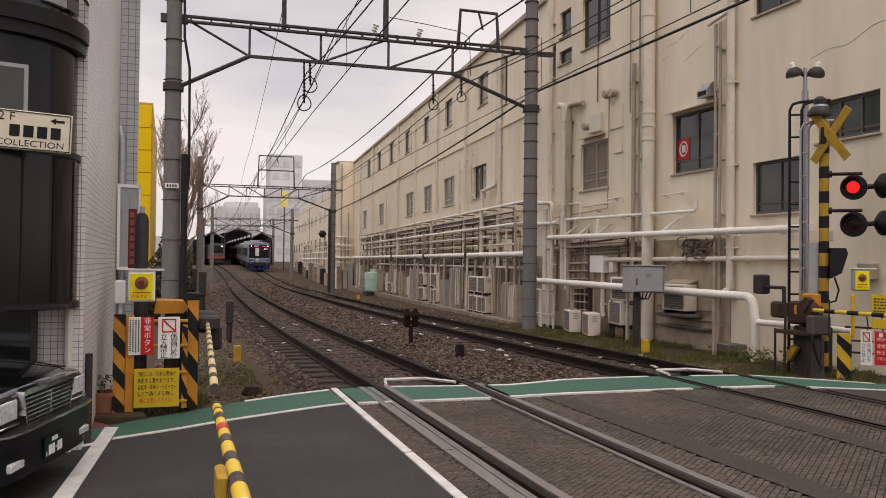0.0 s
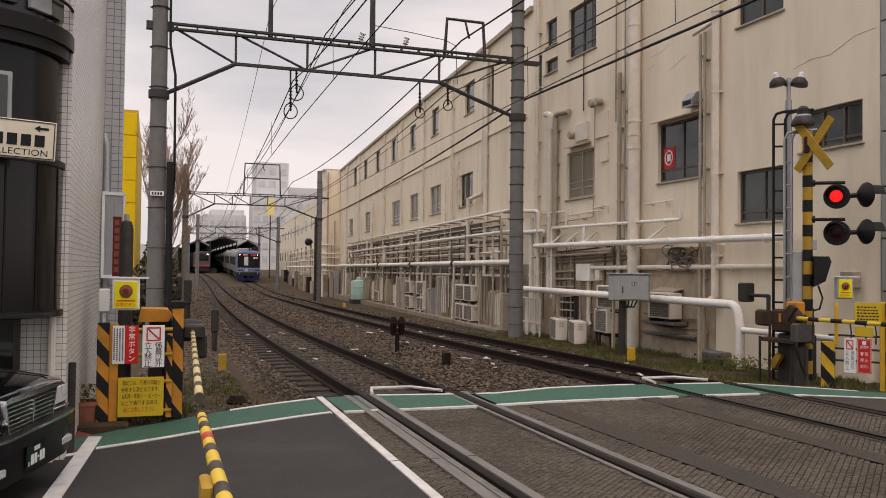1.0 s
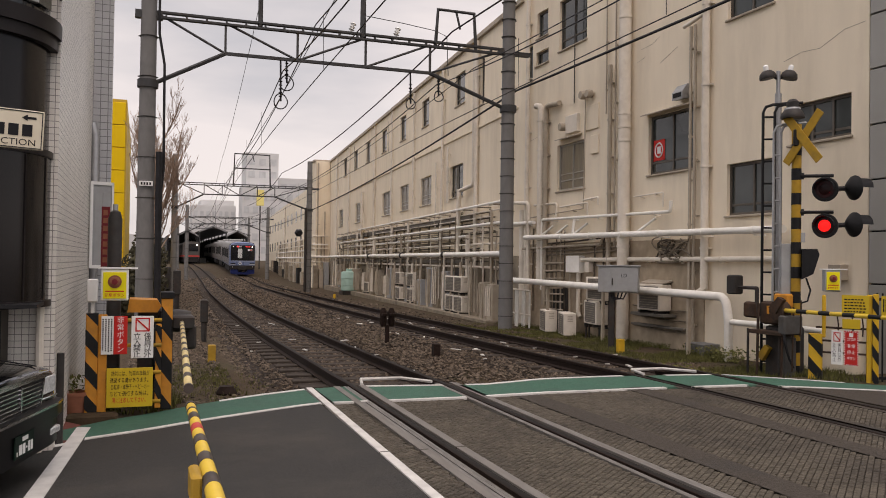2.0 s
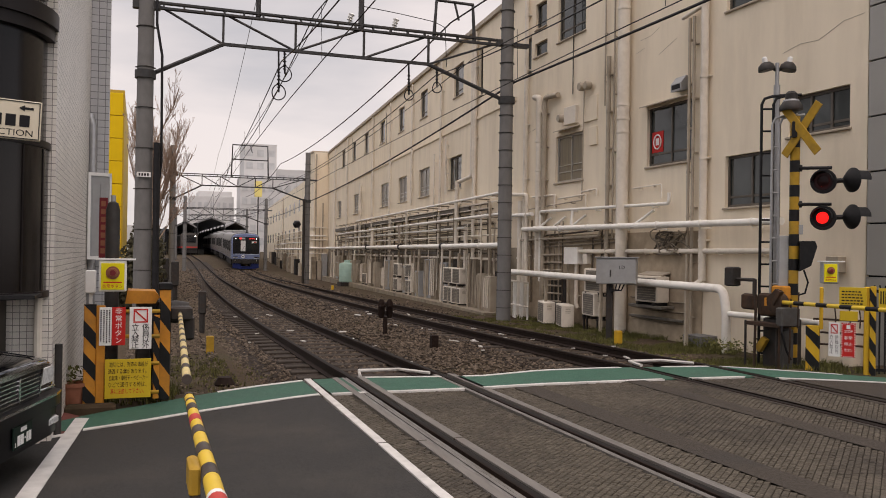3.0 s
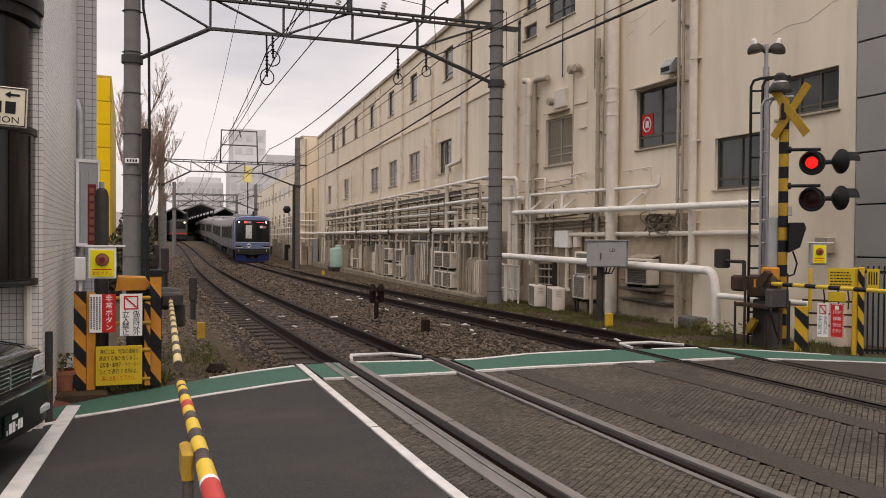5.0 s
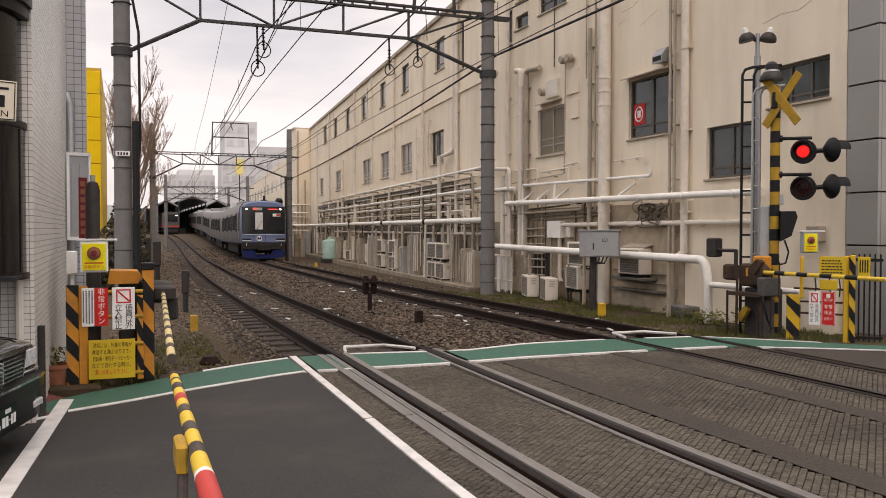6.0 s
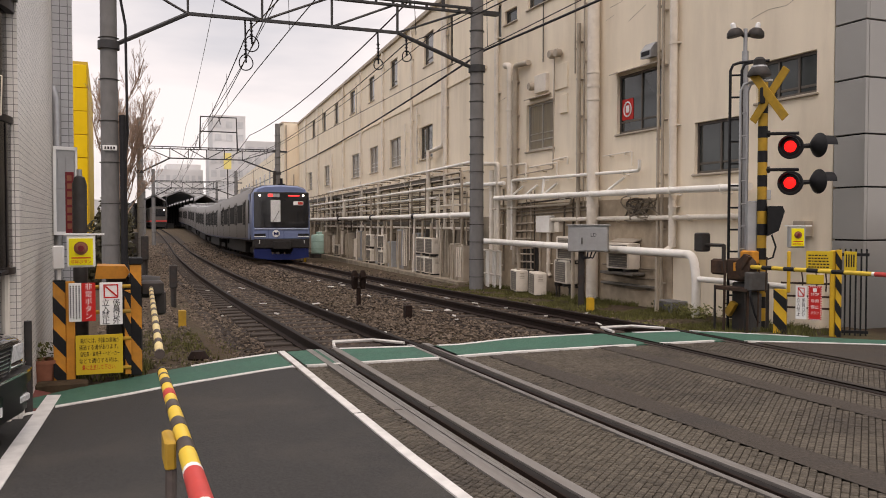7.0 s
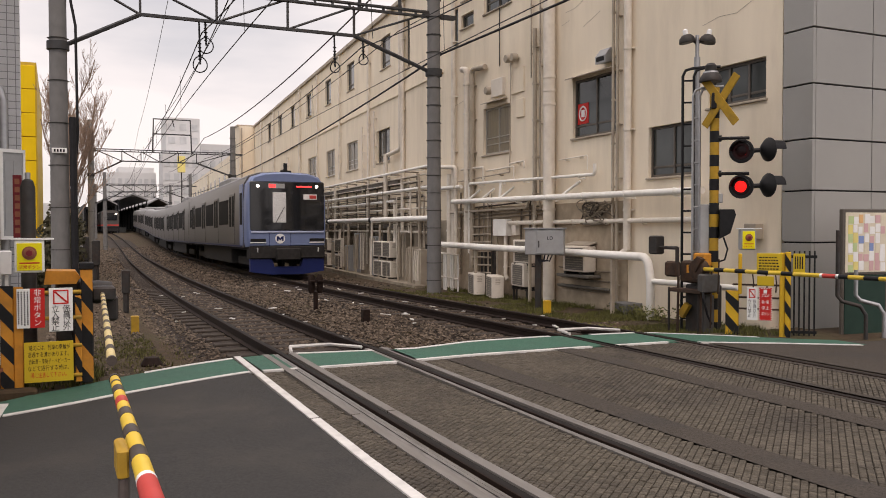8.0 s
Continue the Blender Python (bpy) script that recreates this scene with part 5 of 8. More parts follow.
def build_left_small():
    mb = MB()
    mb.tube([(-0.60, 7.35, -0.02), (-0.60, 7.35, 0.71), (-0.60, 7.35, 0.725)], 0.035, 10)
    solid("bollard", mb, M_DARKMETAL, "dark steel bollard beside the tiled wall", "bollard")
    p = thing("flower_pot", "terracotta pot with a small green plant by the wall", "plant pot", m=pose(-0.56, 8.55, 0.0))
    mb = MB()
    mb.lathe([(0.085, 0), (0.12, 0.20), (0.13, 0.20), (0.13, 0.235), (0.11, 0.235), (0.10, 0.20)], 18)
    part("pot", mb, M_TERRA, p)
    mb = MB()
    for i in range(60):
        a, r, h = random.uniform(0, 6.28), random.uniform(0, 0.12), random.uniform(0.22, 0.38)
        c = Vector((r * math.cos(a), r * math.sin(a), h))
        s = random.uniform(0.02, 0.04)
        u, v = Vector((random.uniform(-1, 1), random.uniform(-1, 1), random.uniform(-.4, 1))).normalized() * s, Vector((random.uniform(-1, 1), random.uniform(-1, 1), random.uniform(-.4, 1))).normalized() * s * 0.5
        mb.add([c - u, c + v, c + u, c - v], [(0, 1, 2, 3)])
    tagged(part("plant", mb, M_GRASS, p), kind="stuff")
    # added block in soil colour, standing in for dark soil and plants there
    mb = MB()
    mb.box(-0.62, -0.18, 8.28, 8.46, -0.08, 0.05, 0.02)
    solid("soil_block", mb, M_GROUND, "block in soil colour standing in for soil and plants", "kerb stone", kind="structure")
    # dark round post with cap
    q = thing("marker_post", "dark rounded post with a small silver cap behind the guard frame", "post")
    mb = MB()
    mb.lathe([(0.07, -0.1), (0.07, 1.90), (0.05, 1.97), (0.02, 1.99)], 16, pose(-0.26, 9.3, 0))
    part("shaft", mb, M_DARKMETAL, q)
    mb = MB()
    mb.lathe([(0.026, 1.98), (0.026, 2.05)], 10, pose(-0.26, 9.3, 0))
    part("cap", mb, M_GALV, q)
    # notice board by the wall
    n = thing("notice_board", "white framed notice board with grey posters on the tiled wall", "notice board", m=pose(-0.60, 11.2, 1.9, 0, 0, 25))
    mb = MB()
    mb.box(0, 0.26, -0.02, 0.02, -0.52, 0.52, 0.01)
    bd = part("board", mb, M_GREYBOX, n)
    mb = MB()
    for a, b, c, d in ((0, 0.27, 0.50, 0.54), (0, 0.27, -0.54, -0.50), (-0.02, 0.015, -0.54, 0.54), (0.25, 0.275, -0.54, 0.54)):
        mb.box(a, b, -0.035, -0.018, c, d)
    part("frame", mb, M_WHITE, n)
    for i in range(4):
        mb = MB()
        mb.box(0.04 + 0.1 * (i % 2), 0.12 + 0.1 * (i % 2), -0.026, -0.021, -0.42 + 0.45 * (i // 2), -0.05 + 0.45 * (i // 2))
        part("poster", mb, M_GREYBOX if i != 1 else M_TILE_GREY, n)
    r = thing("red_banner", "narrow red vertical sign with pale characters beside the wall", "sign", m=pose(-0.40, 10.3, 1.72))
    mb = MB()
    mb.box(-0.035, 0.055, -0.01, 0.01, -0.33, 0.36, 0.004)
    bd = part("board", mb, M_REDDARK, r)
    mb = MB()
    for i in range(7):
        mb.box(-0.016, 0.032, -0.0135, -0.010, 0.26 - i * 0.09, 0.32 - i * 0.09)
    part("text_block", mb, M_TERRA, bd)
    # small white cabinets and meter boxes
    mb = MB()
    mb.box(-0.50, -0.40, 8.95, 9.1, 1.05, 1.28, 0.01)
    mb.box(-0.46, -0.43, 9.0, 9.05, -0.1, 1.05)
    solid("meter_box", mb, M_WHITE, "small white meter box on a post", "meter box")


def build_yellow():
    y = thing("yellow_building", "bright yellow panel-clad building beyond the trees", "building")
    mb = MB()
    mb.box(-5.0, -0.72, 40.05, 55, -0.6, 8.6)
    part("core", mb, M_YBLD2, y, "ochre side wall")
    for i in range(8):
        for j in range(3):
            mb = MB()
            mb.box(-0.78 - 1.2 * (j + 1) + 0.02, -0.78 - 1.2 * j, 39.98, 40.06, 0.32 + i * 1.02, 0.32 + (i + 1) * 1.02 - 0.03, 0.01)
            part("panel", mb, M_YBLD, y, "yellow cladding panel")
    return y


build_tiled()
build_shop_sign()
build_left_fence()
build_button_box(pose(-0.23, 8.46, 1.235), "yellow emergency button box on a dark post", 0.205, 0.25)
build_left_machine()
SLIM = [(c - 0.075, c + 0.075, M_BANDBROWN) for c in (0.2, 0.62, 1.05, 1.48, 1.92, 2.37, 2.80, 3.25, 3.72, 4.12)]
build_arm((0.40, 8.87, 0.85), (0.235, 4.36, 0.85), 0.021, 0.022, M_PALEBAND, SLIM, "slim pale yellow and brown barrier arm lowered across the road")
THICK = [(c - 0.055, c + 0.055, M_BANDBROWN) for c in (0.3, 0.65, 1.0, 1.4, 1.8, 2.25, 2.75, 3.15, 3.55, 4.39, 4.67, 4.95, 5.40)] + [(5.545, 5.575, M_BANDBROWN), (5.12, 5.22, M_REDFADE), (3.86, 4.13, M_REDFADE), (4.13, 4.16, M_WHITE), (3.83, 3.86, M_WHITE)]
build_arm((0.165, -1.9, 0.83), (0.215, 3.80, 0.855), 0.040, 0.020, M_ARMYELLOW, THICK, "thick yellow barrier arm with dark and red bands")
cb = thing("arm_clip", "worn yellow clip box with a dark strap hung on the barrier", "clip box")
mb = MB()
mb.box(0.146, 0.178, 2.50, 2.66, 0.785, 0.872, 0.010)
part("case", mb, M_YELLOW_DIRTY, cb)
mb = MB()
mb.tube([(0.164, 2.52, 0.79), (0.160, 2.48, 0.70), (0.163, 2.42, 0.60), (0.172, 2.36, 0.52)], 0.016, 8)
part("strap", mb, M_BANDBROWN, cb, "dark hanging strap")
bm_ = thing("barrier_machine", "dark barrier machine carrying the thick striped barrier", "barrier machine", "barrier machines")
mb = MB()
mb.box(-0.05, 0.35, -2.35, -1.95, 0.0, 1.0, 0.02)
part("body", mb, M_DARKMETAL, bm_)
mb = MB()
mb.box(0.10, 0.24, -2.0, -1.8, 0.76, 0.90, 0.02)
part("arm_mount", mb, M_DARKMETAL, bm_)
build_taxi()
build_left_small()
build_yellow()


FLASHERS = []


# ---- right side: crossing signal, barrier machine, signs ----
def build_signal():
    bx, by = 9.02, 9.72
    s = thing("crossing_signal", "striped crossing signal mast with crossbuck, bell and red lamps", "crossing signal", m=pose(bx, by, -0.16))
    mb = MB()
    mb.tube([(0, 0, 0), (0, 0, 3.75)], 0.068, 16)
    mast = part("mast", mb, M_YELLOW_DIRTY, s, "yellow mast")
    z = 0.05
    while z < 3.3:
        mb = MB()
        mb.tube([(0, 0, z), (0, 0, z + 0.17)], 0.070, 16)
        part("black_band", mb, M_BLACK, mast)
        z += 0.36
    # local frame: x' runs across the picture side (towards the road), so the arms point to the road
    side = pose(0, 0, 0, 0, 0, -36)
    for k, sg in enumerate((-1, 1)):
        mb = MB()
        mb.box(-0.45, 0.45, -0.105, -0.09, -0.065, 0.065, 0.004, m=pose(0, 0, 0, 0, 0, -78) @ pose(0.17, 0, 3.53) @ pose(0, -0.02 * k, 0, 0, sg * 52, 0))
        part("crossbuck_arm", mb, M_YELLOW_DIRTY, s, "weathered yellow crossbuck board")
    mb = MB()
    mb.box(-0.06, 0.17, -0.15, -0.075, 3.42, 3.66, 0.01, m=side)
    part("crossbuck_hub", mb, M_BLACK, s)
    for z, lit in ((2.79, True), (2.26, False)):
        mb = MB()
        mb.tube([side @ Vector((0, 0, z + 0.20)), side @ Vector((0.50, 0, z + 0.20))], 0.025, 8)
        mb.tube([side @ Vector((0, 0, z + 0.20)), side @ Vector((0.1, 0, z + 0.20))], 0.05, 8)
        mb.tube([side @ Vector((0.40, 0, z)), side @ Vector((0.74, 0, z + 0.02))], 0.035, 8)
        part("lamp_arm", mb, M_BLACK, s)
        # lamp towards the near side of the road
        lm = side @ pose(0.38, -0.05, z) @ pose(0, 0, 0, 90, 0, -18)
        mb = MB()
        mb.lathe([(0.04, -0.15), (0.09, -0.13), (0.18, -0.02), (0.18, 0.0), (0.17, 0.012), (0.14, 0.012)], 24, lm)
        lamp = part("lamp", mb, M_BLACK, s, "round black lamp housing")
        mb = MB()
        mb.lathe([(0.135, 0.0), (0.130, 0.018), (0.128, 0.018)], 20, lm)
        part("backing", mb, M_REDLENS, lamp, "dark red lens backing")
        # added two-faced disc: lit front, dark back; its flip stands in for blinking
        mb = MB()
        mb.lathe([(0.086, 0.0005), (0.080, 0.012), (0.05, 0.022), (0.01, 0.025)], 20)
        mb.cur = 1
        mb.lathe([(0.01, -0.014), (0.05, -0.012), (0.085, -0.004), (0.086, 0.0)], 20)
        FLASHERS.append((part("lens", mb, [M_REDLAMP, M_REDLENS], lamp, "two-faced red disc flipped to stand in for blinking"), lm @ pose(0, 0, 0.034), lit))
        mb = MB()
        n = 16
        pts = [(0.135 * math.cos(a), 0.135 * math.sin(a)) for a in np.linspace(math.radians(0), math.radians(180), n)]
        outer = [(0.142 * math.cos(a), 0.142 * math.sin(a)) for a in np.linspace(math.radians(180), math.radians(0), n)]
        mb.prism(pts + outer, "z", 0.01, 0.16, m=lm)
        part("hood", mb, M_BLACK, lamp)
        # lamp towards the far side
        lm = side @ pose(0.78, 0.0, z + 0.02) @ pose(0, 0, 0, 90, 0, 118)
        mb = MB()
        mb.lathe([(0.04, -0.13), (0.09, -0.10), (0.18, -0.01), (0.18, 0.0), (0.14, 0.02)], 24, lm)
        mb.prism(pts + outer, "z", 0.0, 0.20, m=lm)
        part("lamp", mb, M_BLACK, s, "black lamp housing facing away")
    # bell
    mb = MB()
    mb.lathe([(0.165, 3.84), (0.17, 3.86), (0.155, 3.91), (0.11, 3.98), (0.085, 4.00), (0.09, 4.08), (0.05, 4.12)], 20, side @ pose(-0.06, 0, 0.0))
    part("bell", mb, M_DARKMETAL, s, "domed warning bell")
    mb = MB()
    mb.lathe([(0.125, 3.925), (0.11, 3.985)], 20, side @ pose(-0.06, 0, 0.01))
    part("bell_band", mb, M_GALV, s)
    mb = MB()
    mb.prism([(0.07, 1.48), (0.22, 1.56), (0.30, 1.84), (0.27, 1.92), (0.07, 1.92)], "y", -0.14, 0.14, m=side)
    part("speaker", mb, M_BLACK, s, "black horn speaker")
    mb = MB()
    mb.tube([side @ Vector(p) for p in ((0.14, 0, 1.50), (0.20, 0, 1.32), (0.16, 0, 1.16), (0.04, 0, 1.12))], 0.015, 6)
    part("cable", mb, M_CABLE, s)
    mb = MB()
    mb.box(-0.20, -0.06, 0.02, 0.12, 1.15, 2.0, 0.01, m=side)
    mb.box(0.06, 0.12, -0.04, 0.04, 2.02, 2.16, 0.006, m=side)
    part("junction_box", mb, M_GREYBOX, s, "pale grey junction box")
    return s


def build_ladder(x, y, z0, z1, w, mt, r, label, gap=0.34, yaw=0.0, hook=0.35):
    l = thing("ladder", label, "ladder", "ladders", m=pose(x, y, z0, 0, 0, yaw))
    h = z1 - z0
    for s in (-w / 2, w / 2):
        mb = MB()
        mb.tube([(s, 0, 0), (s, 0, h - 0.12), (s + 0.04, 0, h - 0.03), (s + 0.14, 0, h), (s + hook, 0, h + 0.02)], r, 8)
        part("stile", mb, mt, l)
    z = 0.3
    while z < h - 0.15:
        mb = MB()
        mb.tube([(-w / 2, 0, z), (w / 2, 0, z)], r * 0.7, 6)
        part("rung", mb, mt, l)
        z += gap
    return l


def build_floodlight():
    f = thing("floodlight_pole", "galvanised pole with twin floodlights beside the signal", "lamp post", m=pose(9.30, 10.42, -0.25))
    mb = MB()
    mb.tube([(0, 0, 0), (0, 0, 4.45)], 0.058, 14, r2=0.05)
    mb.tube([(0, 0, 4.45), (0, 0, 4.80)], 0.032, 10)
    part("pole", mb, M_GALV, f)
    for s in (-1, 1):
        m = pose(0, 0, 4.62, 0, 0, -25) @ pose(s * 0.155, 0, 0.06, 0, s * 12, 0)
        mb = MB()
        mb.lathe([(0.125, 0), (0.13, 0.02), (0.115, 0.08), (0.07, 0.125), (0.045, 0.13)], 18, m)
        lamp = part("floodlight", mb, M_DARKMETAL, f, "dark bell-shaped floodlight")
        mb = MB()
        mb.lathe([(0.042, 0.125), (0.040, 0.20), (0.02, 0.22)], 12, m)
        part("socket", mb, M_WHITE, lamp)
        mb = MB()
        mb.tube([(0, 0, 4.66), m @ Vector((0, 0, 0.12))], 0.018, 6)
        part("bracket", mb, M_DARKMETAL, f)
    return f


M_RUSTY = mat("rusty_casing", (0.052, 0.034, 0.025), 0.75, var=0.35, scale=10, stain=(0.13, 0.06, 0.03), stain_amt=0.45, stain_scale=6)


def build_right_machine():
    mc = thing("barrier_machine", "rust-streaked barrier machine with orange cover beside the signal", "barrier machine", "barrier machines")
    mb = MB()
    mb.box(8.80, 9.20, 9.72, 10.10, -0.2, 0.62, 0.02)
    part("body", mb, M_DARKMETAL, mc, "dark pedestal")
    mb = MB()
    mb.box(8.76, 9.06, 9.74, 10.18, 0.64, 0.98, 0.03)
    part("housing", mb, M_RUSTY, mc, "dark drive housing")
    mb = MB()
    mb.box(8.84, 9.06, 9.70, 9.98, 0.90, 1.10, 0.02)
    mb.box(8.70, 8.74, 9.62, 9.95, 0.80, 0.92)
    part("cover", mb, M_ORANGE, mc, "worn orange cover")
    mb = MB()
    mb.prism([(9.70, 0.82), (9.55, 1.02), (9.66, 1.06), (9.84, 0.90)], "x", 8.635, 8.70)
    part("stripe", mb, M_RUSTY, mc)
    mb = MB()
    mb.prism([(10.05, 0.10), (9.90, 0.30), (10.0, 0.34), (10.15, 0.16)], "x", 8.70, 8.765)
    part("stripe", mb, M_YELLOW_DIRTY, mc)
    mb = MB()
    mb.box(8.62, 8.80, 9.56, 10.25, 0.50, 0.56, 0.006)
    mb.lathe([(0.14, -0.08), (0.14, 0.08)], 16, pose(8.74, 9.72, 0.86, 0, 90, 0))
    mb.box(8.70, 8.82, 10.2, 10.48, 0.72, 0.96, 0.03)
    part("arm_mount", mb, M_RUSTY, mc, "rusty arm mount and counterweight")
    # struts, gear case and cable about the arm's root
    for x, y, z0, z1, r in ((8.66, 9.60, -0.15, 1.05, 0.018), (8.78, 9.52, 0.0, 0.92, 0.014), (8.64, 10.08, -0.15, 0.96, 0.022), (8.90, 9.50, 0.5, 1.02, 0.012)):
        mb = MB()
        mb.tube([(x, y, z0), (x + 0.02, y, z1)], r, 6)
        part("strut", mb, M_RUSTY, mc, "rusty strut")
    mb = MB()
    mb.box(8.62, 8.96, 9.50, 9.64, 0.52, 0.80, 0.02)
    part("gear_case", mb, M_DKGREY, mc, "dark grey gear case")
    mb = MB()
    mb.tube([(8.70, 9.58, 0.78), (8.62, 9.50, 0.45), (8.72, 9.52, 0.20), (8.84, 9.56, 0.05)], 0.018, 6)
    part("cable", mb, M_CABLE, mc)
    mb = MB()
    mb.tube([(8.75, 10.22, 1.17), (8.75, 10.66, 1.17)], 0.028, 6)
    mb.tube([(8.75, 10.22, 0.8), (8.75, 10.22, 1.18)], 0.034, 6)
    mb.box(8.66, 8.84, 10.62, 10.82, 1.06, 1.36, 0.02)
    part("counter_light", mb, M_DARKMETAL, mc, "dark warning light on a bracket")
    for y in (9.68, 10.35):
        mb = MB()
        mb.tube([(8.70, y, -0.2), (8.70, y, 0.56)], 0.02, 6)
        part("stand", mb, M_DARKMETAL, mc)
    mb = MB()
    mb.box(8.76, 8.96, 9.62, 9.80, -0.2, 0.48, 0.02)
    part("battery_box", mb, M_DKGREY, mc, "dark grey battery box")
    return mc


def build_right_frame():
    f = thing("crossing_fence", "yellow and black guard frame with signs beyond the tracks", "guard frame", "crossing guard frames", m=pose(8.72, 9.02, -0.12, 0, 0, -52))
    # local x runs towards the road
    striped_post("post", -0.085, 0.085, -0.04, 0.04, 0.0, 0.71, f, lean=0.2, pitch=0.36, ym=M_YELLOW)
    striped_post("post", 0.70, 0.77, -0.04, 0.04, -0.02, 1.27, f, lean=0.12, pitch=0.32, ym=M_YELLOW)
    for x0, x1, z0, z1 in ((0.625, 0.698, -0.02, 1.26), (0.08, 0.125, 0.66, 1.24)):
        mb = MB()
        mb.box(x0, x1, -0.02, 0.04, z0, z1, 0.01)
        part("post", mb, M_YELLOW, f, "yellow steel upright")
    for z in (0.46, 0.62, 0.80):
        mb = MB()
        mb.tube([(0.0, 0.02, z), (0.72, 0.02, z)], 0.014, 8)
        part("rail", mb, M_RUSTY, f, "thin rusty rail")
    for x in (0.28, 0.46, 0.58):
        mb = MB()
        mb.tube([(x, -0.02, 0.70), (x + 0.01, -0.04, 0.84), (x - 0.01, -0.02, 0.98)], 0.010, 6)
        part("hanger", mb, M_RUSTY, f, "rusty wire hanger")
    sb = sign_board("sign", 0.205, 0.345, -0.06, 0.31, 0.77, M_WHITE, f, "white keep-out sign")
    mb = MB()
    for p, q, c, d in ((0.232, 0.318, 0.732, 0.745), (0.232, 0.318, 0.620, 0.633), (0.232, 0.242, 0.633, 0.732), (0.308, 0.318, 0.633, 0.732)):
        mb.box(p, q, -0.070, -0.066, c, d)
    mb.prism([(0.240, 0.722), (0.247, 0.735), (0.312, 0.645), (0.305, 0.632)], "y", -0.070, -0.066)
    part("pictogram", mb, M_RED, sb)
    for col, txt in ((0.308, "係員以外"), (0.242, "立入禁止")):
        for i, ch in enumerate(txt):
            words("lettering", ch, 0.066, pose(col, -0.066, 0.565 - i * 0.064), M_INK, sb, 0.001, width=0.046)
    sb = sign_board("sign", 0.362, 0.535, -0.06, 0.31, 0.77, M_RED, f, "red stop button sign with white dots and characters")
    mb = MB()
    for i in range(14):
        for x in (0.370, 0.527):
            mb.box(x - 0.006, x + 0.006, -0.069, -0.066, 0.322 + i * 0.032, 0.337 + i * 0.032)
    for i in range(6):
        for z in (0.318, 0.760):
            mb.box(0.388 + i * 0.022, 0.399 + i * 0.022, -0.069, -0.066, z - 0.005, z + 0.005)
    tagged(part("dots", mb, M_WHITE, sb), kind="stuff")
    mb = MB()
    mb.box(0.425, 0.472, -0.069, -0.066, 0.690, 0.742)
    part("pictogram", mb, M_WHITE, sb)
    words("lettering", "STOP", 0.055, pose(0.449, -0.066, 0.655), M_WHITE, sb, 0.001, width=0.10)
    for i, txt in enumerate(("非常", "停止", "ボタン")):
        words("lettering", txt, 0.055, pose(0.449, -0.066, 0.565 - i * 0.082), M_WHITE, sb, 0.001, width=0.10)
    sb = sign_board("sign", 0.33, 0.66, -0.05, 1.00, 1.25, M_SIGNYELLOW, f, "yellow warning sign with lines of text")
    mb = MB()
    for i in range(5):
        z = 1.20 - i * 0.040
        x = 0.36
        while x < 0.60:
            w = random.uniform(0.02, 0.04)
            mb.box(x, x + w, -0.0585, -0.056, z - 0.017, z)
            x += w + 0.012
    part("text_bars", mb, M_INK, sb)
    sb = sign_board("sign", 0.34, 0.56, -0.075, 0.80, 0.93, M_SIGNYELLOW, f, "yellow band sign under the barrier arm")
    sb = sign_board("sign", 0.80, 0.95, -0.02, 0.99, 1.25, M_SIGNYELLOW, f, "second yellow sign")
    mb = MB()
    for i in range(4):
        mb.box(0.82 + 0.03 * i, 0.836 + 0.03 * i, -0.0285, -0.026, 1.04, 1.21)
    part("text_bars", mb, M_INK, sb)
    return f


def build_fence():
    f = thing("metal_fence", "black iron railing beside the grey building", "fence", m=pose(9.32, 8.585, -0.1, 0, 0, -40))
    for z in (0.12, 1.18):
        mb = MB()
        mb.box(0, 0.38, -0.02, 0.02, z - 0.02, z + 0.02)
        part("rail", mb, M_BLACK, f)
    for i in range(6):
        mb = MB()
        mb.box(0.01 + i * 0.066, 0.030 + i * 0.066, -0.012, 0.012, 0.0, 1.26)
        part("bar", mb, M_BLACK, f)
    return f


def build_board():
    b = thing("notice_board", "standing notice board covered with pinned colourful papers", "notice board", m=pose(10.06, 8.30, -0.05, 0, 0, -6))
    mb = MB()
    mb.box(0.0, 0.86, 0.0, 0.07, 0.86, 1.80, 0.01)
    part("board", mb, M_FRAME, b, "dark framed board")
    mb = MB()
    mb.box(0.06, 0.80, 0.01, 0.06, 0.0, 0.855)
    part("base_panel", mb, M_DKGREEN, b, "dark green lower panel")
    mb = MB()
    mb.box(0.05, 0.81, -0.006, 0.002, 0.90, 1.75)
    part("cork", mb, M_SIGNCREAM, b)
    mats_p = (M_PAPER_Y, M_WHITE, M_PAPER_B, M_PAPER_P, M_PAPER_G, M_PAPER_O, M_INK, M_SIGNCREAM)
    for i in range(7):
        for j in range(6):
            x0 = 0.09 + i * 0.098 + random.uniform(-0.01, 0.01)
            z0 = 0.915 + j * 0.136 + random.uniform(-0.015, 0.015)
            mb = MB()
            mb.box(x0, x0 + random.uniform(0.07, 0.094), -0.010 - 0.001 * ((i + j) % 3), -0.005, z0, z0 + random.uniform(0.10, 0.145))
            k = random.choice((0, 0, 1, 4)) if i < 2 else random.choice((1, 1, 1, 7, 7, 3, 2 if j in (2, 3) else 1, 5 if j > 3 else 1))
            part("paper", mb, mats_p[k], b)
    for x in (0.03, 0.83):
        mb = MB()
        mb.tube([(x, 0.035, 0.0), (x, 0.035, 0.88)], 0.03, 8)
        part("leg", mb, M_FRAME, b)
    return b


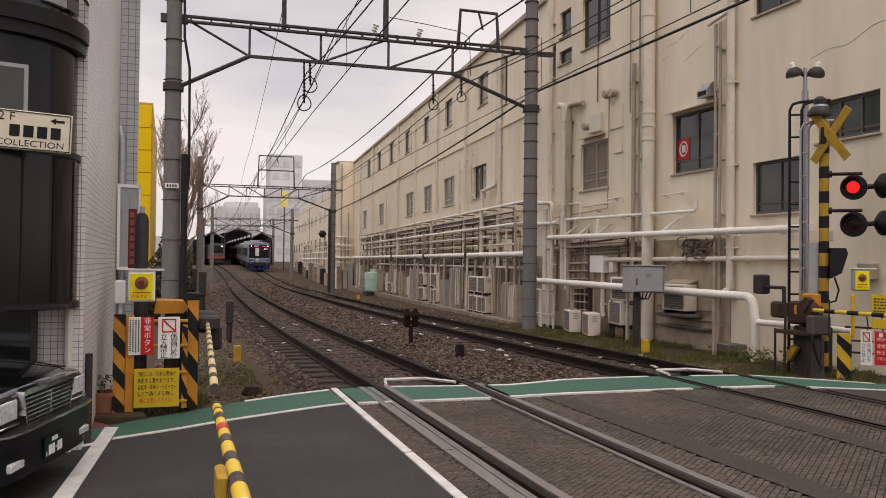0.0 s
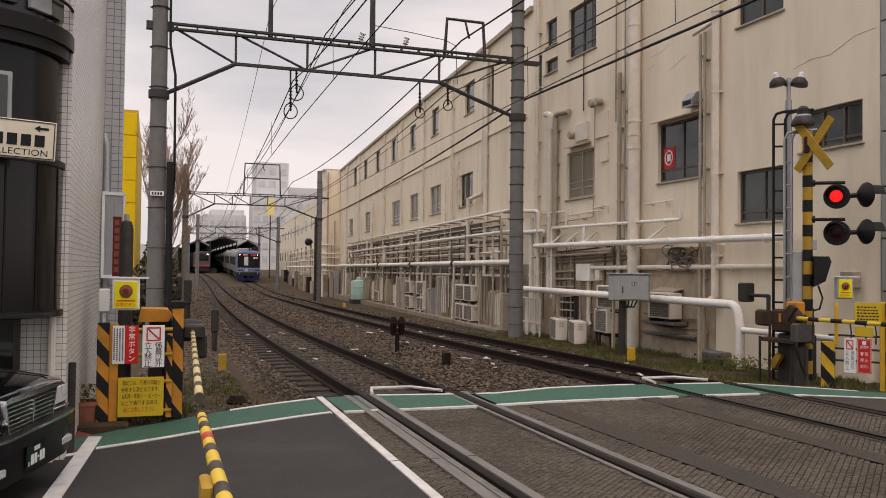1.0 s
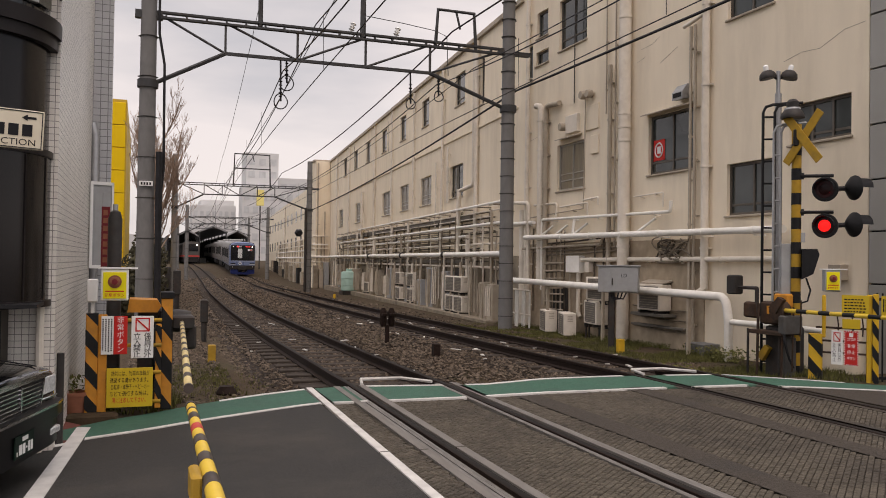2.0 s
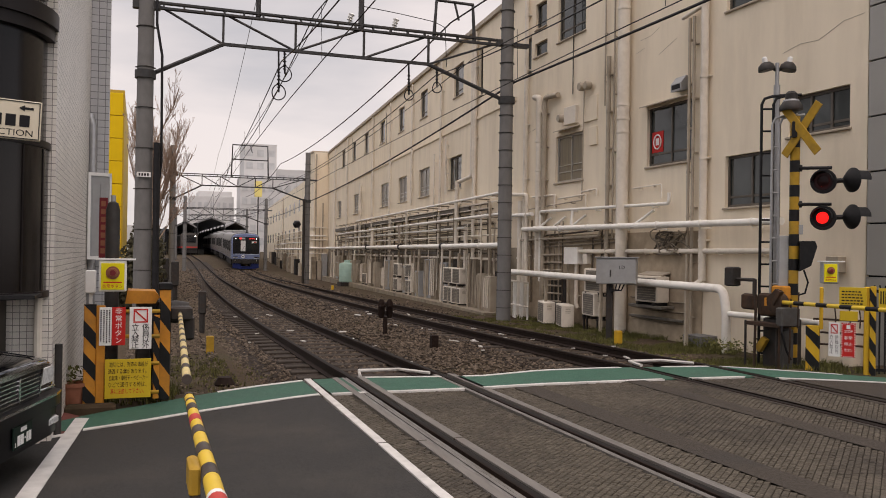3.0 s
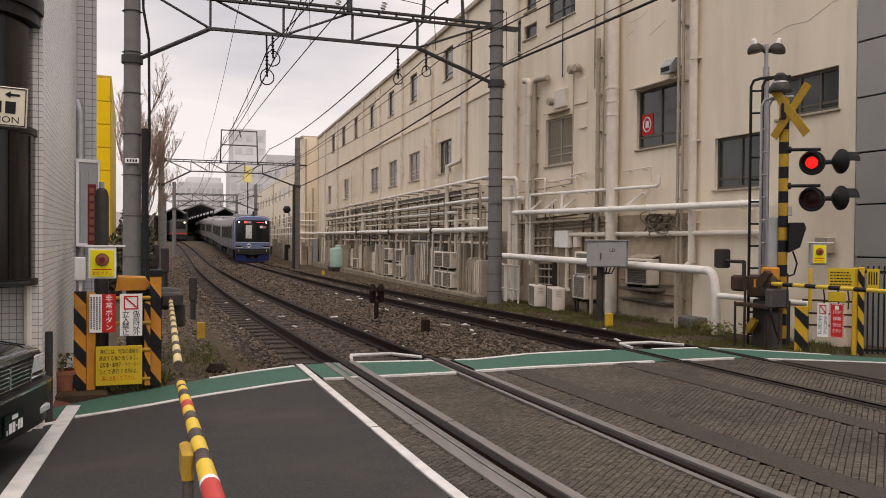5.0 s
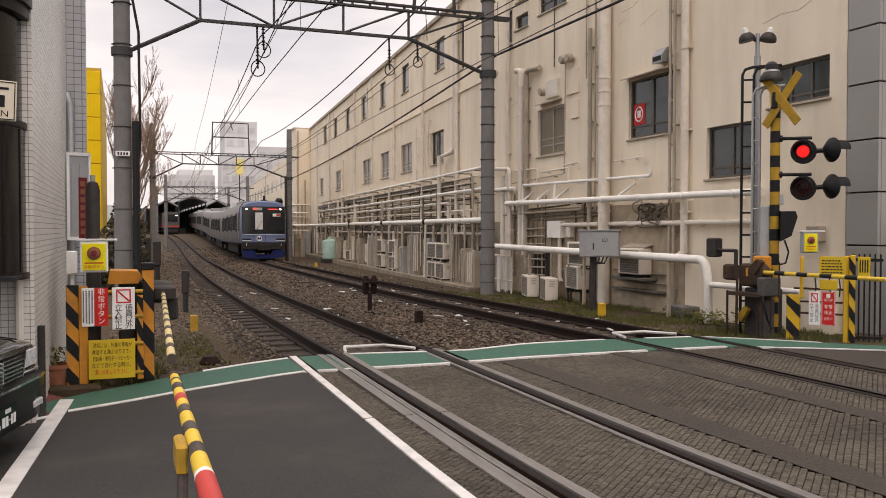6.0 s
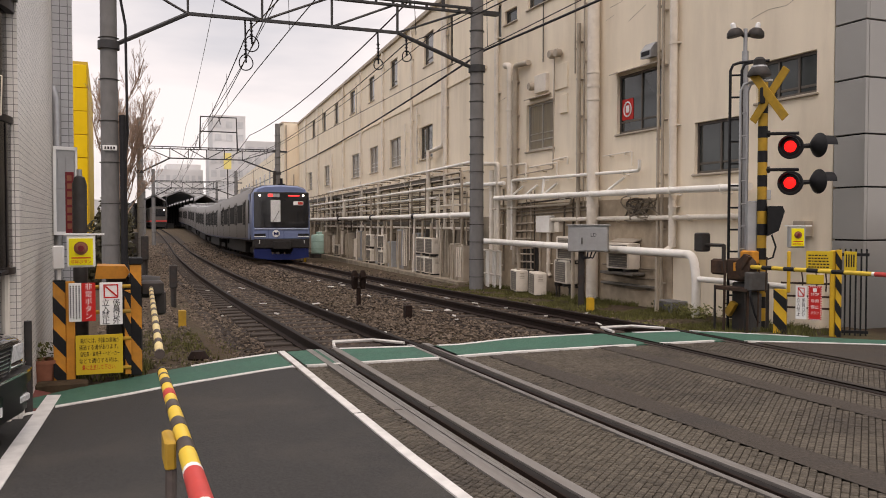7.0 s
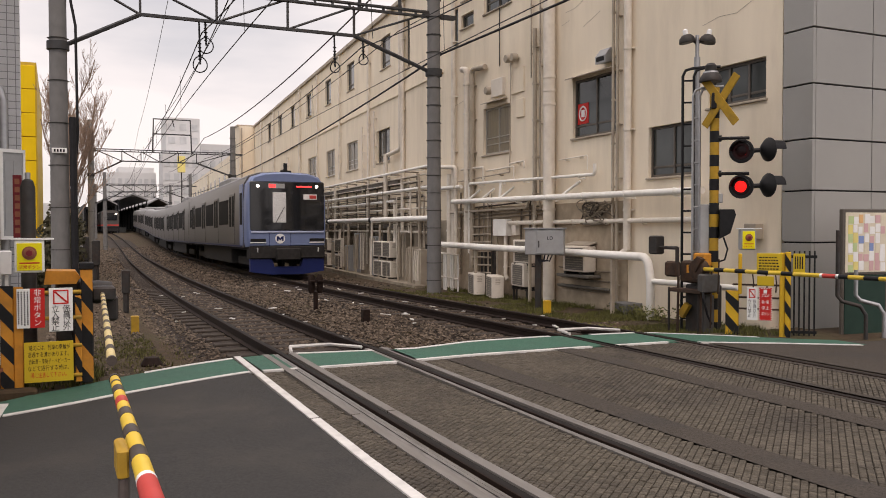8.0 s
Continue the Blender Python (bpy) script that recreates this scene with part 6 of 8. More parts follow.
M_DKGREEN = mat("dark_green", (0.02, 0.045, 0.035), 0.5, var=0.1)
M_PAPER_Y = mat("paper_yellow", (0.70, 0.60, 0.22), 0.7, var=0.08)
M_PAPER_B = mat("paper_blue", (0.20, 0.28, 0.50), 0.7, var=0.08)
M_PAPER_P = mat("paper_pink", (0.60, 0.38, 0.38), 0.7, var=0.08)
M_PAPER_G = mat("paper_green", (0.45, 0.55, 0.28), 0.7, var=0.08)
M_PAPER_O = mat("paper_orange", (0.70, 0.42, 0.20), 0.7, var=0.08)


def build_handrails():
    for i, (x, y) in enumerate(((9.92, 7.80), (10.28, 7.80))):
        mb = MB()
        mb.tube([(x, y, -0.05), (x, y, 0.30), (x - 0.05, y + 0.05, 0.42), (x - 0.22, y + 0.2, 0.48), (x - 0.25, y + 0.25, 0.55), (x - 0.25, y + 0.25, 1.45 if i == 0 else 0.9)], 0.028, 10)
        solid("handrail", mb, M_GALV if i else M_DARKMETAL, "bent steel handrail beside the notice board", "handrail", "handrails")


# ---- pipes and equipment on the cream building ----
def wp(y, z, off=0.1):
    return (wall_pt(y) - off, y, z)


def pipe(pts, r, mt, label="cream painted pipe on the wall", clips=0, n=10):
    p = thing("wall_pipe", label, "pipe", "wall pipes")
    mb = MB()
    out = [Vector(pts[0])]
    for a, b, c in zip(pts, pts[1:], pts[2:]):
        a, b, c = Vector(a), Vector(b), Vector(c)
        k = min(2.2 * r, 0.4 * (b - a).length, 0.4 * (c - b).length)
        p0, p2 = b + (a - b).normalized() * k, b + (c - b).normalized() * k
        if abs((b - a).normalized().dot((c - b).normalized())) > 0.995:
            out.append(b)
        else:
            out += [p0 * (1 - s) ** 2 + b * 2 * s * (1 - s) + p2 * s * s for s in (0, 0.25, 0.5, 0.75, 1)]
    out.append(Vector(pts[-1]))
    mb.tube(out, r, n)
    part("tube", mb, mt, p)
    if clips:
        a, b = Vector(pts[0]), Vector(pts[-1])
        segs = [(Vector(u), Vector(v)) for u, v in zip(pts, pts[1:])]
        u, v = max(segs, key=lambda s: (s[1] - s[0]).length)
        for i in range(clips):
            c = u.lerp(v, (i + 0.5) / clips)
            d = (v - u).normalized()
            mb = MB()
            mb.tube([c - d * 0.025, c + d * 0.025], r * 1.18, n)
            if abs(d.z) < 0.5:
                mb.box(c.x, c.x + 0.30, c.y - 0.012, c.y + 0.012, c.z - r - 0.03, c.z - r)
            else:
                mb.box(c.x, c.x + 0.12, c.y - r * 1.5, c.y + r * 1.5, c.z - 0.012, c.z + 0.012)
            part("clip", mb, mt, p)
    return p


M_PIPE_DARK = mat("unit_grille", (0.16, 0.145, 0.125), 0.6, var=0.15, scale=10)


def build_ac():
    a = thing("air_conditioner", "beige outdoor air-conditioning unit with a fan grille", "air conditioner", "air conditioners")
    # local: front faces -x, width along y
    mb = MB()
    mb.box(-0.15, 0.15, -0.40, 0.40, 0.06, 0.60, 0.015)
    part("case", mb, M_PIPE, a)
    mb = MB()
    mb.box(-0.158, -0.15, -0.36, 0.30, 0.10, 0.56, 0.004)
    fan = part("grille", mb, M_PIPE_DARK, a, "dark wire grille over the fan")
    for i in range(9):
        mb = MB()
        mb.box(-0.168, -0.158, -0.35, 0.29, 0.125 + i * 0.05, 0.131 + i * 0.05)
        part("grille_bar", mb, M_PIPE_OLD, fan)
    mb = MB()
    for i in range(4):
        mb.box(-0.06, 0.06, -0.408, -0.40, 0.40 + i * 0.04, 0.415 + i * 0.04)
    part("louvre", mb, M_PIPE_OLD, a)
    for s in (-1, 1):
        mb = MB()
        mb.box(-0.17, 0.17, s * 0.28 - 0.03, s * 0.28 + 0.03, 0.0, 0.06)
        part("foot", mb, M_DARKMETAL, a)
    return a


def build_wall_things():
    rnd = random.Random(7)
    # near facade
    pipe([wp(16.0, -0.2, 0.16), wp(16.0, 13.0, 0.16)], 0.135, M_PIPE, "wide cream drainpipe with collars", clips=0, n=16)
    for z in (1.9, 4.25, 4.55, 4.85, 7.0):
        mb = MB()
        mb.lathe([(0.145, -0.03), (0.15, 0), (0.145, 0.03)], 16, pose(wall_pt(16) - 0.16, 16.0, z))
        solid("pipe_collar", mb, M_PIPE, "cream collar round the wide drainpipe", "pipe collar", "pipe collars")
    pipe([wp(16.72, 1.0), wp(16.72, 6.1)], 0.05, M_PIPE_OLD, "dull vertical conduit on the cream wall", 6)
    pipe([wp(16.55, 1.9, .06), wp(16.55, 8.5, .06)], 0.02, M_PIPE_OLD, "thin vertical conduit on the cream wall", 5)
    pipe([wp(16.95, 5.0, .06), wp(16.95, 9.5, .06)], 0.018, M_PIPE_OLD, "thin vertical conduit on the cream wall", 4)
    pipe([wp(16.35, 3.9, .05), wp(16.35, 9.0, .05)], 0.018, M_PIPE_DARK, "dark thin conduit on the cream wall", 3)
    pipe([wp(18.55, 5.55, .03), wp(18.55, 9.5, .03)], 0.012, M_DARKMETAL, "thin dark cable on the wall", 0)
    pipe([wp(13.72, 1.0), wp(13.72, 6.2)], 0.03, M_PIPE_OLD, "dark vertical conduit on the cream wall", 6)
    pipe([wp(13.58, -0.2), wp(13.58, 6.2)], 0.03, M_PIPE_OLD, "dull vertical conduit on the cream wall", 6)
    pipe([wp(13.25, 1.05), wp(13.25, 12.0)], 0.075, M_PIPE, "cream vertical drainpipe on the cream wall", 7)
    pipe([wp(13.25, 6.35), wp(13.95, 6.25)], 0.04, M_PIPE, "short cream branch pipe", 0)
    pipe([wp(13.25, 1.05), wp(13.38, 0.92, .22)], 0.07, M_PIPE, "angled drain outlet on the cream wall", 0)
    pipe([wp(20.25, 1.0), wp(20.25, 5.75, .1), wp(20.55, 5.8)], 0.085, M_PIPE, "cream vertical duct with a bent top", 6)
    pipe([wp(19.95, 0.4), wp(19.95, 5.7), wp(19.2, 5.65)], 0.07, M_PIPE_OLD, "dull vertical duct with a bent top", 6)
    pipe([wp(21.1, -0.2), wp(21.1, 12.0)], 0.06, M_PIPE, "cream vertical drainpipe on the cream wall", 8)
    pipe([wp(21.35, -0.2), wp(21.35, 3.0)], 0.085, M_PIPE, "cream vertical pipe on the cream wall", 3)
    pipe([wp(20.75, -0.2, .2), wp(20.75, 3.15, .2), wp(22.2, 3.25, .2)], 0.055, M_PIPE, "cream pipe with a bend on the cream wall", 3)
    pipe([wp(22.3, 2.62, .2), wp(20.4, 2.6, .2)], 0.055, M_PIPE_WHITE, "pale horizontal pipe on the cream wall", 2)
    pipe([wp(20.85, 2.2, .25), wp(11.0, 2.12, .25)], 0.065, M_PIPE_WHITE, "long pale horizontal pipe", 7, 12)
    pipe([wp(20.0, 0.8, .16), wp(20.0, 2.66, .16), wp(14.25, 2.58, .16), wp(14.25, 2.8, .16)], 0.036, M_PIPE_WHITE, "thin pale pipe on the cream wall", 5)
    pipe([wp(20.6, 3.08), wp(19.3, 3.06), wp(19.3, 2.66)], 0.03, M_PIPE, "thin cream pipe on the cream wall", 1)
    pipe([wp(19.1, 2.95), wp(17.7, 2.98), wp(17.7, 2.62)], 0.022, M_PIPE, "thin cream pipe on the cream wall", 2)
    pipe([wp(17.9, 3.05), wp(17.2, 3.08), wp(17.2, 2.9)], 0.022, M_PIPE, "thin cream pipe on the cream wall", 1)
    pipe([wp(18.2, 2.60, .18), wp(18.2, 2.2, .22)], 0.035, M_PIPE_WHITE, "short pale riser on the cream wall", 0)
    pipe([wp(15.7, 2.98), wp(14.6, 3.0), wp(14.6, 2.7)], 0.014, M_PIPE, "thin cream conduit on the cream wall", 2)
    pipe([wp(18.1, 1.60), wp(11.0, 1.63)], 0.05, M_PIPE, "cream horizontal pipe on the cream wall", 6)
    pipe([wp(18.1, 1.60), wp(18.1, 0.3), wp(18.0, 0.2)], 0.05, M_PIPE, "cream downpipe on the cream wall", 3)
    pipe([wp(21.2, 1.9, .15), wp(17.0, 1.96, .15), wp(16.9, 2.1, .15)], 0.03, M_PIPE_OLD, "dull conduit on the cream wall", 4)
    pipe([wp(20.9, 2.75), wp(17.9, 2.85), wp(17.85, 5.5)], 0.016, M_PIPE_OLD, "thin dull conduit on the cream wall", 3)
    for y in (20.0, 19.2, 18.2, 15.35):
        pipe([wp(y, 2.18, .25), wp(y - 0.42, 2.48, .05)], 0.03, M_PIPE_WHITE, "pale slanting strut on the cream wall", 0)
    for i in range(7):
        z = 0.3 + 0.2 * i
        pipe([wp(19.9, z), wp(18.9, z + 0.02)], 0.022, M_PIPE_OLD, "dull short conduit on the cream wall", 0, 6)
    for i in range(6):
        y = 20.3 + 0.22 * i
        pipe([wp(y, -0.25, .35 + 0.05 * (i % 2)), wp(y, 0.75, .35 + 0.05 * (i % 2))], 0.03, M_PIPE_WHITE, "pale upright pipe stub", 0, 8)
    pipe([wp(20.2, 0.75, .38), wp(21.9, 0.78, .38)], 0.025, M_PIPE, "pale low pipe on the cream wall", 0)
    pipe([wp(20.2, 0.1, .38), wp(21.5, 0.12, .38)], 0.02, M_PIPE, "pale low pipe on the cream wall", 0)
    # big white pipe in front of the wall
    X = 9.72
    pipe([(X, 21.2, 1.02), (X, 12.16, 0.95), (X, 12.06, 0.55), (X, 12.06, -0.25)], 0.078, M_PIPE_WHITE, "thick white pipe on low brackets", 0, 14)
    pipe([(X, 11.98, 0.52), (X, 9.9, 0.53)], 0.052, M_PIPE_WHITE, "thick white pipe stub", 0, 12)
    for y in (19.0, 16.3, 13.2):
        mb = MB()
        mb.box(X - 0.03, X + 0.03, y - 0.03, y + 0.03, -0.3, 0.92)
        mb.box(X - 0.03, WALL_X, y - 0.02, y + 0.02, 0.86, 0.90)
        solid("pipe_bracket", mb, M_PIPE_OLD, "steel bracket under the thick white pipe", "bracket", "pipe brackets")
    # LD cabinet on its post
    c = thing("control_cabinet", "grey lineside control cabinet on a post", "cabinet", m=pose(9.18, 14.78, 0, 0, 0, -38))
    mb = MB()
    mb.box(-0.40, 0.40, -0.17, 0.17, 0.93, 1.46, 0.01)
    part("body", mb, M_GREYBOX, c)
    mb = MB()
    mb.box(-0.16, 0.385, -0.185, -0.168, 0.955, 1.43, 0.006)
    d = part("door", mb, M_GREYBOX, c)
    mb = MB()
    mb.box(-0.12, -0.10, -0.205, -0.184, 1.08, 1.22, 0.005)
    part("handle", mb, M_DARKMETAL, d)
    words("lettering", "LD", 0.10, pose(0.12, -0.186, 1.27), M_INK, d, 0.001)
    mb = MB()
    mb.box(-0.43, 0.43, -0.20, 0.20, 1.46, 1.485, 0.005)
    part("roof", mb, M_GREYBOX, c)
    mb = MB()
    mb.box(-0.20, -0.08, -0.06, 0.06, -0.35, 0.93, 0.005)
    part("post", mb, M_DARKMETAL, c)
    for k in range(3):
        mb = MB()
        mb.tube([(0.0 + 0.08 * k, -0.05, 0.94), (-0.02 + 0.06 * k, -0.08, 0.80), (-0.1, -0.08, 0.76 + 0.03 * k), (-0.16, -0.04, 0.88)], 0.016, 6)
        part("cable", mb, M_CABLE, c)
    # air conditioners by the near wall
    ac = build_ac()
    ac.matrix_basis = pose(9.80, 19.1, -0.28, 0, 0, -16)
    for y, x, z, a in ((18.0, 9.74, -0.28, -18), (17.0, 9.95, 0.05, -10), (16.9, 10.0, 0.6, 0)):
        copy_thing(ac, pose(x, y, z, 0, 0, a))
    stands = ((16.95, 9.95, 0.05), (16.9, 10.0, 0.6))
    for y, x, z in stands:
        st = thing("unit_stand", "steel stand carrying an air-conditioning unit", "stand", "unit stands")
        for yy in (-0.3, 0.3):
            mb = MB()
            mb.box(x - 0.14, WALL_X, y + yy - 0.02, y + yy + 0.02, z - 0.03, z)
            mb.box(x - 0.12, x - 0.09, y + yy - 0.02, y + yy + 0.02, -0.4, z - 0.03)
            part("leg_frame", mb, M_DARKMETAL, st)
    copy_thing(ac, pose(10.0, 14.75, 0.50, 0, 0, 0))
    mb = MB()
    mb.box(9.85, 10.17, 14.2, 15.4, 0.44, 0.50, 0.008)
    solid("unit_shelf", mb, M_PIPE_DARK, "dark steel shelf carrying an air-conditioning unit", "shelf", "wall shelves")
    mb = MB()
    mb.box(10.06, 10.17, 13.85, 15.7, 0.20, 0.25, 0.008)
    solid("wall_ledge", mb, M_PIPE_DARK, "dark narrow ledge low on the wall", "ledge", "wall shelves")
    mb = MB()
    mb.prism([(WALL_X, 1.16), (WALL_X - 0.24, 1.11), (WALL_X - 0.24, 1.13), (WALL_X, 1.20)], "y", 14.35, 15.2)
    solid("wall_canopy", mb, M_PIPE_OLD, "thin pale canopy over the wall unit", "canopy", "window canopies")
    for y0, y1, z0, z1, d, mt, lb in ((17.95, 18.62, 1.28, 1.70, 0.16, M_PIPE_WHITE, "white electrical box on the wall"), (17.55, 17.75, 1.3, 1.55, 0.12, M_PIPE, "small cream box on the wall"),
                                      (18.3, 18.9, 4.80, 5.25, 0.07, M_PIPE, "cream panel on the wall"), (17.35, 18.0, 4.75, 5.35, 0.02, M_WALL, "flush access panel on the wall"),
                                      (17.35, 17.7, 4.15, 4.6, 0.02, M_WALL, "small flush panel on the wall"), (12.9, 13.45, -0.3, 0.03, 0.35, M_CONC, "rough concrete block at the wall's foot"),
                                      (9.9, 10.15, 1.30, 1.55, 0.14, M_PIPE_OLD, "small beige meter box on the wall")):
        mb = MB()
        mb.box(WALL_X - d - 0.02, WALL_X + 0.01, y0, y1, z0, z1, 0.008)
        solid("wall_box", mb, mt, lb, "wall box", "wall boxes")
    for z, r in ((1.76, 0.085), (2.38, 0.045), (2.69, 0.05), (3.32, 0.045), (1.35, 0.04)):
        pipe([(12.34, 65.0, z), (12.30, 62.62, z), (13.35, 62.60, z)], r, M_PIPE_WHITE if r > 0.045 else M_PIPE, "pale pipe turning round the end bay", 2)
    for x, z1, r in ((12.55, 8.9, 0.06), (12.85, 3.3, 0.05), (13.1, 5.2, 0.05)):
        pipe([(x, 62.70, -0.5), (x, 62.70, z1)], r, M_PIPE_OLD, "dull upright pipe on the end bay", 3)
    for x0, x1, h, mt in ((12.2, 12.55, 1.1, M_GRIME_SHADE), (12.62, 12.95, 0.8, M_PIPE_OLD), (13.0, 13.4, 1.35, M_GREYBOX)):
        mb = MB()
        mb.box(x0, x1, 62.2, 62.6, -0.8, h, 0.015)
        solid("equipment_cabinet", mb, mt, "weathered beige cabinet before the end bay", "cabinet", "equipment cabinets")
    # exhaust hood and canopies
    h = thing("exhaust_hood", "silver exhaust hood on the cream wall above a window", "exhaust hood")
    mb = MB()
    mb.prism([(WALL_X, 4.83), (WALL_X - 0.22, 4.80), (WALL_X - 0.22, 4.95), (WALL_X - 0.1, 5.10), (WALL_X, 5.10)], "y", 13.82, 14.16)
    part("hood", mb, M_GALV, h)
    # raised black slab, painted in for the shade inside the hood's mouth
    mb = MB()
    mb.box(WALL_X - 0.228, WALL_X - 0.20, 13.86, 14.12, 4.84, 4.93)
    part("opening", mb, M_BLACK, h)
    for y0, y1, z in ((13.75, 15.35, 4.72), (18.2, 19.3, 4.72)):
        mb = MB()
        mb.prism([(WALL_X, z), (WALL_X - 0.18, z - 0.05), (WALL_X - 0.18, z - 0.03), (WALL_X, z + 0.035)], "y", y0, y1)
        solid("window_canopy", mb, M_PIPE_OLD, "thin canopy over a window of the cream building", "canopy", "window canopies")
    for y, z in ((17.95, 5.62), (17.65, 5.6), (19.0, 5.0)):
        mb = MB()
        mb.lathe([(0.09, 0), (0.11, 0.05), (0.10, 0.14), (0.05, 0.18)], 14, pose(WALL_X - 0.20, y, z, 0, 90, 0))
        solid("wall_vent", mb, M_PIPE_OLD, "round hooded vent on the cream wall", "vent", "wall vents")
    # red poster behind the window
    p = thing("window_poster", "red poster with a white ring in the window", "poster", m=pose(WALL_X + 0.088, 15.03, 3.93))
    mb = MB()
    mb.box(-0.004, 0.004, -0.20, 0.20, -0.22, 0.22)
    part("sheet", mb, M_RED, p)
    mb = MB()
    mb.tube([(-0.008, 0.13 * math.cos(t), 0.15 * math.sin(t)) for t in np.linspace(0, 2 * math.pi, 25)], 0.018, 5, caps=False)
    mb.box(-0.010, -0.005, -0.06, 0.06, -0.07, 0.08)
    part("ring", mb, M_WHITE, p)
    # ---- far wing ----
    for z, off, r, y0, y1 in ((3.32, 0.28, 0.045, 22.3, 48.0), (2.69, 0.30, 0.05, 22.0, 55.0), (2.38, 0.22, 0.045, 26.2, 51.5), (1.76, 0.42, 0.085, 21.9, 60.0), (3.12, 0.15, 0.025, 23, 55), (2.95, 0.15, 0.02, 24, 43), (1.35, 0.2, 0.04, 22, 50), (2.09, 0.2, 0.03, 23, 49)):
        ys = [y0, y1]
        pipe([wp(y, z, off) for y in ys], r, M_PIPE_WHITE if r > 0.04 else M_PIPE, "long pale pipe along the cream wall", 9 if r > 0.03 else 6)
    for y, za, zb, r, off in ((25.7, -0.5, 8.9, 0.07, .1), (27.2, 1.8, 4.05, 0.075, .25), (26.1, -0.4, 2.4, 0.06, .25), (29.2, 3.7, 5.8, 0.04, .1), (30.9, 2.8, 5.4, 0.03, .1), (35.2, -0.4, 3.3, 0.06, .2), (38.7, 0.2, 3.4, 0.05, .2),
                              (42.7, 1.8, 2.8, 0.08, .3), (44.1, -0.4, 8.9, 0.06, .1), (47.3, 1.8, 5.5, 0.08, .2), (48.9, 0.5, 3.1, 0.07, .2), (53.0, -0.4, 8.9, 0.06, .1), (30.0, -0.4, 8.9, 0.05, .1), (34.8, 3.6, 8.9, 0.05, .1), (39.5, 1.0, 8.9, 0.045, .1), (58.6, -0.4, 8.9, 0.06, .1)):
        pipe([wp(y, za, off), wp(y, zb, off)], r, M_PIPE, "cream vertical pipe on the far wing", 4)
    pipe([wp(27.2, 4.0, .2), wp(25.95, 4.1, .1), wp(25.95, 8.8, .1)], 0.07, M_PIPE, "cream drainpipe with a bend", 3)
    # concrete ledge and a crowd of units
    mb = MB()
    for ya, yb in ((22.5, 60.0),):
        a, b = wall_pt(ya), wall_pt(yb)
        mb.add([(a - 0.75, ya, -0.8), (b - 0.75, yb, -0.8), (b, yb, -0.8), (a, ya, -0.8), (a - 0.75, ya, -0.22), (b - 0.75, yb, -0.30), (b, yb, -0.30), (a, ya, -0.22)],
               [(0, 1, 2, 3), (4, 5, 6, 7), (0, 1, 5, 4), (2, 3, 7, 6), (0, 3, 7, 4), (1, 2, 6, 5)])
    solid("concrete_ledge", mb, M_GRIME_SHADE, "low concrete ledge along the wall's foot", "ledge", kind="structure")
    # dirty skirting and added brown bands that put shade between cabinets and pipes
    for z0, z1, off, mt, nm, lab in ((-0.3, 1.58, 0.03, M_GRIME_SHADE, "wall_skirting", "stained skirting with the shade between cabinets painted in"), (2.92, 3.10, 0.12, M_PIPE_DARK, "shade_band", "brown band added to shade the wall behind the pipes"), (1.46, 1.56, 0.2, M_PIPE_DARK, "shade_band", "brown band added to shade the wall behind the pipes")):
        mb = MB()
        y2 = 26.2
        while y2 < 58:
            y3 = min(58, y2 + 2.98)
            a, b = wall_pt(y2), wall_pt(y3)
            mb.add([(a - off, y2, z0), (b - off, y3, z0), (b, y3, z0), (a, y2, z0), (a - off, y2, z1), (b - off, y3, z1), (b, y3, z1), (a, y2, z1)],
                   [(0, 1, 2, 3), (4, 5, 6, 7), (0, 1, 5, 4), (2, 3, 7, 6), (0, 3, 7, 4), (1, 2, 6, 5)])
            y2 += 3.0
        solid(nm, mb, mt, lab, "skirting" if nm == "wall_skirting" else "cable tray", kind="structure")
    y = 23.0
    k = 0
    while y < 57:
        tall = rnd.random()
        if tall < 0.28:
            zz = -0.24
            for lev in range(rnd.choice((1, 2, 2))):
                copy_thing(ac, pose(wall_pt(y) - 0.38, y, zz + lev * 0.66, 0, 0, rnd.uniform(-4, 4)))
            y += 1.05
        else:
            h, d, w = rnd.uniform(0.75, 1.35), rnd.uniform(0.22, 0.45), rnd.uniform(0.4, 0.8)
            u = thing("equipment_cabinet", "weathered beige equipment cabinet on the ledge", "cabinet", "equipment cabinets")
            mb = MB()
            x0 = wall_pt(y) - d - 0.12
            mb.box(x0, x0 + d, y - w / 2, y + w / 2, -0.24, h, 0.012)
            part("body", mb, rnd.choice((M_PIPE_OLD, M_PIPE_OLD, M_GRIME_SHADE, M_GREYBOX)), u)
            mb = MB()
            for j in range(3):
                mb.tube([(x0 - 0.05, y - w / 2 + 0.1 + j * w / 3, -0.1), (x0 - 0.04, y - w / 2 + 0.13 + j * w / 3, h * 0.5), (x0 - 0.03, y - w / 2 + 0.1 + j * w / 3, h - 0.05)], 0.022, 6)
            part("hose", mb, M_PIPE_OLD if k % 3 else M_PIPE, u, "pale insulated hoses")
            y += w + rnd.uniform(0.1, 0.9)
        k += 1
        if rnd.random() < 0.7:
            pipe([wp(y - 0.1, -0.25, .5), wp(y - 0.1, rnd.uniform(1.2, 1.75), .45)], rnd.uniform(0.03, 0.06), rnd.choice((M_PIPE, M_PIPE_OLD, M_PIPE_OLD)), "pale upright pipe by the ledge", 0, 8)
    t = thing("water_tank", "pale green round water tank on the ledge", "tank", m=pose(wall_pt(48.2) - 0.75, 48.2, -0.28))
    mb = MB()
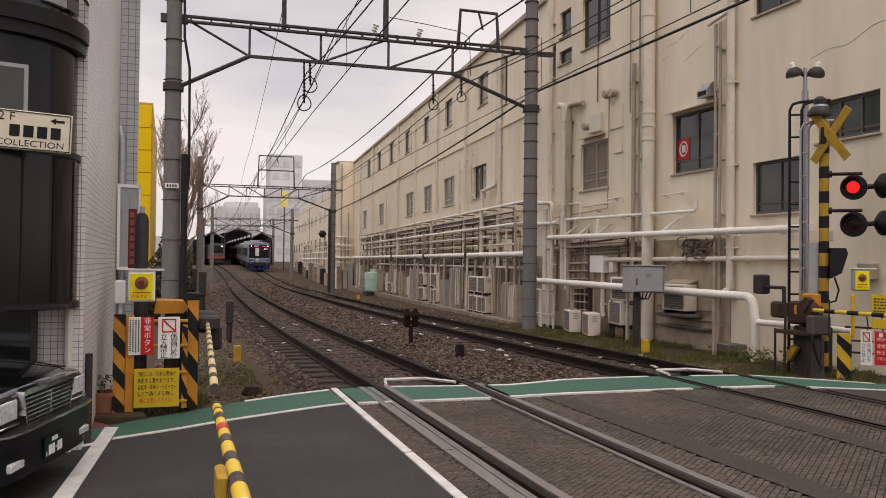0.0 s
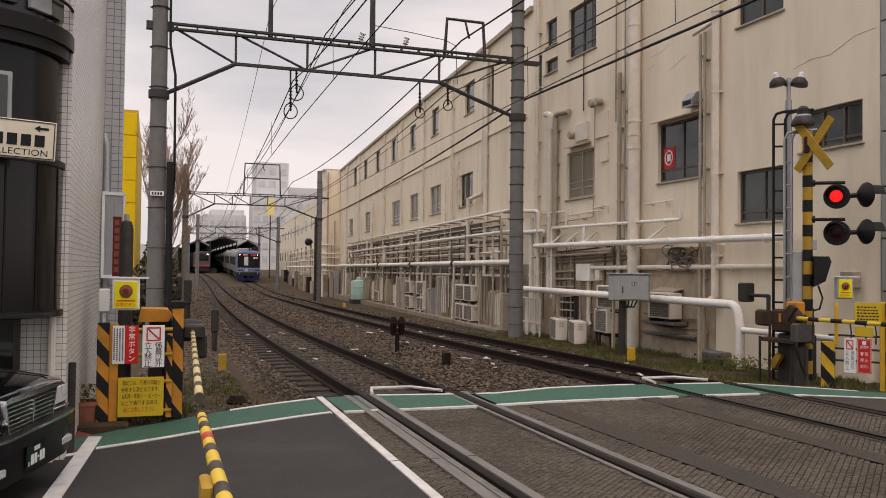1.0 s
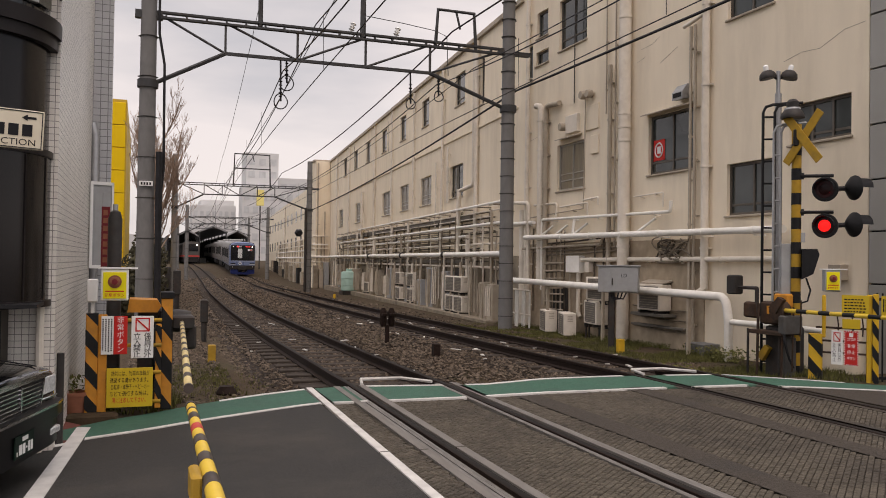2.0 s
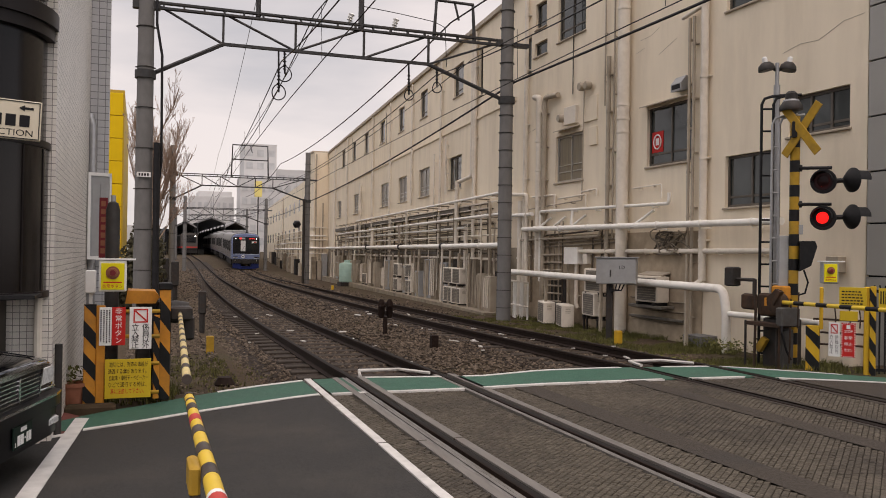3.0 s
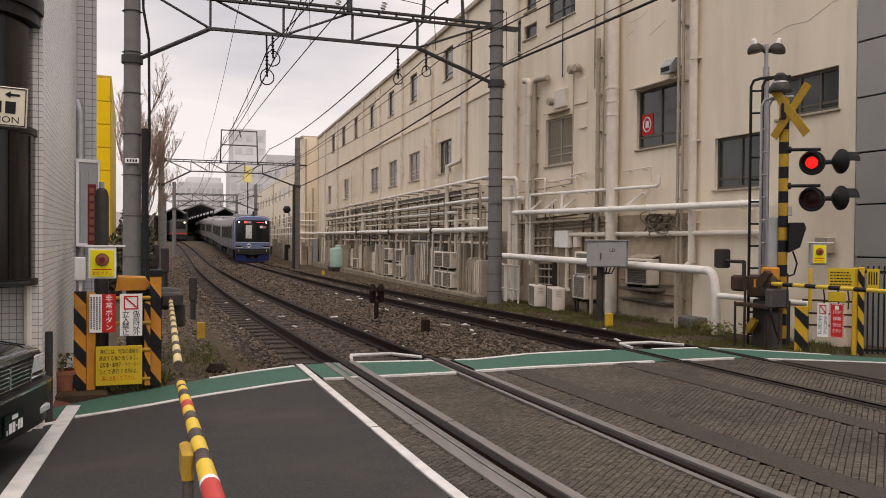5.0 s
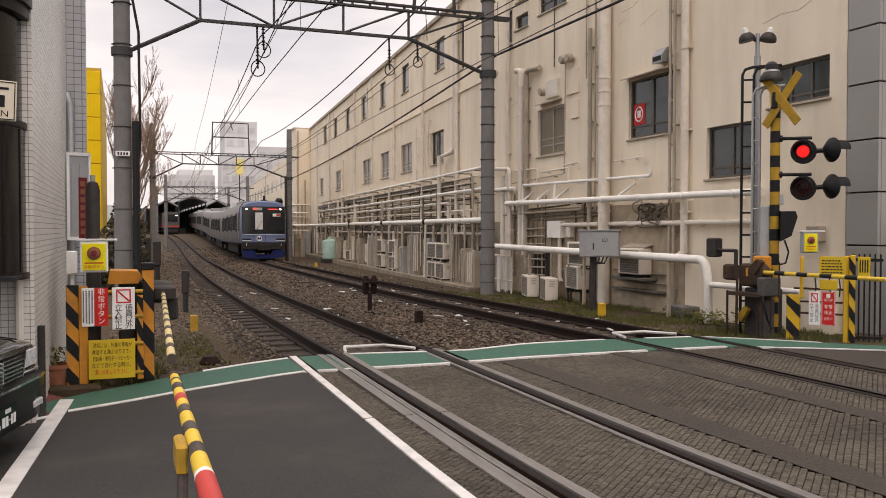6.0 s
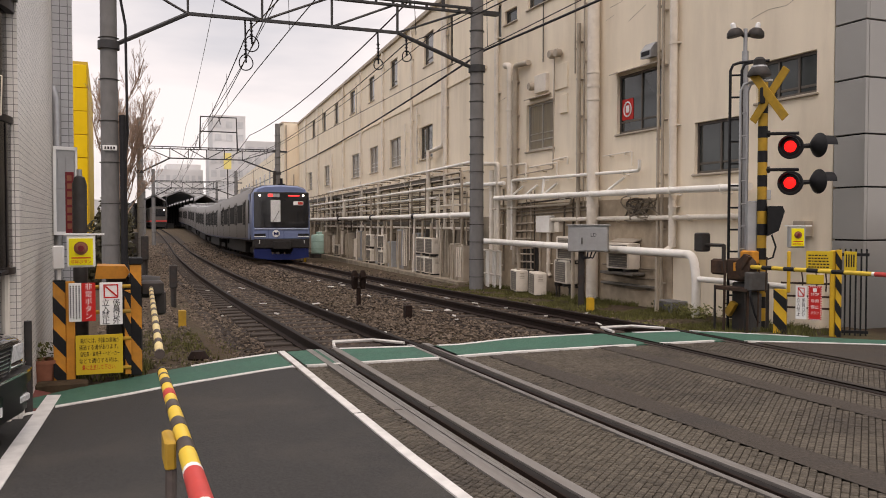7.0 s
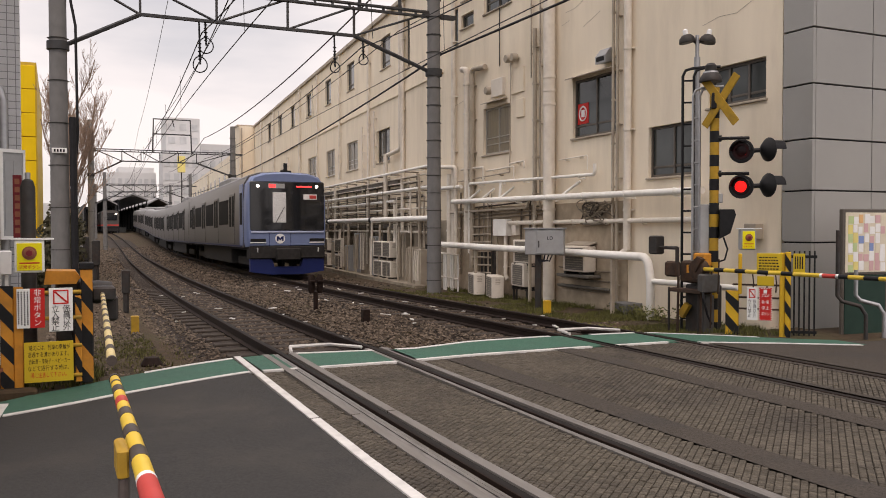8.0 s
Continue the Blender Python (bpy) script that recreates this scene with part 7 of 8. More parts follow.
    mb.lathe([(0.46, 0.0), (0.50, 0.05), (0.50, 1.05), (0.46, 1.12), (0.2, 1.16), (0.2, 1.3)], 24)
    part("tank", mb, M_AQUA, t)
    for z in (0.35, 0.75):
        mb = MB()
        mb.lathe([(0.505, z - 0.03), (0.515, z), (0.505, z + 0.03)], 24)
        part("hoop", mb, M_AQUA, t)
    mb = MB()
    mb.box(-0.5, 0.5, -0.5, 0.5, -0.4, 0.0)
    part("plinth", mb, M_DARKMETAL, t)


# ---- overhead wires ----
def sag(a, b, d, n=12):
    a, b = Vector(a), Vector(b)
    return [a.lerp(b, i / n) - Vector((0, 0, 4 * d * (i / n) * (1 - i / n))) for i in range(n + 1)]


def build_wires():
    def wire(pts, r, label, name="overhead_wire"):
        mb = MB()
        mb.tube(pts, r, 5)
        solid(name, mb, M_CABLE, label, "overhead wire", "overhead wires")
    for xc, lab in ((xn, "near"), (xf, "far")):
        ys = [-25, 0, 20.1, 53, 85, 120]
        wire([(xc(y) + 0.05, y, 5.05 + zt(y)) for y in range(-25, 121, 4)], 0.010, "thin contact wire over the " + lab + " track")
        for ya, yb in zip(ys, ys[1:]):
            wire(sag((xc(ya), ya, 6.15 + zt(ya)), (xc(yb), yb, 6.15 + zt(yb)), 0.45), 0.014, "sagging messenger wire over the " + lab + " track")
        mb = MB()
        y = -20
        while y < 100:
            if all(abs(y - g) > 2 for g in ys):
                k = min(abs(y - g) for g in ys)
                mb.tube([(xc(y) + 0.03, y, 5.05 + zt(y)), (xc(y) + 0.01, y, 5.82 + zt(y) + max(0, 0.3 - 0.02 * k))], 0.006, 4)
            y += 5
        solid("dropper_wire", mb, M_CABLE, "thin dropper wires between messenger and contact wire", "overhead wire", kind="stuff")
    def line(x20, x53, z20, z53, r, d, lab):
        for (xa, ya, za), (xb, yb, zb) in (((x20 - 0.1, -25, z20 + 0.3), (x20, 20.1, z20)), ((x20, 20.1, z20), (x53, 53, z53)), ((x53, 53, z53), (x53 + 2.2, 90, z53 + 0.2))):
            wire(sag((xa, ya, za), (xb, yb, zb), d), r, lab)
    line(7.45, 8.3, 7.45, 7.0, 0.022, 0.45, "thick black feeder cable over the far track")
    line(9.30, 10.3, 6.08, 4.75, 0.030, 0.22, "thick twisted cable along the poles")
    line(8.05, 9.1, 6.55, 5.9, 0.012, 0.30, "thin cable over the far track")
    line(4.35, 5.5, 7.9, 7.6, 0.012, 0.35, "thin feeder wire between the tracks")
    line(2.55, 4.5, 7.6, 7.4, 0.008, 0.3, "thin earth wire over the near track")
    line(3.9, 5.2, 7.25, 6.9, 0.016, 0.55, "feeder cable over the near track")
    wire(sag((0.05, 20.1, 7.6), (-3.0, -10, 9.0), 0.2), 0.012, "thin stay wire from the pole")
    wire([(5.1, 20.1, 7.6), (6.1, 20.1, 7.52), (7.0, 20.1, 7.42), (7.3, 20.1, 7.3), (7.35, 20.1, 6.3)], 0.010, "thin jumper wire on the gantry")


def build_gantry_fittings():
    y = 20.1
    for x, z1, r in ((2.57, 10.0, 0.06), (5.08, 10.0, 0.075)):
        mb = MB()
        mb.tube([(x, y, 7.05), (x, y, z1)], r, 6, r2=r * 0.7)
        solid("gantry_upright", mb, M_STEEL, "dark steel upright on the gantry", "upright", "gantry uprights")
    def frame_on(y, x0, x1, z0, z1):
        f = thing("cable_support", "dark steel cable frame standing on the gantry", "cable support", "cable supports")
        mb = MB()
        mb.tube([(x0 - 0.06, y, z0), (x0, y, z1), (x1, y, z1), (x1 + 0.06, y, z0)], 0.05, 5)
        part("frame", mb, M_STEEL, f)
        mb = MB()
        mb.tube([((x0 + x1) / 2, y, z1), ((x0 + x1) / 2 + 0.12, y, z1 - 0.45)], 0.03, 5)
        part("hanger", mb, M_STEEL, f)
        return f
    frame_on(20.1, 7.05, 8.05, 7.05, 7.98)
    f = frame_on(53.0, 5.35, 7.5, 6.05, 8.05)
    mb = MB()
    mb.tube([(5.35, 53, 7.15), (7.5, 53, 7.15)], 0.04, 5)
    part("crossbar", mb, M_STEEL, f)
    for x in (4.75, 5.9):
        ins = thing("insulator", "small pale porcelain insulator on the gantry", "insulator", "insulators", m=pose(x, 20.1, 7.1, 0, 18, 0))
        mb = MB()
        mb.lathe([(0.03, 0), (0.03, 0.10), (0.075, 0.12), (0.03, 0.15), (0.075, 0.19), (0.03, 0.22), (0.08, 0.27), (0.03, 0.31)], 12)
        part("body", mb, M_WHITE, ins)
    for x0, z0, k in ((3.22, 5.75, 0), (3.08, 5.30, 0), (6.35, 5.5, 1), (7.1, 5.75, 1)):
        mb = MB()
        rr = 0.16 if not k else 0.12
        mb.tube([(x0 + rr * math.cos(t), 20.1 + 0.04 * math.sin(2 * t), z0 + rr * 1.15 * math.sin(t)) for t in np.linspace(0, 2 * math.pi * 1.9, 36)], 0.014, 5)
        mb.tube([(x0, 20.1, z0), (x0 - 0.02, 20.1, 6.3)], 0.022, 6)
        for i in range(5):
            mb.lathe([(0.02, -0.02), (0.05, 0), (0.02, 0.02)], 8, pose(x0 - 0.01, 20.1, z0 + 0.12 + 0.09 * i))
        solid("cable_loop", mb, M_CABLE, "coiled black jumper cable hanging from the gantry", "cable loop", "cable loops")
    mb = MB()
    mb.tube([(0.27, 20.0, 9.5), (0.30, 19.95, 6.6), (0.42, 19.95, 5.9), (0.44, 19.95, 3.5), (0.32, 19.9, 2.2), (0.30, 19.9, -0.3)], 0.03, 6)
    mb.tube([(0.34, 19.9, 3.9), (0.36, 19.9, -0.3)], 0.075, 8)
    solid("pole_conduit", mb, M_CABLE, "black cable conduit strapped to the concrete pole", "conduit")
    t = thing("pole_tag", "small white number tag on the concrete pole", "tag", m=pose(0.07, 19.88, 3.17))
    mb = MB()
    mb.box(-0.15, 0.15, -0.012, 0.02, -0.055, 0.055, 0.004)
    part("plate", mb, M_WHITE, t)
    mb = MB()
    for i in range(4):
        mb.box(-0.11 + i * 0.06, -0.075 + i * 0.06, -0.016, -0.012, -0.03, 0.03)
    part("text_bars", mb, M_INK, t)


# ---- lineside items ----
def build_lineside():
    s = thing("ground_signal", "small black twin ground signal between the tracks", "ground signal", m=pose(4.98, 17.2, -0.32))
    mb = MB()
    mb.tube([(0, 0, 0), (0, 0, 0.45)], 0.05, 8)
    mb.lathe([(0.16, 0), (0.14, 0.06)], 10)
    part("post", mb, M_RAIL, s)
    for x in (-0.09, 0.09):
        mb = MB()
        mb.lathe([(0.05, 0.42), (0.075, 0.5), (0.075, 0.74), (0.04, 0.82)], 10, pose(x, 0, 0))
        mb.box(x - 0.06, x + 0.06, -0.15, -0.05, 0.66, 0.70)
        part("lamp_box", mb, M_RAIL, s, "black lamp box")
    for x, y, h, r in ((1.30, 18.7, 1.0, 0.10), (1.05, 27.0, 1.5, 0.14), (0.9, 31.0, 1.6, 0.12)):
        p = thing("trackside_post", "dark stubby trackside post", "post", "trackside posts", m=pose(x, y, bed(x, y) - 0.05))
        mb = MB()
        mb.box(-r, r, -r, r, 0, 0.06)
        mb.tube([(0, 0, 0), (0, 0, h * 0.55)], r * 0.6, 8)
        mb.box(-r * 0.8, r * 0.8, -r * 0.8, r * 0.8, h * 0.5, h, 0.02)
        part("body", mb, M_DARKMETAL, p)
    for x, y in ((1.12, 14.2), (8.62, 13.8), (9.1, 41)):
        mb = MB()
        mb.box(x - 0.06, x + 0.06, y - 0.06, y + 0.06, bed(x, y) - 0.05, bed(x, y) + 0.27, 0.01)
        solid("marker_stub", mb, M_YELLOW if x > 3 else M_YELLOW_DIRTY, "small yellow marker stub in the ballast", "marker stub", "marker stubs")
    mb = MB()
    mb.box(5.05, 5.18, 14.35, 14.5, -0.3, 0.0, 0.01)
    solid("marker_stub", mb, M_RAIL, "rusty stub in the ballast", "marker stub", "marker stubs")
    p = thing("signal_post", "dark signal post with a round black lamp by the far poles", "signal post", m=pose(9.75, 52.5, -0.8))
    mb = MB()
    mb.tube([(0, 0, 0), (0, 0, 5.6)], 0.09, 8)
    part("post", mb, M_DARKMETAL, p)
    mb = MB()
    mb.lathe([(0.26, 0), (0.26, 0.1), (0.14, 0.25)], 6, pose(-0.45, 0, 4.0, 90, 0, 0))
    part("lamp", mb, M_BLACK, p)
    # rocks and loose plank by the rails
    mb = MB()
    mb.lathe([(0.10, 0), (0.13, 0.08), (0.08, 0.16)], 9, pose(1.0, 10.4, -0.2))
    solid("concrete_lump", mb, M_RAIL, "dark lump beside the track", "lump")


# ---- bare tree and shrubs ----
def build_tree(x, y, h, seed, label):
    rnd = random.Random(seed)
    t = thing("bare_tree", label, "tree", "bare trees", m=pose(x, y, -0.5))
    wood, twig = MB(), MB()
    def grow(p, d, length, r, depth):
        pts = [p]
        for i in range(4):
            d = (d + Vector((rnd.uniform(-.18, .18), rnd.uniform(-.18, .18), rnd.uniform(-.02, .22)))).normalized()
            pts.append(pts[-1] + d * length / 4)
        (wood if depth < 3 else twig).tube(pts, r, 7 if depth < 2 else 4, r2=r * 0.55, caps=False)
        if depth < 5:
            n = (14, 9, 6, 5, 2)[depth]
            for i in range(n):
                k = rnd.uniform(0.25, 1.0)
                q = pts[min(4, int(k * 4))].lerp(pts[min(4, int(k * 4) + 1)], (k * 4) % 1)
                a = rnd.uniform(0, 6.28)
                nd = (d * 0.8 + Vector((math.cos(a) * 0.46, math.sin(a) * 0.46, 0.26))).normalized()
                grow(q, nd, length * rnd.uniform(0.30, 0.46), r * 0.34 + 0.0022, depth + 1)
    grow(Vector((0, 0, 0)), Vector((0, 0, 1)), h * 0.62, 0.075, 0)
    part("trunk", wood, M_BARK, t, "brown trunk and limbs")
    tagged(part("twig_mass", twig, M_BARK, t, "fine bare twigs"), kind="stuff")
    return t


def leaf_mass(name, boxes, n, mt, label, size=0.10, seed=3):
    rnd = random.Random(seed)
    mb = MB()
    for (x, y, z, rx, ry, rz) in boxes:
        for i in range(n):
            u = Vector((rnd.gauss(0, 1), rnd.gauss(0, 1), rnd.gauss(0, 1))).normalized() * rnd.uniform(0.4, 1.0)
            c = Vector((x + u.x * rx, y + u.y * ry, z + u.z * rz))
            a = Vector((rnd.uniform(-1, 1), rnd.uniform(-1, 1), rnd.uniform(-1, 1))).normalized() * size * rnd.uniform(0.5, 1.2)
            b = a.orthogonal().normalized() * size * 0.5
            mb.add([c - a, c + b, c + a, c - b], [(0, 1, 2, 3)])
    return solid(name, mb, mt, label, "shrub", kind="stuff", smooth=False)


# ---- distance ----
def build_far():
    # parked train in the station
    t = thing("parked_train", "white and red commuter train standing at the platform", "train", m=pose(8.1, 150, 0.78))
    mb = MB()
    mb.prism([(-1.38, 0.9), (-1.38, 3.2), (-1.1, 3.55), (0, 3.65), (1.1, 3.55), (1.38, 3.2), (1.38, 0.9)], "y", 0, 55)
    part("body", mb, M_TRAINSTEEL, t, "pale body")
    mb = MB()
    mb.box(-1.1, 1.1, -0.06, 0.02, 1.95, 3.2, 0.05)
    part("windscreen", mb, M_TRAINGLASS, t, "black windscreen")
    mb = MB()
    mb.box(-1.38, 1.38, -0.05, 0.02, 1.0, 1.25)
    mb.box(-1.39, -1.30, 0.3, 54, 1.0, 1.25)
    part("stripe", mb, M_REDFADE, t, "red stripe")
    for x in (-0.95, 0.95):
        mb = MB()
        mb.box(x - 0.14, x + 0.14, -0.09, -0.04, 2.95, 3.1)
        part("tail_light", mb, M_TAILRED if x < 0 else M_HEAD, t, "lit lamp")
    mb = MB()
    mb.box(-1.2, 1.2, 0.1, 54, 0.1, 0.9)
    part("underframe", mb, M_UNDER, t)
    # station canopy
    s = thing("station", "dark station canopy with gabled roofs over the platforms", "station", m=pose(0, 150, 0.3))
    for x0, x1, z in ((5.6, 9.3, 5.2), (9.3, 14.2, 6.0), (14.0, 17.6, 5.3)):
        mb = MB()
        xm = (x0 + x1) / 2
        mb.add([(x0, 0, z), (xm, 0, z + 1.0), (x1, 0, z), (x0, 80, z), (xm, 80, z + 1.0), (x1, 80, z), (x0, 0, z - .25), (xm, 0, z + .75), (x1, 0, z - .25), (x0, 80, z - .25), (xm, 80, z + .75), (x1, 80, z - .25)],
               [(0, 1, 4, 3), (1, 2, 5, 4), (6, 7, 10, 9), (7, 8, 11, 10), (0, 1, 7, 6), (1, 2, 8, 7)])
        part("roof", mb, M_ROOFGREY, s, "dull metal roof")
        for xx in (x0 + 0.2, x1 - 0.2):
            for yy in range(1, 80, 8):
                mb = MB()
                mb.box(xx - 0.1, xx + 0.1, yy, yy + 0.2, 0.0, z - 0.1)
                part("column", mb, M_STEEL, s)
    # black sheets added so that the space under the canopy looks unlit
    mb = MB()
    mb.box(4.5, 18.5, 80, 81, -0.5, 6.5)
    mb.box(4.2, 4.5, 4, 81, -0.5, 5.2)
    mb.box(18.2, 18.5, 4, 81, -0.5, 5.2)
    part("wall", mb, M_BLACK, s, "black sheets standing in for the dark under the canopy")
    mb = MB()
    mb.box(9.6, 11.0, 6, 80, -0.3, 1.25)
    part("platform", mb, M_CONC, s)
    # blocks of the town
    def block(x0, x1, y0, y1, z1, mt, lab, nx, nz):
        b = thing("distant_building", lab, "building", "distant buildings")
        mb = MB()
        mb.box(x0, x1, y0, y1, -1, z1)
        part("wall", mb, mt, b)
        dx, dz = (x1 - x0) / nx, (z1 - 3) / nz
        for i in range(nx):
            for j in range(nz):
                mb = MB()
                mb.box(x0 + dx * (i + 0.2), x0 + dx * (i + 0.8), y0 - 0.12, y0 + 0.05, 2 + dz * (j + 0.3), 2 + dz * (j + 0.8))
                part("window", mb, M_FARDARK, b)
        return b
    block(13.6, 25.8, 250, 265, 17.0, M_FAR, "pale grey office block behind the station", 7, 4)
    block(16.0, 25.4, 252, 264, 18.6, M_FAR, "stair tower of the pale block", 2, 4)
    block(28.6, 38.0, 250, 262, 33, M_FAR, "white tower block in the distance", 3, 8)
    block(26.5, 46.0, 240, 249, 22, M_FAR, "wide pale office building", 8, 5)
    block(40.0, 52.0, 262, 270, 27, M_FAR, "grey building with a roof plant", 4, 6)
    block(-30.0, 2.0, 170, 190, 6, M_FAR, "low pale building beyond the trees", 8, 2)
    mb = MB()
    mb.box(15.0, 16.0, 118, 118.4, 9.0, 11.2, 0.03)
    bb = thing("billboard", "small yellow hoarding on a grey post above the roofs", "hoarding")
    part("panel", mb, M_PAPER_Y, bb)
    mb = MB()
    mb.box(15.42, 15.58, 118.1, 118.26, -1, 9.1)
    part("post", mb, M_STEEL, bb)
    # further cream building along the far track
    b = thing("far_cream_building", "further cream building along the track with small windows", "building")
    mb = MB()
    p = [(12.95, 65.1), (18.35, 132.0), (33, 132), (33, 65.1)]
    mb.prism(p, "z", -1, 7.7)
    part("wall", mb, M_WALL, b)
    for i in range(12):
        y = 67.5 + i * 4.9
        x = 12.95 + (y - 65.1) * 0.0807
        for z in (2.6, 5.2):
            mb = MB()
            mb.box(-0.02, 0.05, -0.6, 0.6, 0, 1.1, m=pose(x, y, z, 0, 0, -3.5))
            part("window", mb, M_GLASS_BLIND, b)
    for i in range(16):
        y = 66.5 + i * 3.2
        x = 12.95 + (y - 65.1) * 0.0807
        mb = MB()
        mb.box(x - random.uniform(0.35, 0.6), x - 0.1, y - 0.4, y + random.uniform(0.2, 0.7), -1, random.uniform(0.3, 1.4), 0.02)
        part("lean_to", mb, random.choice((M_PIPE_OLD, M_GRIME_SHADE, M_GRIME_SHADE, M_UNDER)), b)
    for z, r, o in ((1.7, 0.08, 0.35), (2.3, 0.05, 0.2), (2.75, 0.045, 0.22), (3.3, 0.045, 0.2), (3.05, 0.025, 0.12), (1.25, 0.04, 0.2)):
        mb = MB()
        mb.tube([(12.98 - o, 65.5, z), (16.1 - o, 104, z)], r, 6)
        part("pipe", mb, M_PIPE_WHITE if r > 0.045 else M_PIPE, b)
    for i in range(22):
        y = 66.5 + i * 1.95 + random.uniform(-0.5, 0.5)
        x = 12.95 + (y - 65.1) * 0.0807
        mb = MB()
        z0, z1 = random.choice(((-0.5, 3.3), (1.7, 3.3), (-0.5, 7.4), (-0.5, 2.3), (1.2, 2.75)))
        mb.tube([(x - 0.16, y, z0), (x - 0.16, y, z1)], random.uniform(0.035, 0.07), 6)
        part("pipe", mb, random.choice((M_PIPE, M_PIPE_OLD, M_PIPE_OLD)), b)
    build_gantry(86.0, 4.2, 12.1, -0.8, 6.8, 5.6, 5.0, 4, None, "third steel gantry near the station")
    build_gantry(118.0, 4.6, 14.0, -0.4, 7.2, 6.2, 5.6, 5, None, "fourth steel gantry near the station")
    # low hedge and fence left of the track
    mb = MB()
    mb.box(0.9, 1.0, 34, 110, -0.7, 0.7)
    solid("trackside_fence", mb, M_DARKMETAL, "dark trackside fence", "fence", kind="structure")


build_signal()
build_ladder(9.02, 10.30, -0.25, 3.98, 0.17, M_BLACK, 0.022, "black iron ladder beside the signal mast", yaw=-32, hook=0.40)
build_ladder(8.90, 9.98, -0.2, 3.62, 0.10, M_GALV, 0.020, "grey narrow ladder beside the signal mast", yaw=-32, hook=0.35)
build_floodlight()
build_right_machine()
build_right_frame()
build_button_box(pose(8.98, 8.98, 1.31, 0, 0, -28), "small yellow emergency button box on a grey case", 0.17, 0.25)
FAR_BANDS = [(0.30 + 0.42 * i, 0.50 + 0.42 * i, M_BLACK) for i in range(16) if i not in (4, 9)] + [(2.18, 2.22, M_WHITE), (2.22, 2.42, M_REDFADE), (2.42, 2.46, M_WHITE), (4.05, 4.30, M_REDFADE)]
build_arm((8.72, 9.66, 0.87), (8.60, 2.6, 0.92), 0.030, 0.022, M_ARMYELLOW, FAR_BANDS, "long yellow and black barrier arm across the far lane")
build_fence()
build_board()
build_handrails()
build_wall_things()
build_wires()
build_gantry_fittings()
build_lineside()
build_tree(0.08, 31.0, 9.6, 5, "bare winter tree with fine twigs beside the track")
build_tree(0.35, 36.0, 8.8, 9, "slim bare winter tree beside the track")
leaf_mass("shrubbery", [(0.1, 30, 0.8, 0.8, 2.5, 1.3), (0.2, 36, 1.2, 0.7, 3.0, 1.9), (-0.1, 25, 0.4, 0.5, 1.5, 0.9), (0.4, 45, 1.4, 0.6, 5, 2.0), (0.9, 60, 1.2, 0.7, 8, 2.0), (1.5, 85, 1.5, 1.0, 12, 2.2)], 900, M_FOLIAGE, "dull dark shrubs beside the track", 0.13)
build_far()


# ---- loose conduits, brackets and cables among the pipes ----
M_GRIMY_CABLE = mat("grimy_cable", (0.085, 0.068, 0.052), 0.7, var=0.3, scale=12)
M_BROWN_PIPE = mat("brown_conduit", (0.19, 0.155, 0.115), 0.65, var=0.25, scale=9)


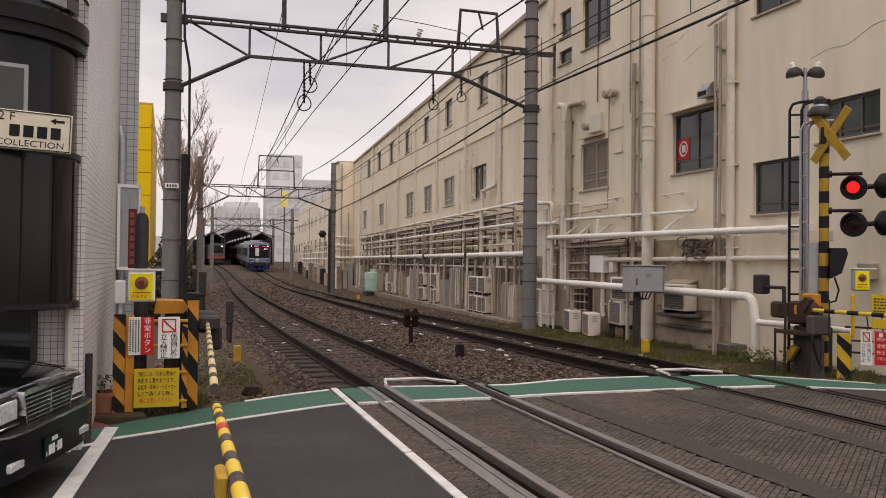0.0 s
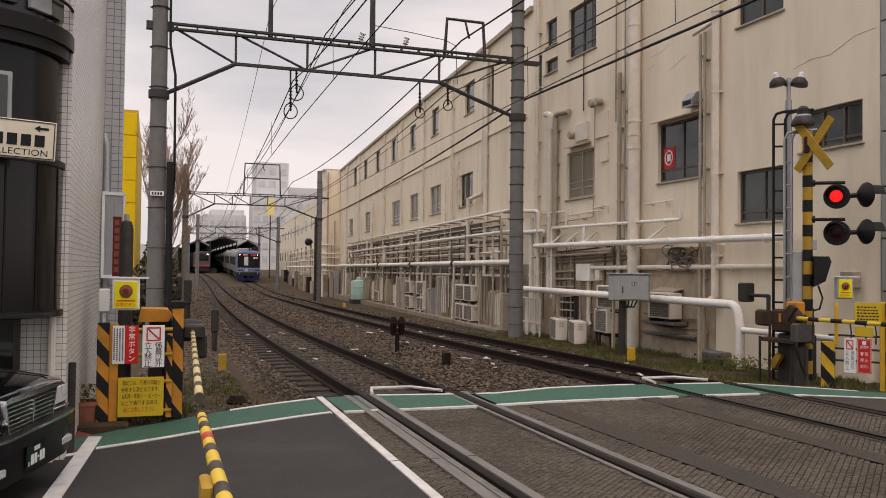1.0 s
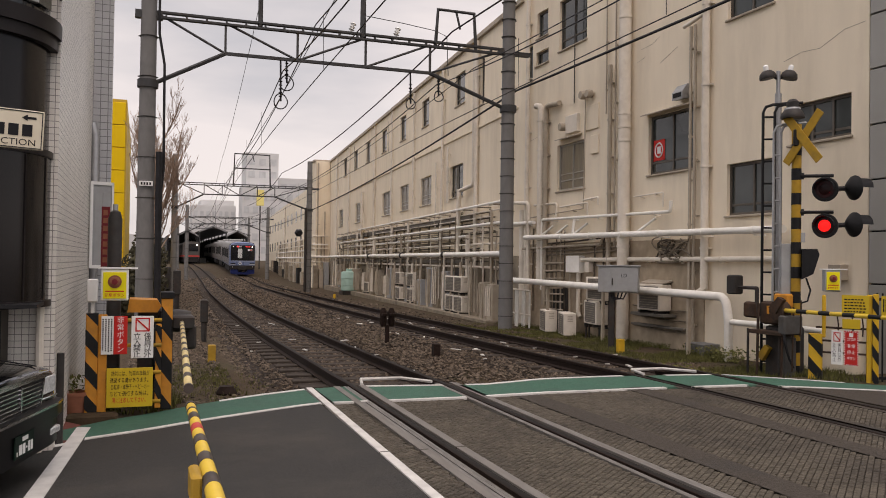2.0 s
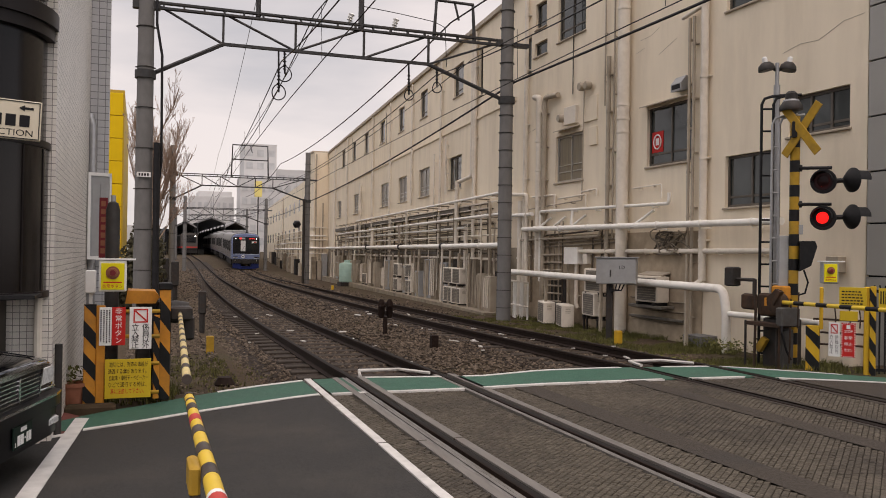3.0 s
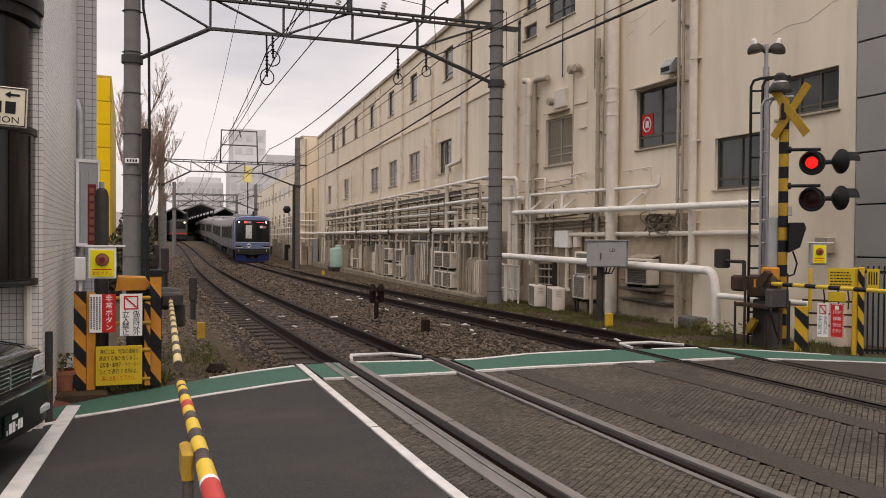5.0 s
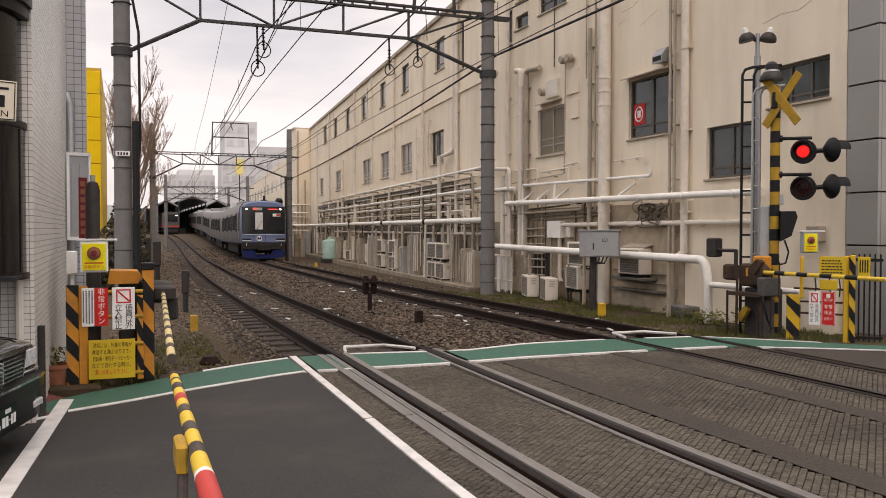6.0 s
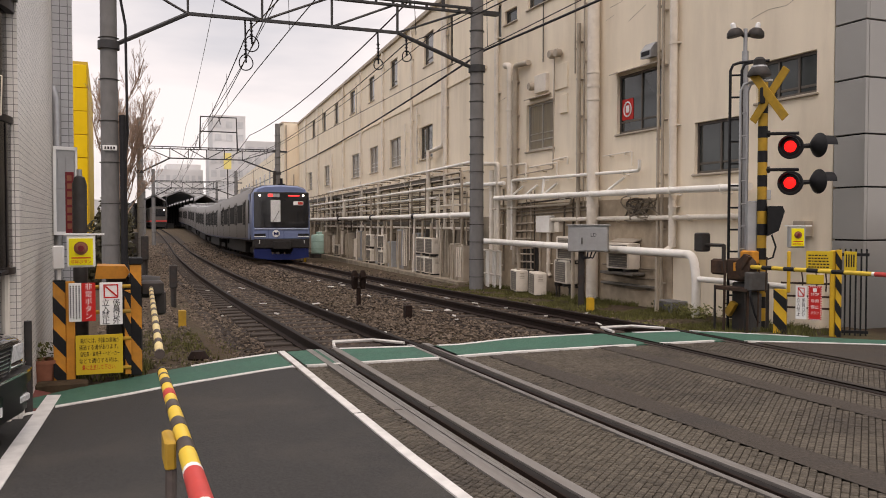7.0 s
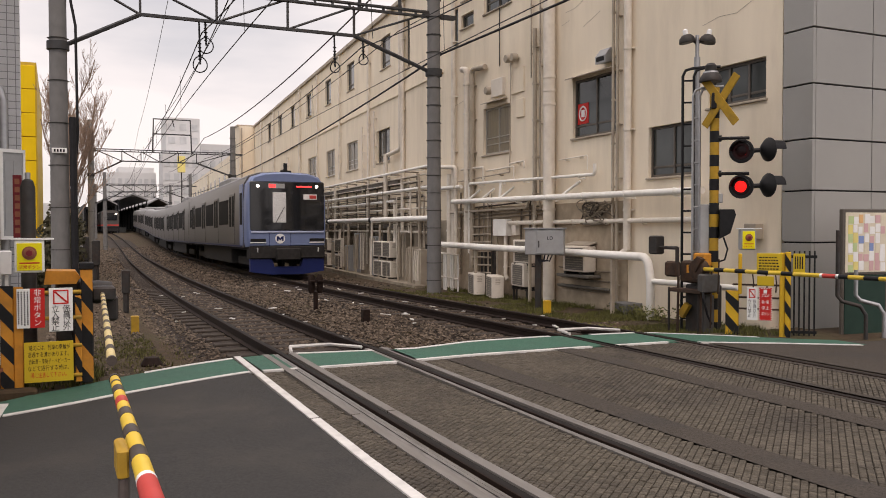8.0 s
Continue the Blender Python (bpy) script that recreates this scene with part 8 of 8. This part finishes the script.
def build_clutter():
    rnd = random.Random(31)
    def conduit(pts, r, mt, label):
        mb = MB()
        mb.tube(pts, r, 6)
        solid("wall_conduit", mb, mt, label, "conduit", "wall conduits")
    # long dark tubes added as shadow and dirt behind the far wing's pipes
    for z in (1.52, 1.60, 1.90, 1.96, 2.16, 2.22, 2.45, 2.50, 2.76, 2.92, 3.10):
        y0, y1 = rnd.uniform(22.2, 27), rnd.uniform(40, 57)
        pts = [wp(y0, z, 0.06)]
        y = y0
        while y < y1:
            y += rnd.uniform(2.0, 4.5)
            pts.append(wp(min(y, y1), z + rnd.uniform(-0.05, 0.05), 0.05 + rnd.uniform(0, 0.05)))
        conduit(pts, rnd.uniform(0.014, 0.026), rnd.choice((M_GRIMY_CABLE, M_BROWN_PIPE)), "thin brown tube added for shadow and dirt behind pipes")
    # short drops and crossings
    for i in range(58):
        y = rnd.uniform(22.4, 57)
        za, zb = rnd.uniform(0.0, 1.6), rnd.uniform(1.7, 3.1)
        off = rnd.uniform(0.05, 0.45)
        conduit([wp(y, za, off), wp(y + rnd.uniform(-0.1, 0.1), (za + zb) / 2, off), wp(y + rnd.uniform(-0.05, 0.05), zb, off)], rnd.uniform(0.012, 0.04),
                rnd.choice((M_GRIMY_CABLE, M_BROWN_PIPE, M_PIPE, M_PIPE_OLD)), "thin upright conduit among the pipes")
    # steel brackets carrying the main pipes
    for i in range(22):
        y = 22.8 + i * 1.55
        mb = MB()
        x = wall_pt(y)
        for z in (1.64, 2.28, 2.60, 3.24):
            mb.box(x - 0.46, x, y - 0.02, y + 0.02, z - 0.02, z + 0.015)
        mb.box(x - 0.06, x - 0.02, y - 0.025, y + 0.025, 1.3, 3.2)
        solid("pipe_bracket", mb, M_BROWN_PIPE, "brown steel bracket carrying the wall pipes", "bracket", "pipe brackets")
    # valves and black joints on the large pipe
    for y in (28.4, 35.5, 43.6):
        mb = MB()
        x = wall_pt(y) - 0.42
        mb.tube([(x, y - 0.07, 1.76), (x, y + 0.07, 1.76)], 0.125, 12)
        solid("pipe_joint", mb, M_BLACK, "black flanged joint on the large pale pipe", "pipe joint", "pipe joints")
    # brown boxes added to stand in for the dark gaps between the cabinets
    for i in range(16):
        y = rnd.uniform(22.8, 49)
        mb = MB()
        x = wall_pt(y)
        h = rnd.uniform(0.5, 1.3)
        mb.box(x - rnd.uniform(0.12, 0.3), x, y - rnd.uniform(0.1, 0.35), y + rnd.uniform(0.1, 0.35), -0.2, h, 0.01)
        solid("gap_box", mb, rnd.choice((M_BROWN_PIPE, M_PIPE_DARK, M_DARKMETAL)), "dark brown box standing in for a shaded gap", "cabinet", "service cabinets")
    # tangle on the near facade
    for i in range(9):
        y = rnd.uniform(13.4, 15.3)
        pts = [wp(y, 2.15 + rnd.uniform(-.1, .1), .12)]
        for k in range(6):
            pts.append(wp(13.9 + rnd.uniform(-0.5, 1.2), 1.5 + rnd.uniform(0, 0.65), 0.08 + rnd.uniform(0, 0.1)))
        mb = MB()
        fine = []
        for a, b, c in zip(pts, pts[1:], pts[2:]):
            a, b, c = Vector(a), Vector(b), Vector(c)
            fine += [((a + b) / 2) * (1 - s) ** 2 + b * 2 * s * (1 - s) + ((b + c) / 2) * s * s for s in (0, 0.33, 0.66)]
        mb.tube(fine, rnd.uniform(0.012, 0.022), 5)
        solid("cable_tangle", mb, rnd.choice((M_GRIMY_CABLE, M_BROWN_PIPE)), "tangled brown cables on the cream wall", "cable", "cable tangles")
    # near facade: more dark tubes, added as shadow and dirt among the pipes
    for z0, y0, y1 in ((1.80, 20.8, 16.2), (1.88, 20.4, 16.6), (1.72, 20.0, 16.2), (2.02, 19.8, 16.9), (1.45, 20.0, 18.8), (1.25, 20.0, 18.7)):
        conduit([wp(y0, z0, .07), wp((y0 + y1) / 2, z0 + 0.04, .07), wp(y1, z0 + 0.1, .07)], rnd.uniform(0.014, 0.03), rnd.choice((M_GRIMY_CABLE, M_BROWN_PIPE)), "thin brown tube added for shadow and dirt behind pipes")
    for z in (0.42, 0.62, 0.20):
        conduit([wp(15.75, z, .05), wp(14.6, z - 0.05, .06), wp(13.75, z - 0.03, .05)], 0.02, M_BROWN_PIPE, "brown conduit low on the wall")
    for i in range(8):
        y = 16.3 + rnd.uniform(0, 4.6)
        conduit([wp(y, 0.2, .08), wp(y + 0.04, 1.1, .07), wp(y, rnd.uniform(1.6, 2.6), .08)], rnd.uniform(0.012, 0.03), rnd.choice((M_GRIMY_CABLE, M_BROWN_PIPE, M_PIPE_OLD)), "thin upright conduit on the cream wall")
    # dark sheet added on the wall behind the units; no door is known there
    mb = MB()
    mb.box(WALL_X - 0.05, WALL_X - 0.02, 18.75, 19.55, -0.3, 1.05, 0.005)
    solid("wall_dark_sheet", mb, M_DARKMETAL, "dark sheet added on the wall behind the units", "door")

    # cracks in the stucco
    for pts in (((11.3, 4.98), (10.9, 5.05), (10.5, 5.02), (10.0, 5.2), (9.6, 5.22)), ((15.6, 6.2), (15.2, 6.22), (14.9, 6.32)), ((15.75, 5.95), (15.45, 6.0)), ((14.9, 5.75), (14.3, 5.95)), ((21.2, 4.9), (20.6, 4.98))):
        conduit([wp(y, z, 0.001) for y, z in pts], 0.004, M_PIPE_OLD, "thin crack line in the stucco wall")


build_clutter()


# ---- setts of the crossing deck ----
SETT_BANDS = ((1.82, 2.09), (2.475, 3.345), (3.65, 3.995), (4.275, 5.50), (5.76, 6.24), (6.50, 7.30))


def build_setts():
    rnd = random.Random(21)
    size, gap = 0.046, 0.004
    u, w = Vector((math.sin(radians(49)), math.cos(radians(49)), 0)), Vector((math.cos(radians(49)), -math.sin(radians(49)), 0))
    deck = bpy.data.objects["crossing_deck"]
    long_half, wide_half = 0.5 * (size - 0.005), 0.5 * (size - 0.005)
    def sett_geo(c, dz, tx, ty):
        p = []
        for h, z in ((0.0, -0.03), (0.0, -0.004), (0.004, 0.0)):
            for a, b in ((-1, -1), (1, -1), (1, 1), (-1, 1)):
                q = u * (a * (long_half - h)) + w * (b * (wide_half - h))
                p.append((c.x + q.x, c.y + q.y, c.z + z + dz + (tx * a + ty * b if z > -0.02 else 0)))
        f = [(8, 9, 10, 11)] + [(i, (i + 1) % 4, 4 + (i + 1) % 4, 4 + i) for i in range(4)] + [(4 + i, 4 + (i + 1) % 4, 8 + (i + 1) % 4, 8 + i) for i in range(4)]
        return p, f
    one = MB()
    one.add(*sett_geo(Vector((0, 0, 0)), 0.0, 0.0008, -0.0006))
    me = one.mesh("sett", M_BLOCK)
    rest = MB()
    near = 0
    for i in range(-290, 290):
        for j in range(-290, 290):
            c = u * ((i + 0.5 * (j % 2)) * size) + w * (j * size) + Vector((4.4, 4.5, 0))
            if not (-3.0 < c.y < edge_y(GREEN_FRONT, c.x) - 0.10):
                continue
            if not any(a + 0.008 < c.x < b - 0.008 for a, b in SETT_BANDS):
                continue
            c.z = rnd.uniform(-0.002, 0.003)
            if 4.33 < c.x < 5.5 and 3.6 < c.y < 4.4 and near < 300:
                ob = new("sett", me)
                ob.parent = deck
                ob.location = (c.x, c.y, c.z)
                near += 1
            else:
                p, f = sett_geo(c, 0.0, rnd.uniform(-0.0012, 0.0012), rnd.uniform(-0.0012, 0.0012))
                rest.add(p, f)
    me2 = bpy.data.meshes.new("setts_rest")
    me2.from_pydata(rest.v, [], rest.f)
    me2.materials.append(M_BLOCK)
    ob = new("sett_paving", me2)
    ob.parent = deck
    tagged(ob, kind="stuff")


# ---- ballast, grass and litter ----
def build_stones():
    rng = np.random.default_rng(4)
    V, F = [], []
    base_v = np.array([(1, 0, 0), (0, 1, 0), (-1, 0, 0), (0, -1, 0), (0, 0, 0.8), (0, 0, -0.6)], float)
    base_f = np.array([(0, 1, 4), (1, 2, 4), (2, 3, 4), (3, 0, 4), (1, 0, 5), (2, 1, 5), (3, 2, 5), (0, 3, 5)])
    count = 0
    for y0, y1, per, s in ((9.55, 16, 260, 0.034), (16, 26, 130, 0.042), (26, 50, 45, 0.060), (50, 90, 12, 0.09)):
        n = int((y1 - y0) * 9.4 * per)
        xs, ys = rng.uniform(-0.2, 9.2, n) , rng.uniform(y0, y1, n)
        for x, y in zip(xs, ys):
            x = x + (xn(y) - 3.0)
            if y < edge_y(GREEN_BACK, x) + 0.06:
                continue
            cn, cf = xn(y), xf(y)
            if min(abs(abs(x - cn) - 0.567), abs(abs(x - cf) - 0.567)) < 0.075:
                continue
            inside = abs(x - cn) < 1.25 or abs(x - cf) < 1.25
            z = bed(x, y)
            d = min(abs(x - cn), abs(x - cf))
            if 1.25 <= d < 1.75:
                z = max(z, zt(y) - 0.20 - (d - 1.25) * 0.28)
            if inside:
                z += 0.072 if abs(abs(x - cn) - 0.85) > 0.2 else 0.05
            elif cn + 1.2 < x < cf - 1.2:
                z += 0.06
            if x > 8.35 + (cf - 6.9) and rng.random() < 0.75:
                continue
            if x < 0.9 and rng.random() < 0.35:
                continue
            k = s * rng.uniform(0.55, 1.25)
            a = rng.uniform(0, 6.28)
            ca, sa = math.cos(a), math.sin(a)
            p = base_v * (k * rng.uniform(0.7, 1.3, (6, 1))) * (1, rng.uniform(0.6, 1.0), rng.uniform(0.5, 0.9))
            q = np.stack([p[:, 0] * ca - p[:, 1] * sa + x, p[:, 0] * sa + p[:, 1] * ca + y, p[:, 2] + p[:, 0] * rng.uniform(-.4, .4) + z], 1)
            V.append(q)
            F.append(base_f + 6 * count)
            count += 1
    me = bpy.data.meshes.new("ballast_stones")
    me.from_pydata(np.concatenate(V).tolist(), [], np.concatenate(F).tolist())
    me.materials.append(M_STONE)
    tagged(new("ballast", me), "loose brown-grey ballast stones round the rails", "ballast", kind="stuff")


def build_bed():
    """Raised ballast shoulders under both tracks."""
    for xc in (xn, xf):
        mb = MB()
        rows = []
        for y in [9.7, 10.2] + [10.5 + i for i in range(0, 100)]:
            c, z = xc(y), zt(y)
            rows.append([(c + dx, y, z + dz) for dx, dz in ((-1.75, -0.34), (-1.25, -0.20), (-0.7, -0.172), (0, -0.168), (0.7, -0.172), (1.25, -0.20), (1.75, -0.34))])
        mb.strip(rows)
        solid("ballast_bed", mb, M_BALLAST, "raised bed of dark brown ballast under the track", "ballast bed", kind="structure")


def build_grass():
    rng = random.Random(11)
    mb = MB()
    def tuft(x, y, z, n, h):
        for _ in range(n):
            a, r = rng.uniform(0, 6.28), rng.uniform(0, 0.07)
            bx, by = x + r * math.cos(a), y + r * math.sin(a)
            b = rng.uniform(0, 6.28)
            wv = 0.006 + 0.004 * rng.random()
            hh = h * rng.uniform(0.5, 1.2)
            lx, ly = rng.uniform(-0.6, 0.6) * hh, rng.uniform(-0.6, 0.6) * hh
            mb.add([(bx - wv * math.cos(b), by - wv * math.sin(b), z - 0.02), (bx + wv * math.cos(b), by + wv * math.sin(b), z - 0.02), (bx + lx, by + ly, z + hh)], [(0, 1, 2)])
    for i in range(5200):
        y = 9.75 + 12.5 * rng.random() ** 1.4
        x = rng.uniform(7.95, 10.05) + (xf(y) - 6.9)
        if noise.noise(Vector((x * 1.3, y * 0.9, 3))) < -0.12 or y < edge_y(GREEN_BACK, x) + 0.12:
            continue
        near_wall = x > 9.7
        tuft(x, y, bed(x, y), 8, 0.11 if near_wall else 0.06)
    for i in range(420):
        x, y = rng.gauss(0.95, 0.35), rng.gauss(11.6, 1.0)
        if y > edge_y(GREEN_BACK, x) + 0.1:
            tuft(x, y, bed(x, y), 7, 0.05)
    for i in range(260):
        x, y = rng.uniform(-0.5, 0.4), rng.uniform(8.7, 10.8)
        if y > edge_y(GREEN_BACK, x) + 0.12:
            tuft(x, y, bed(x, y), 8, 0.10)
    for i in range(150):
        x, y = rng.uniform(8.6, 9.4), rng.uniform(8.6, 10.2)
        if y > edge_y(GREEN_BACK, x) + 0.1:
            tuft(x, y, bed(x, y), 6, 0.09)
    solid("grass", mb, M_GRASS, "patchy green weeds along the wall and kerb", "grass", kind="stuff", smooth=False)
    # a few leafy weeds at the wall's foot
    leaf_mass("weeds", [(9.7, 10.9, 0.0, 0.3, 0.6, 0.22), (9.6, 11.8, -0.05, 0.25, 0.5, 0.16), (8.0, 11.0, -0.15, 0.4, 0.7, 0.1), (9.9, 13.0, -0.05, 0.2, 0.6, 0.09)], 260, M_GRASS, "low leafy weeds at the wall's foot", 0.035, 8)


def build_litter():
    rng = random.Random(5)
    mb = MB()
    for i in range(60):
        xc = rng.choice((xn, xf, xf, xf, xf))
        y = rng.uniform(10.5, 26)
        x = xc(y) + rng.choice((rng.uniform(-0.45, 0.45), rng.uniform(-1.5, -0.75), rng.uniform(0.7, 1.1)))
        w, l = rng.uniform(0.01, 0.03), rng.uniform(0.03, 0.11)
        z = zt(y) - 0.105
        mb.box(-l, l, -w, w, 0, 0.016, m=pose(x, y, z, rng.uniform(-12, 12), rng.uniform(-12, 12), rng.uniform(-80, 80)))
    solid("wood_chips", mb, M_WHITE_LINE, "pale splinters and scraps lying between the rails", "debris", kind="stuff")


build_bed()
build_stones()
build_grass()
build_litter()
build_setts()


# times at which each lamp blinks over and its disc is flipped
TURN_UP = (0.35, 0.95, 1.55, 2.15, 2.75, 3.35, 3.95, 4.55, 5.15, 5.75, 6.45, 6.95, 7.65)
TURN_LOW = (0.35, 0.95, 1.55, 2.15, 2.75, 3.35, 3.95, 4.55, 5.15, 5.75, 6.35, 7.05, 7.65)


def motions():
    # lamp blinking, put into half turns of the added discs
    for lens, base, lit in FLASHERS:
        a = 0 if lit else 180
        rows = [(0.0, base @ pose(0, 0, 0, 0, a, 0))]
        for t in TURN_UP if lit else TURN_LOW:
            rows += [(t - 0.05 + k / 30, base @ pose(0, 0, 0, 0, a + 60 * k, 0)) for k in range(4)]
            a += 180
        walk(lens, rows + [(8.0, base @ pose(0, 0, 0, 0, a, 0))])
    for k, c in enumerate(CARS):
        walk(c, [(t, car_pose(y, k)) for t, y in TRAIN])


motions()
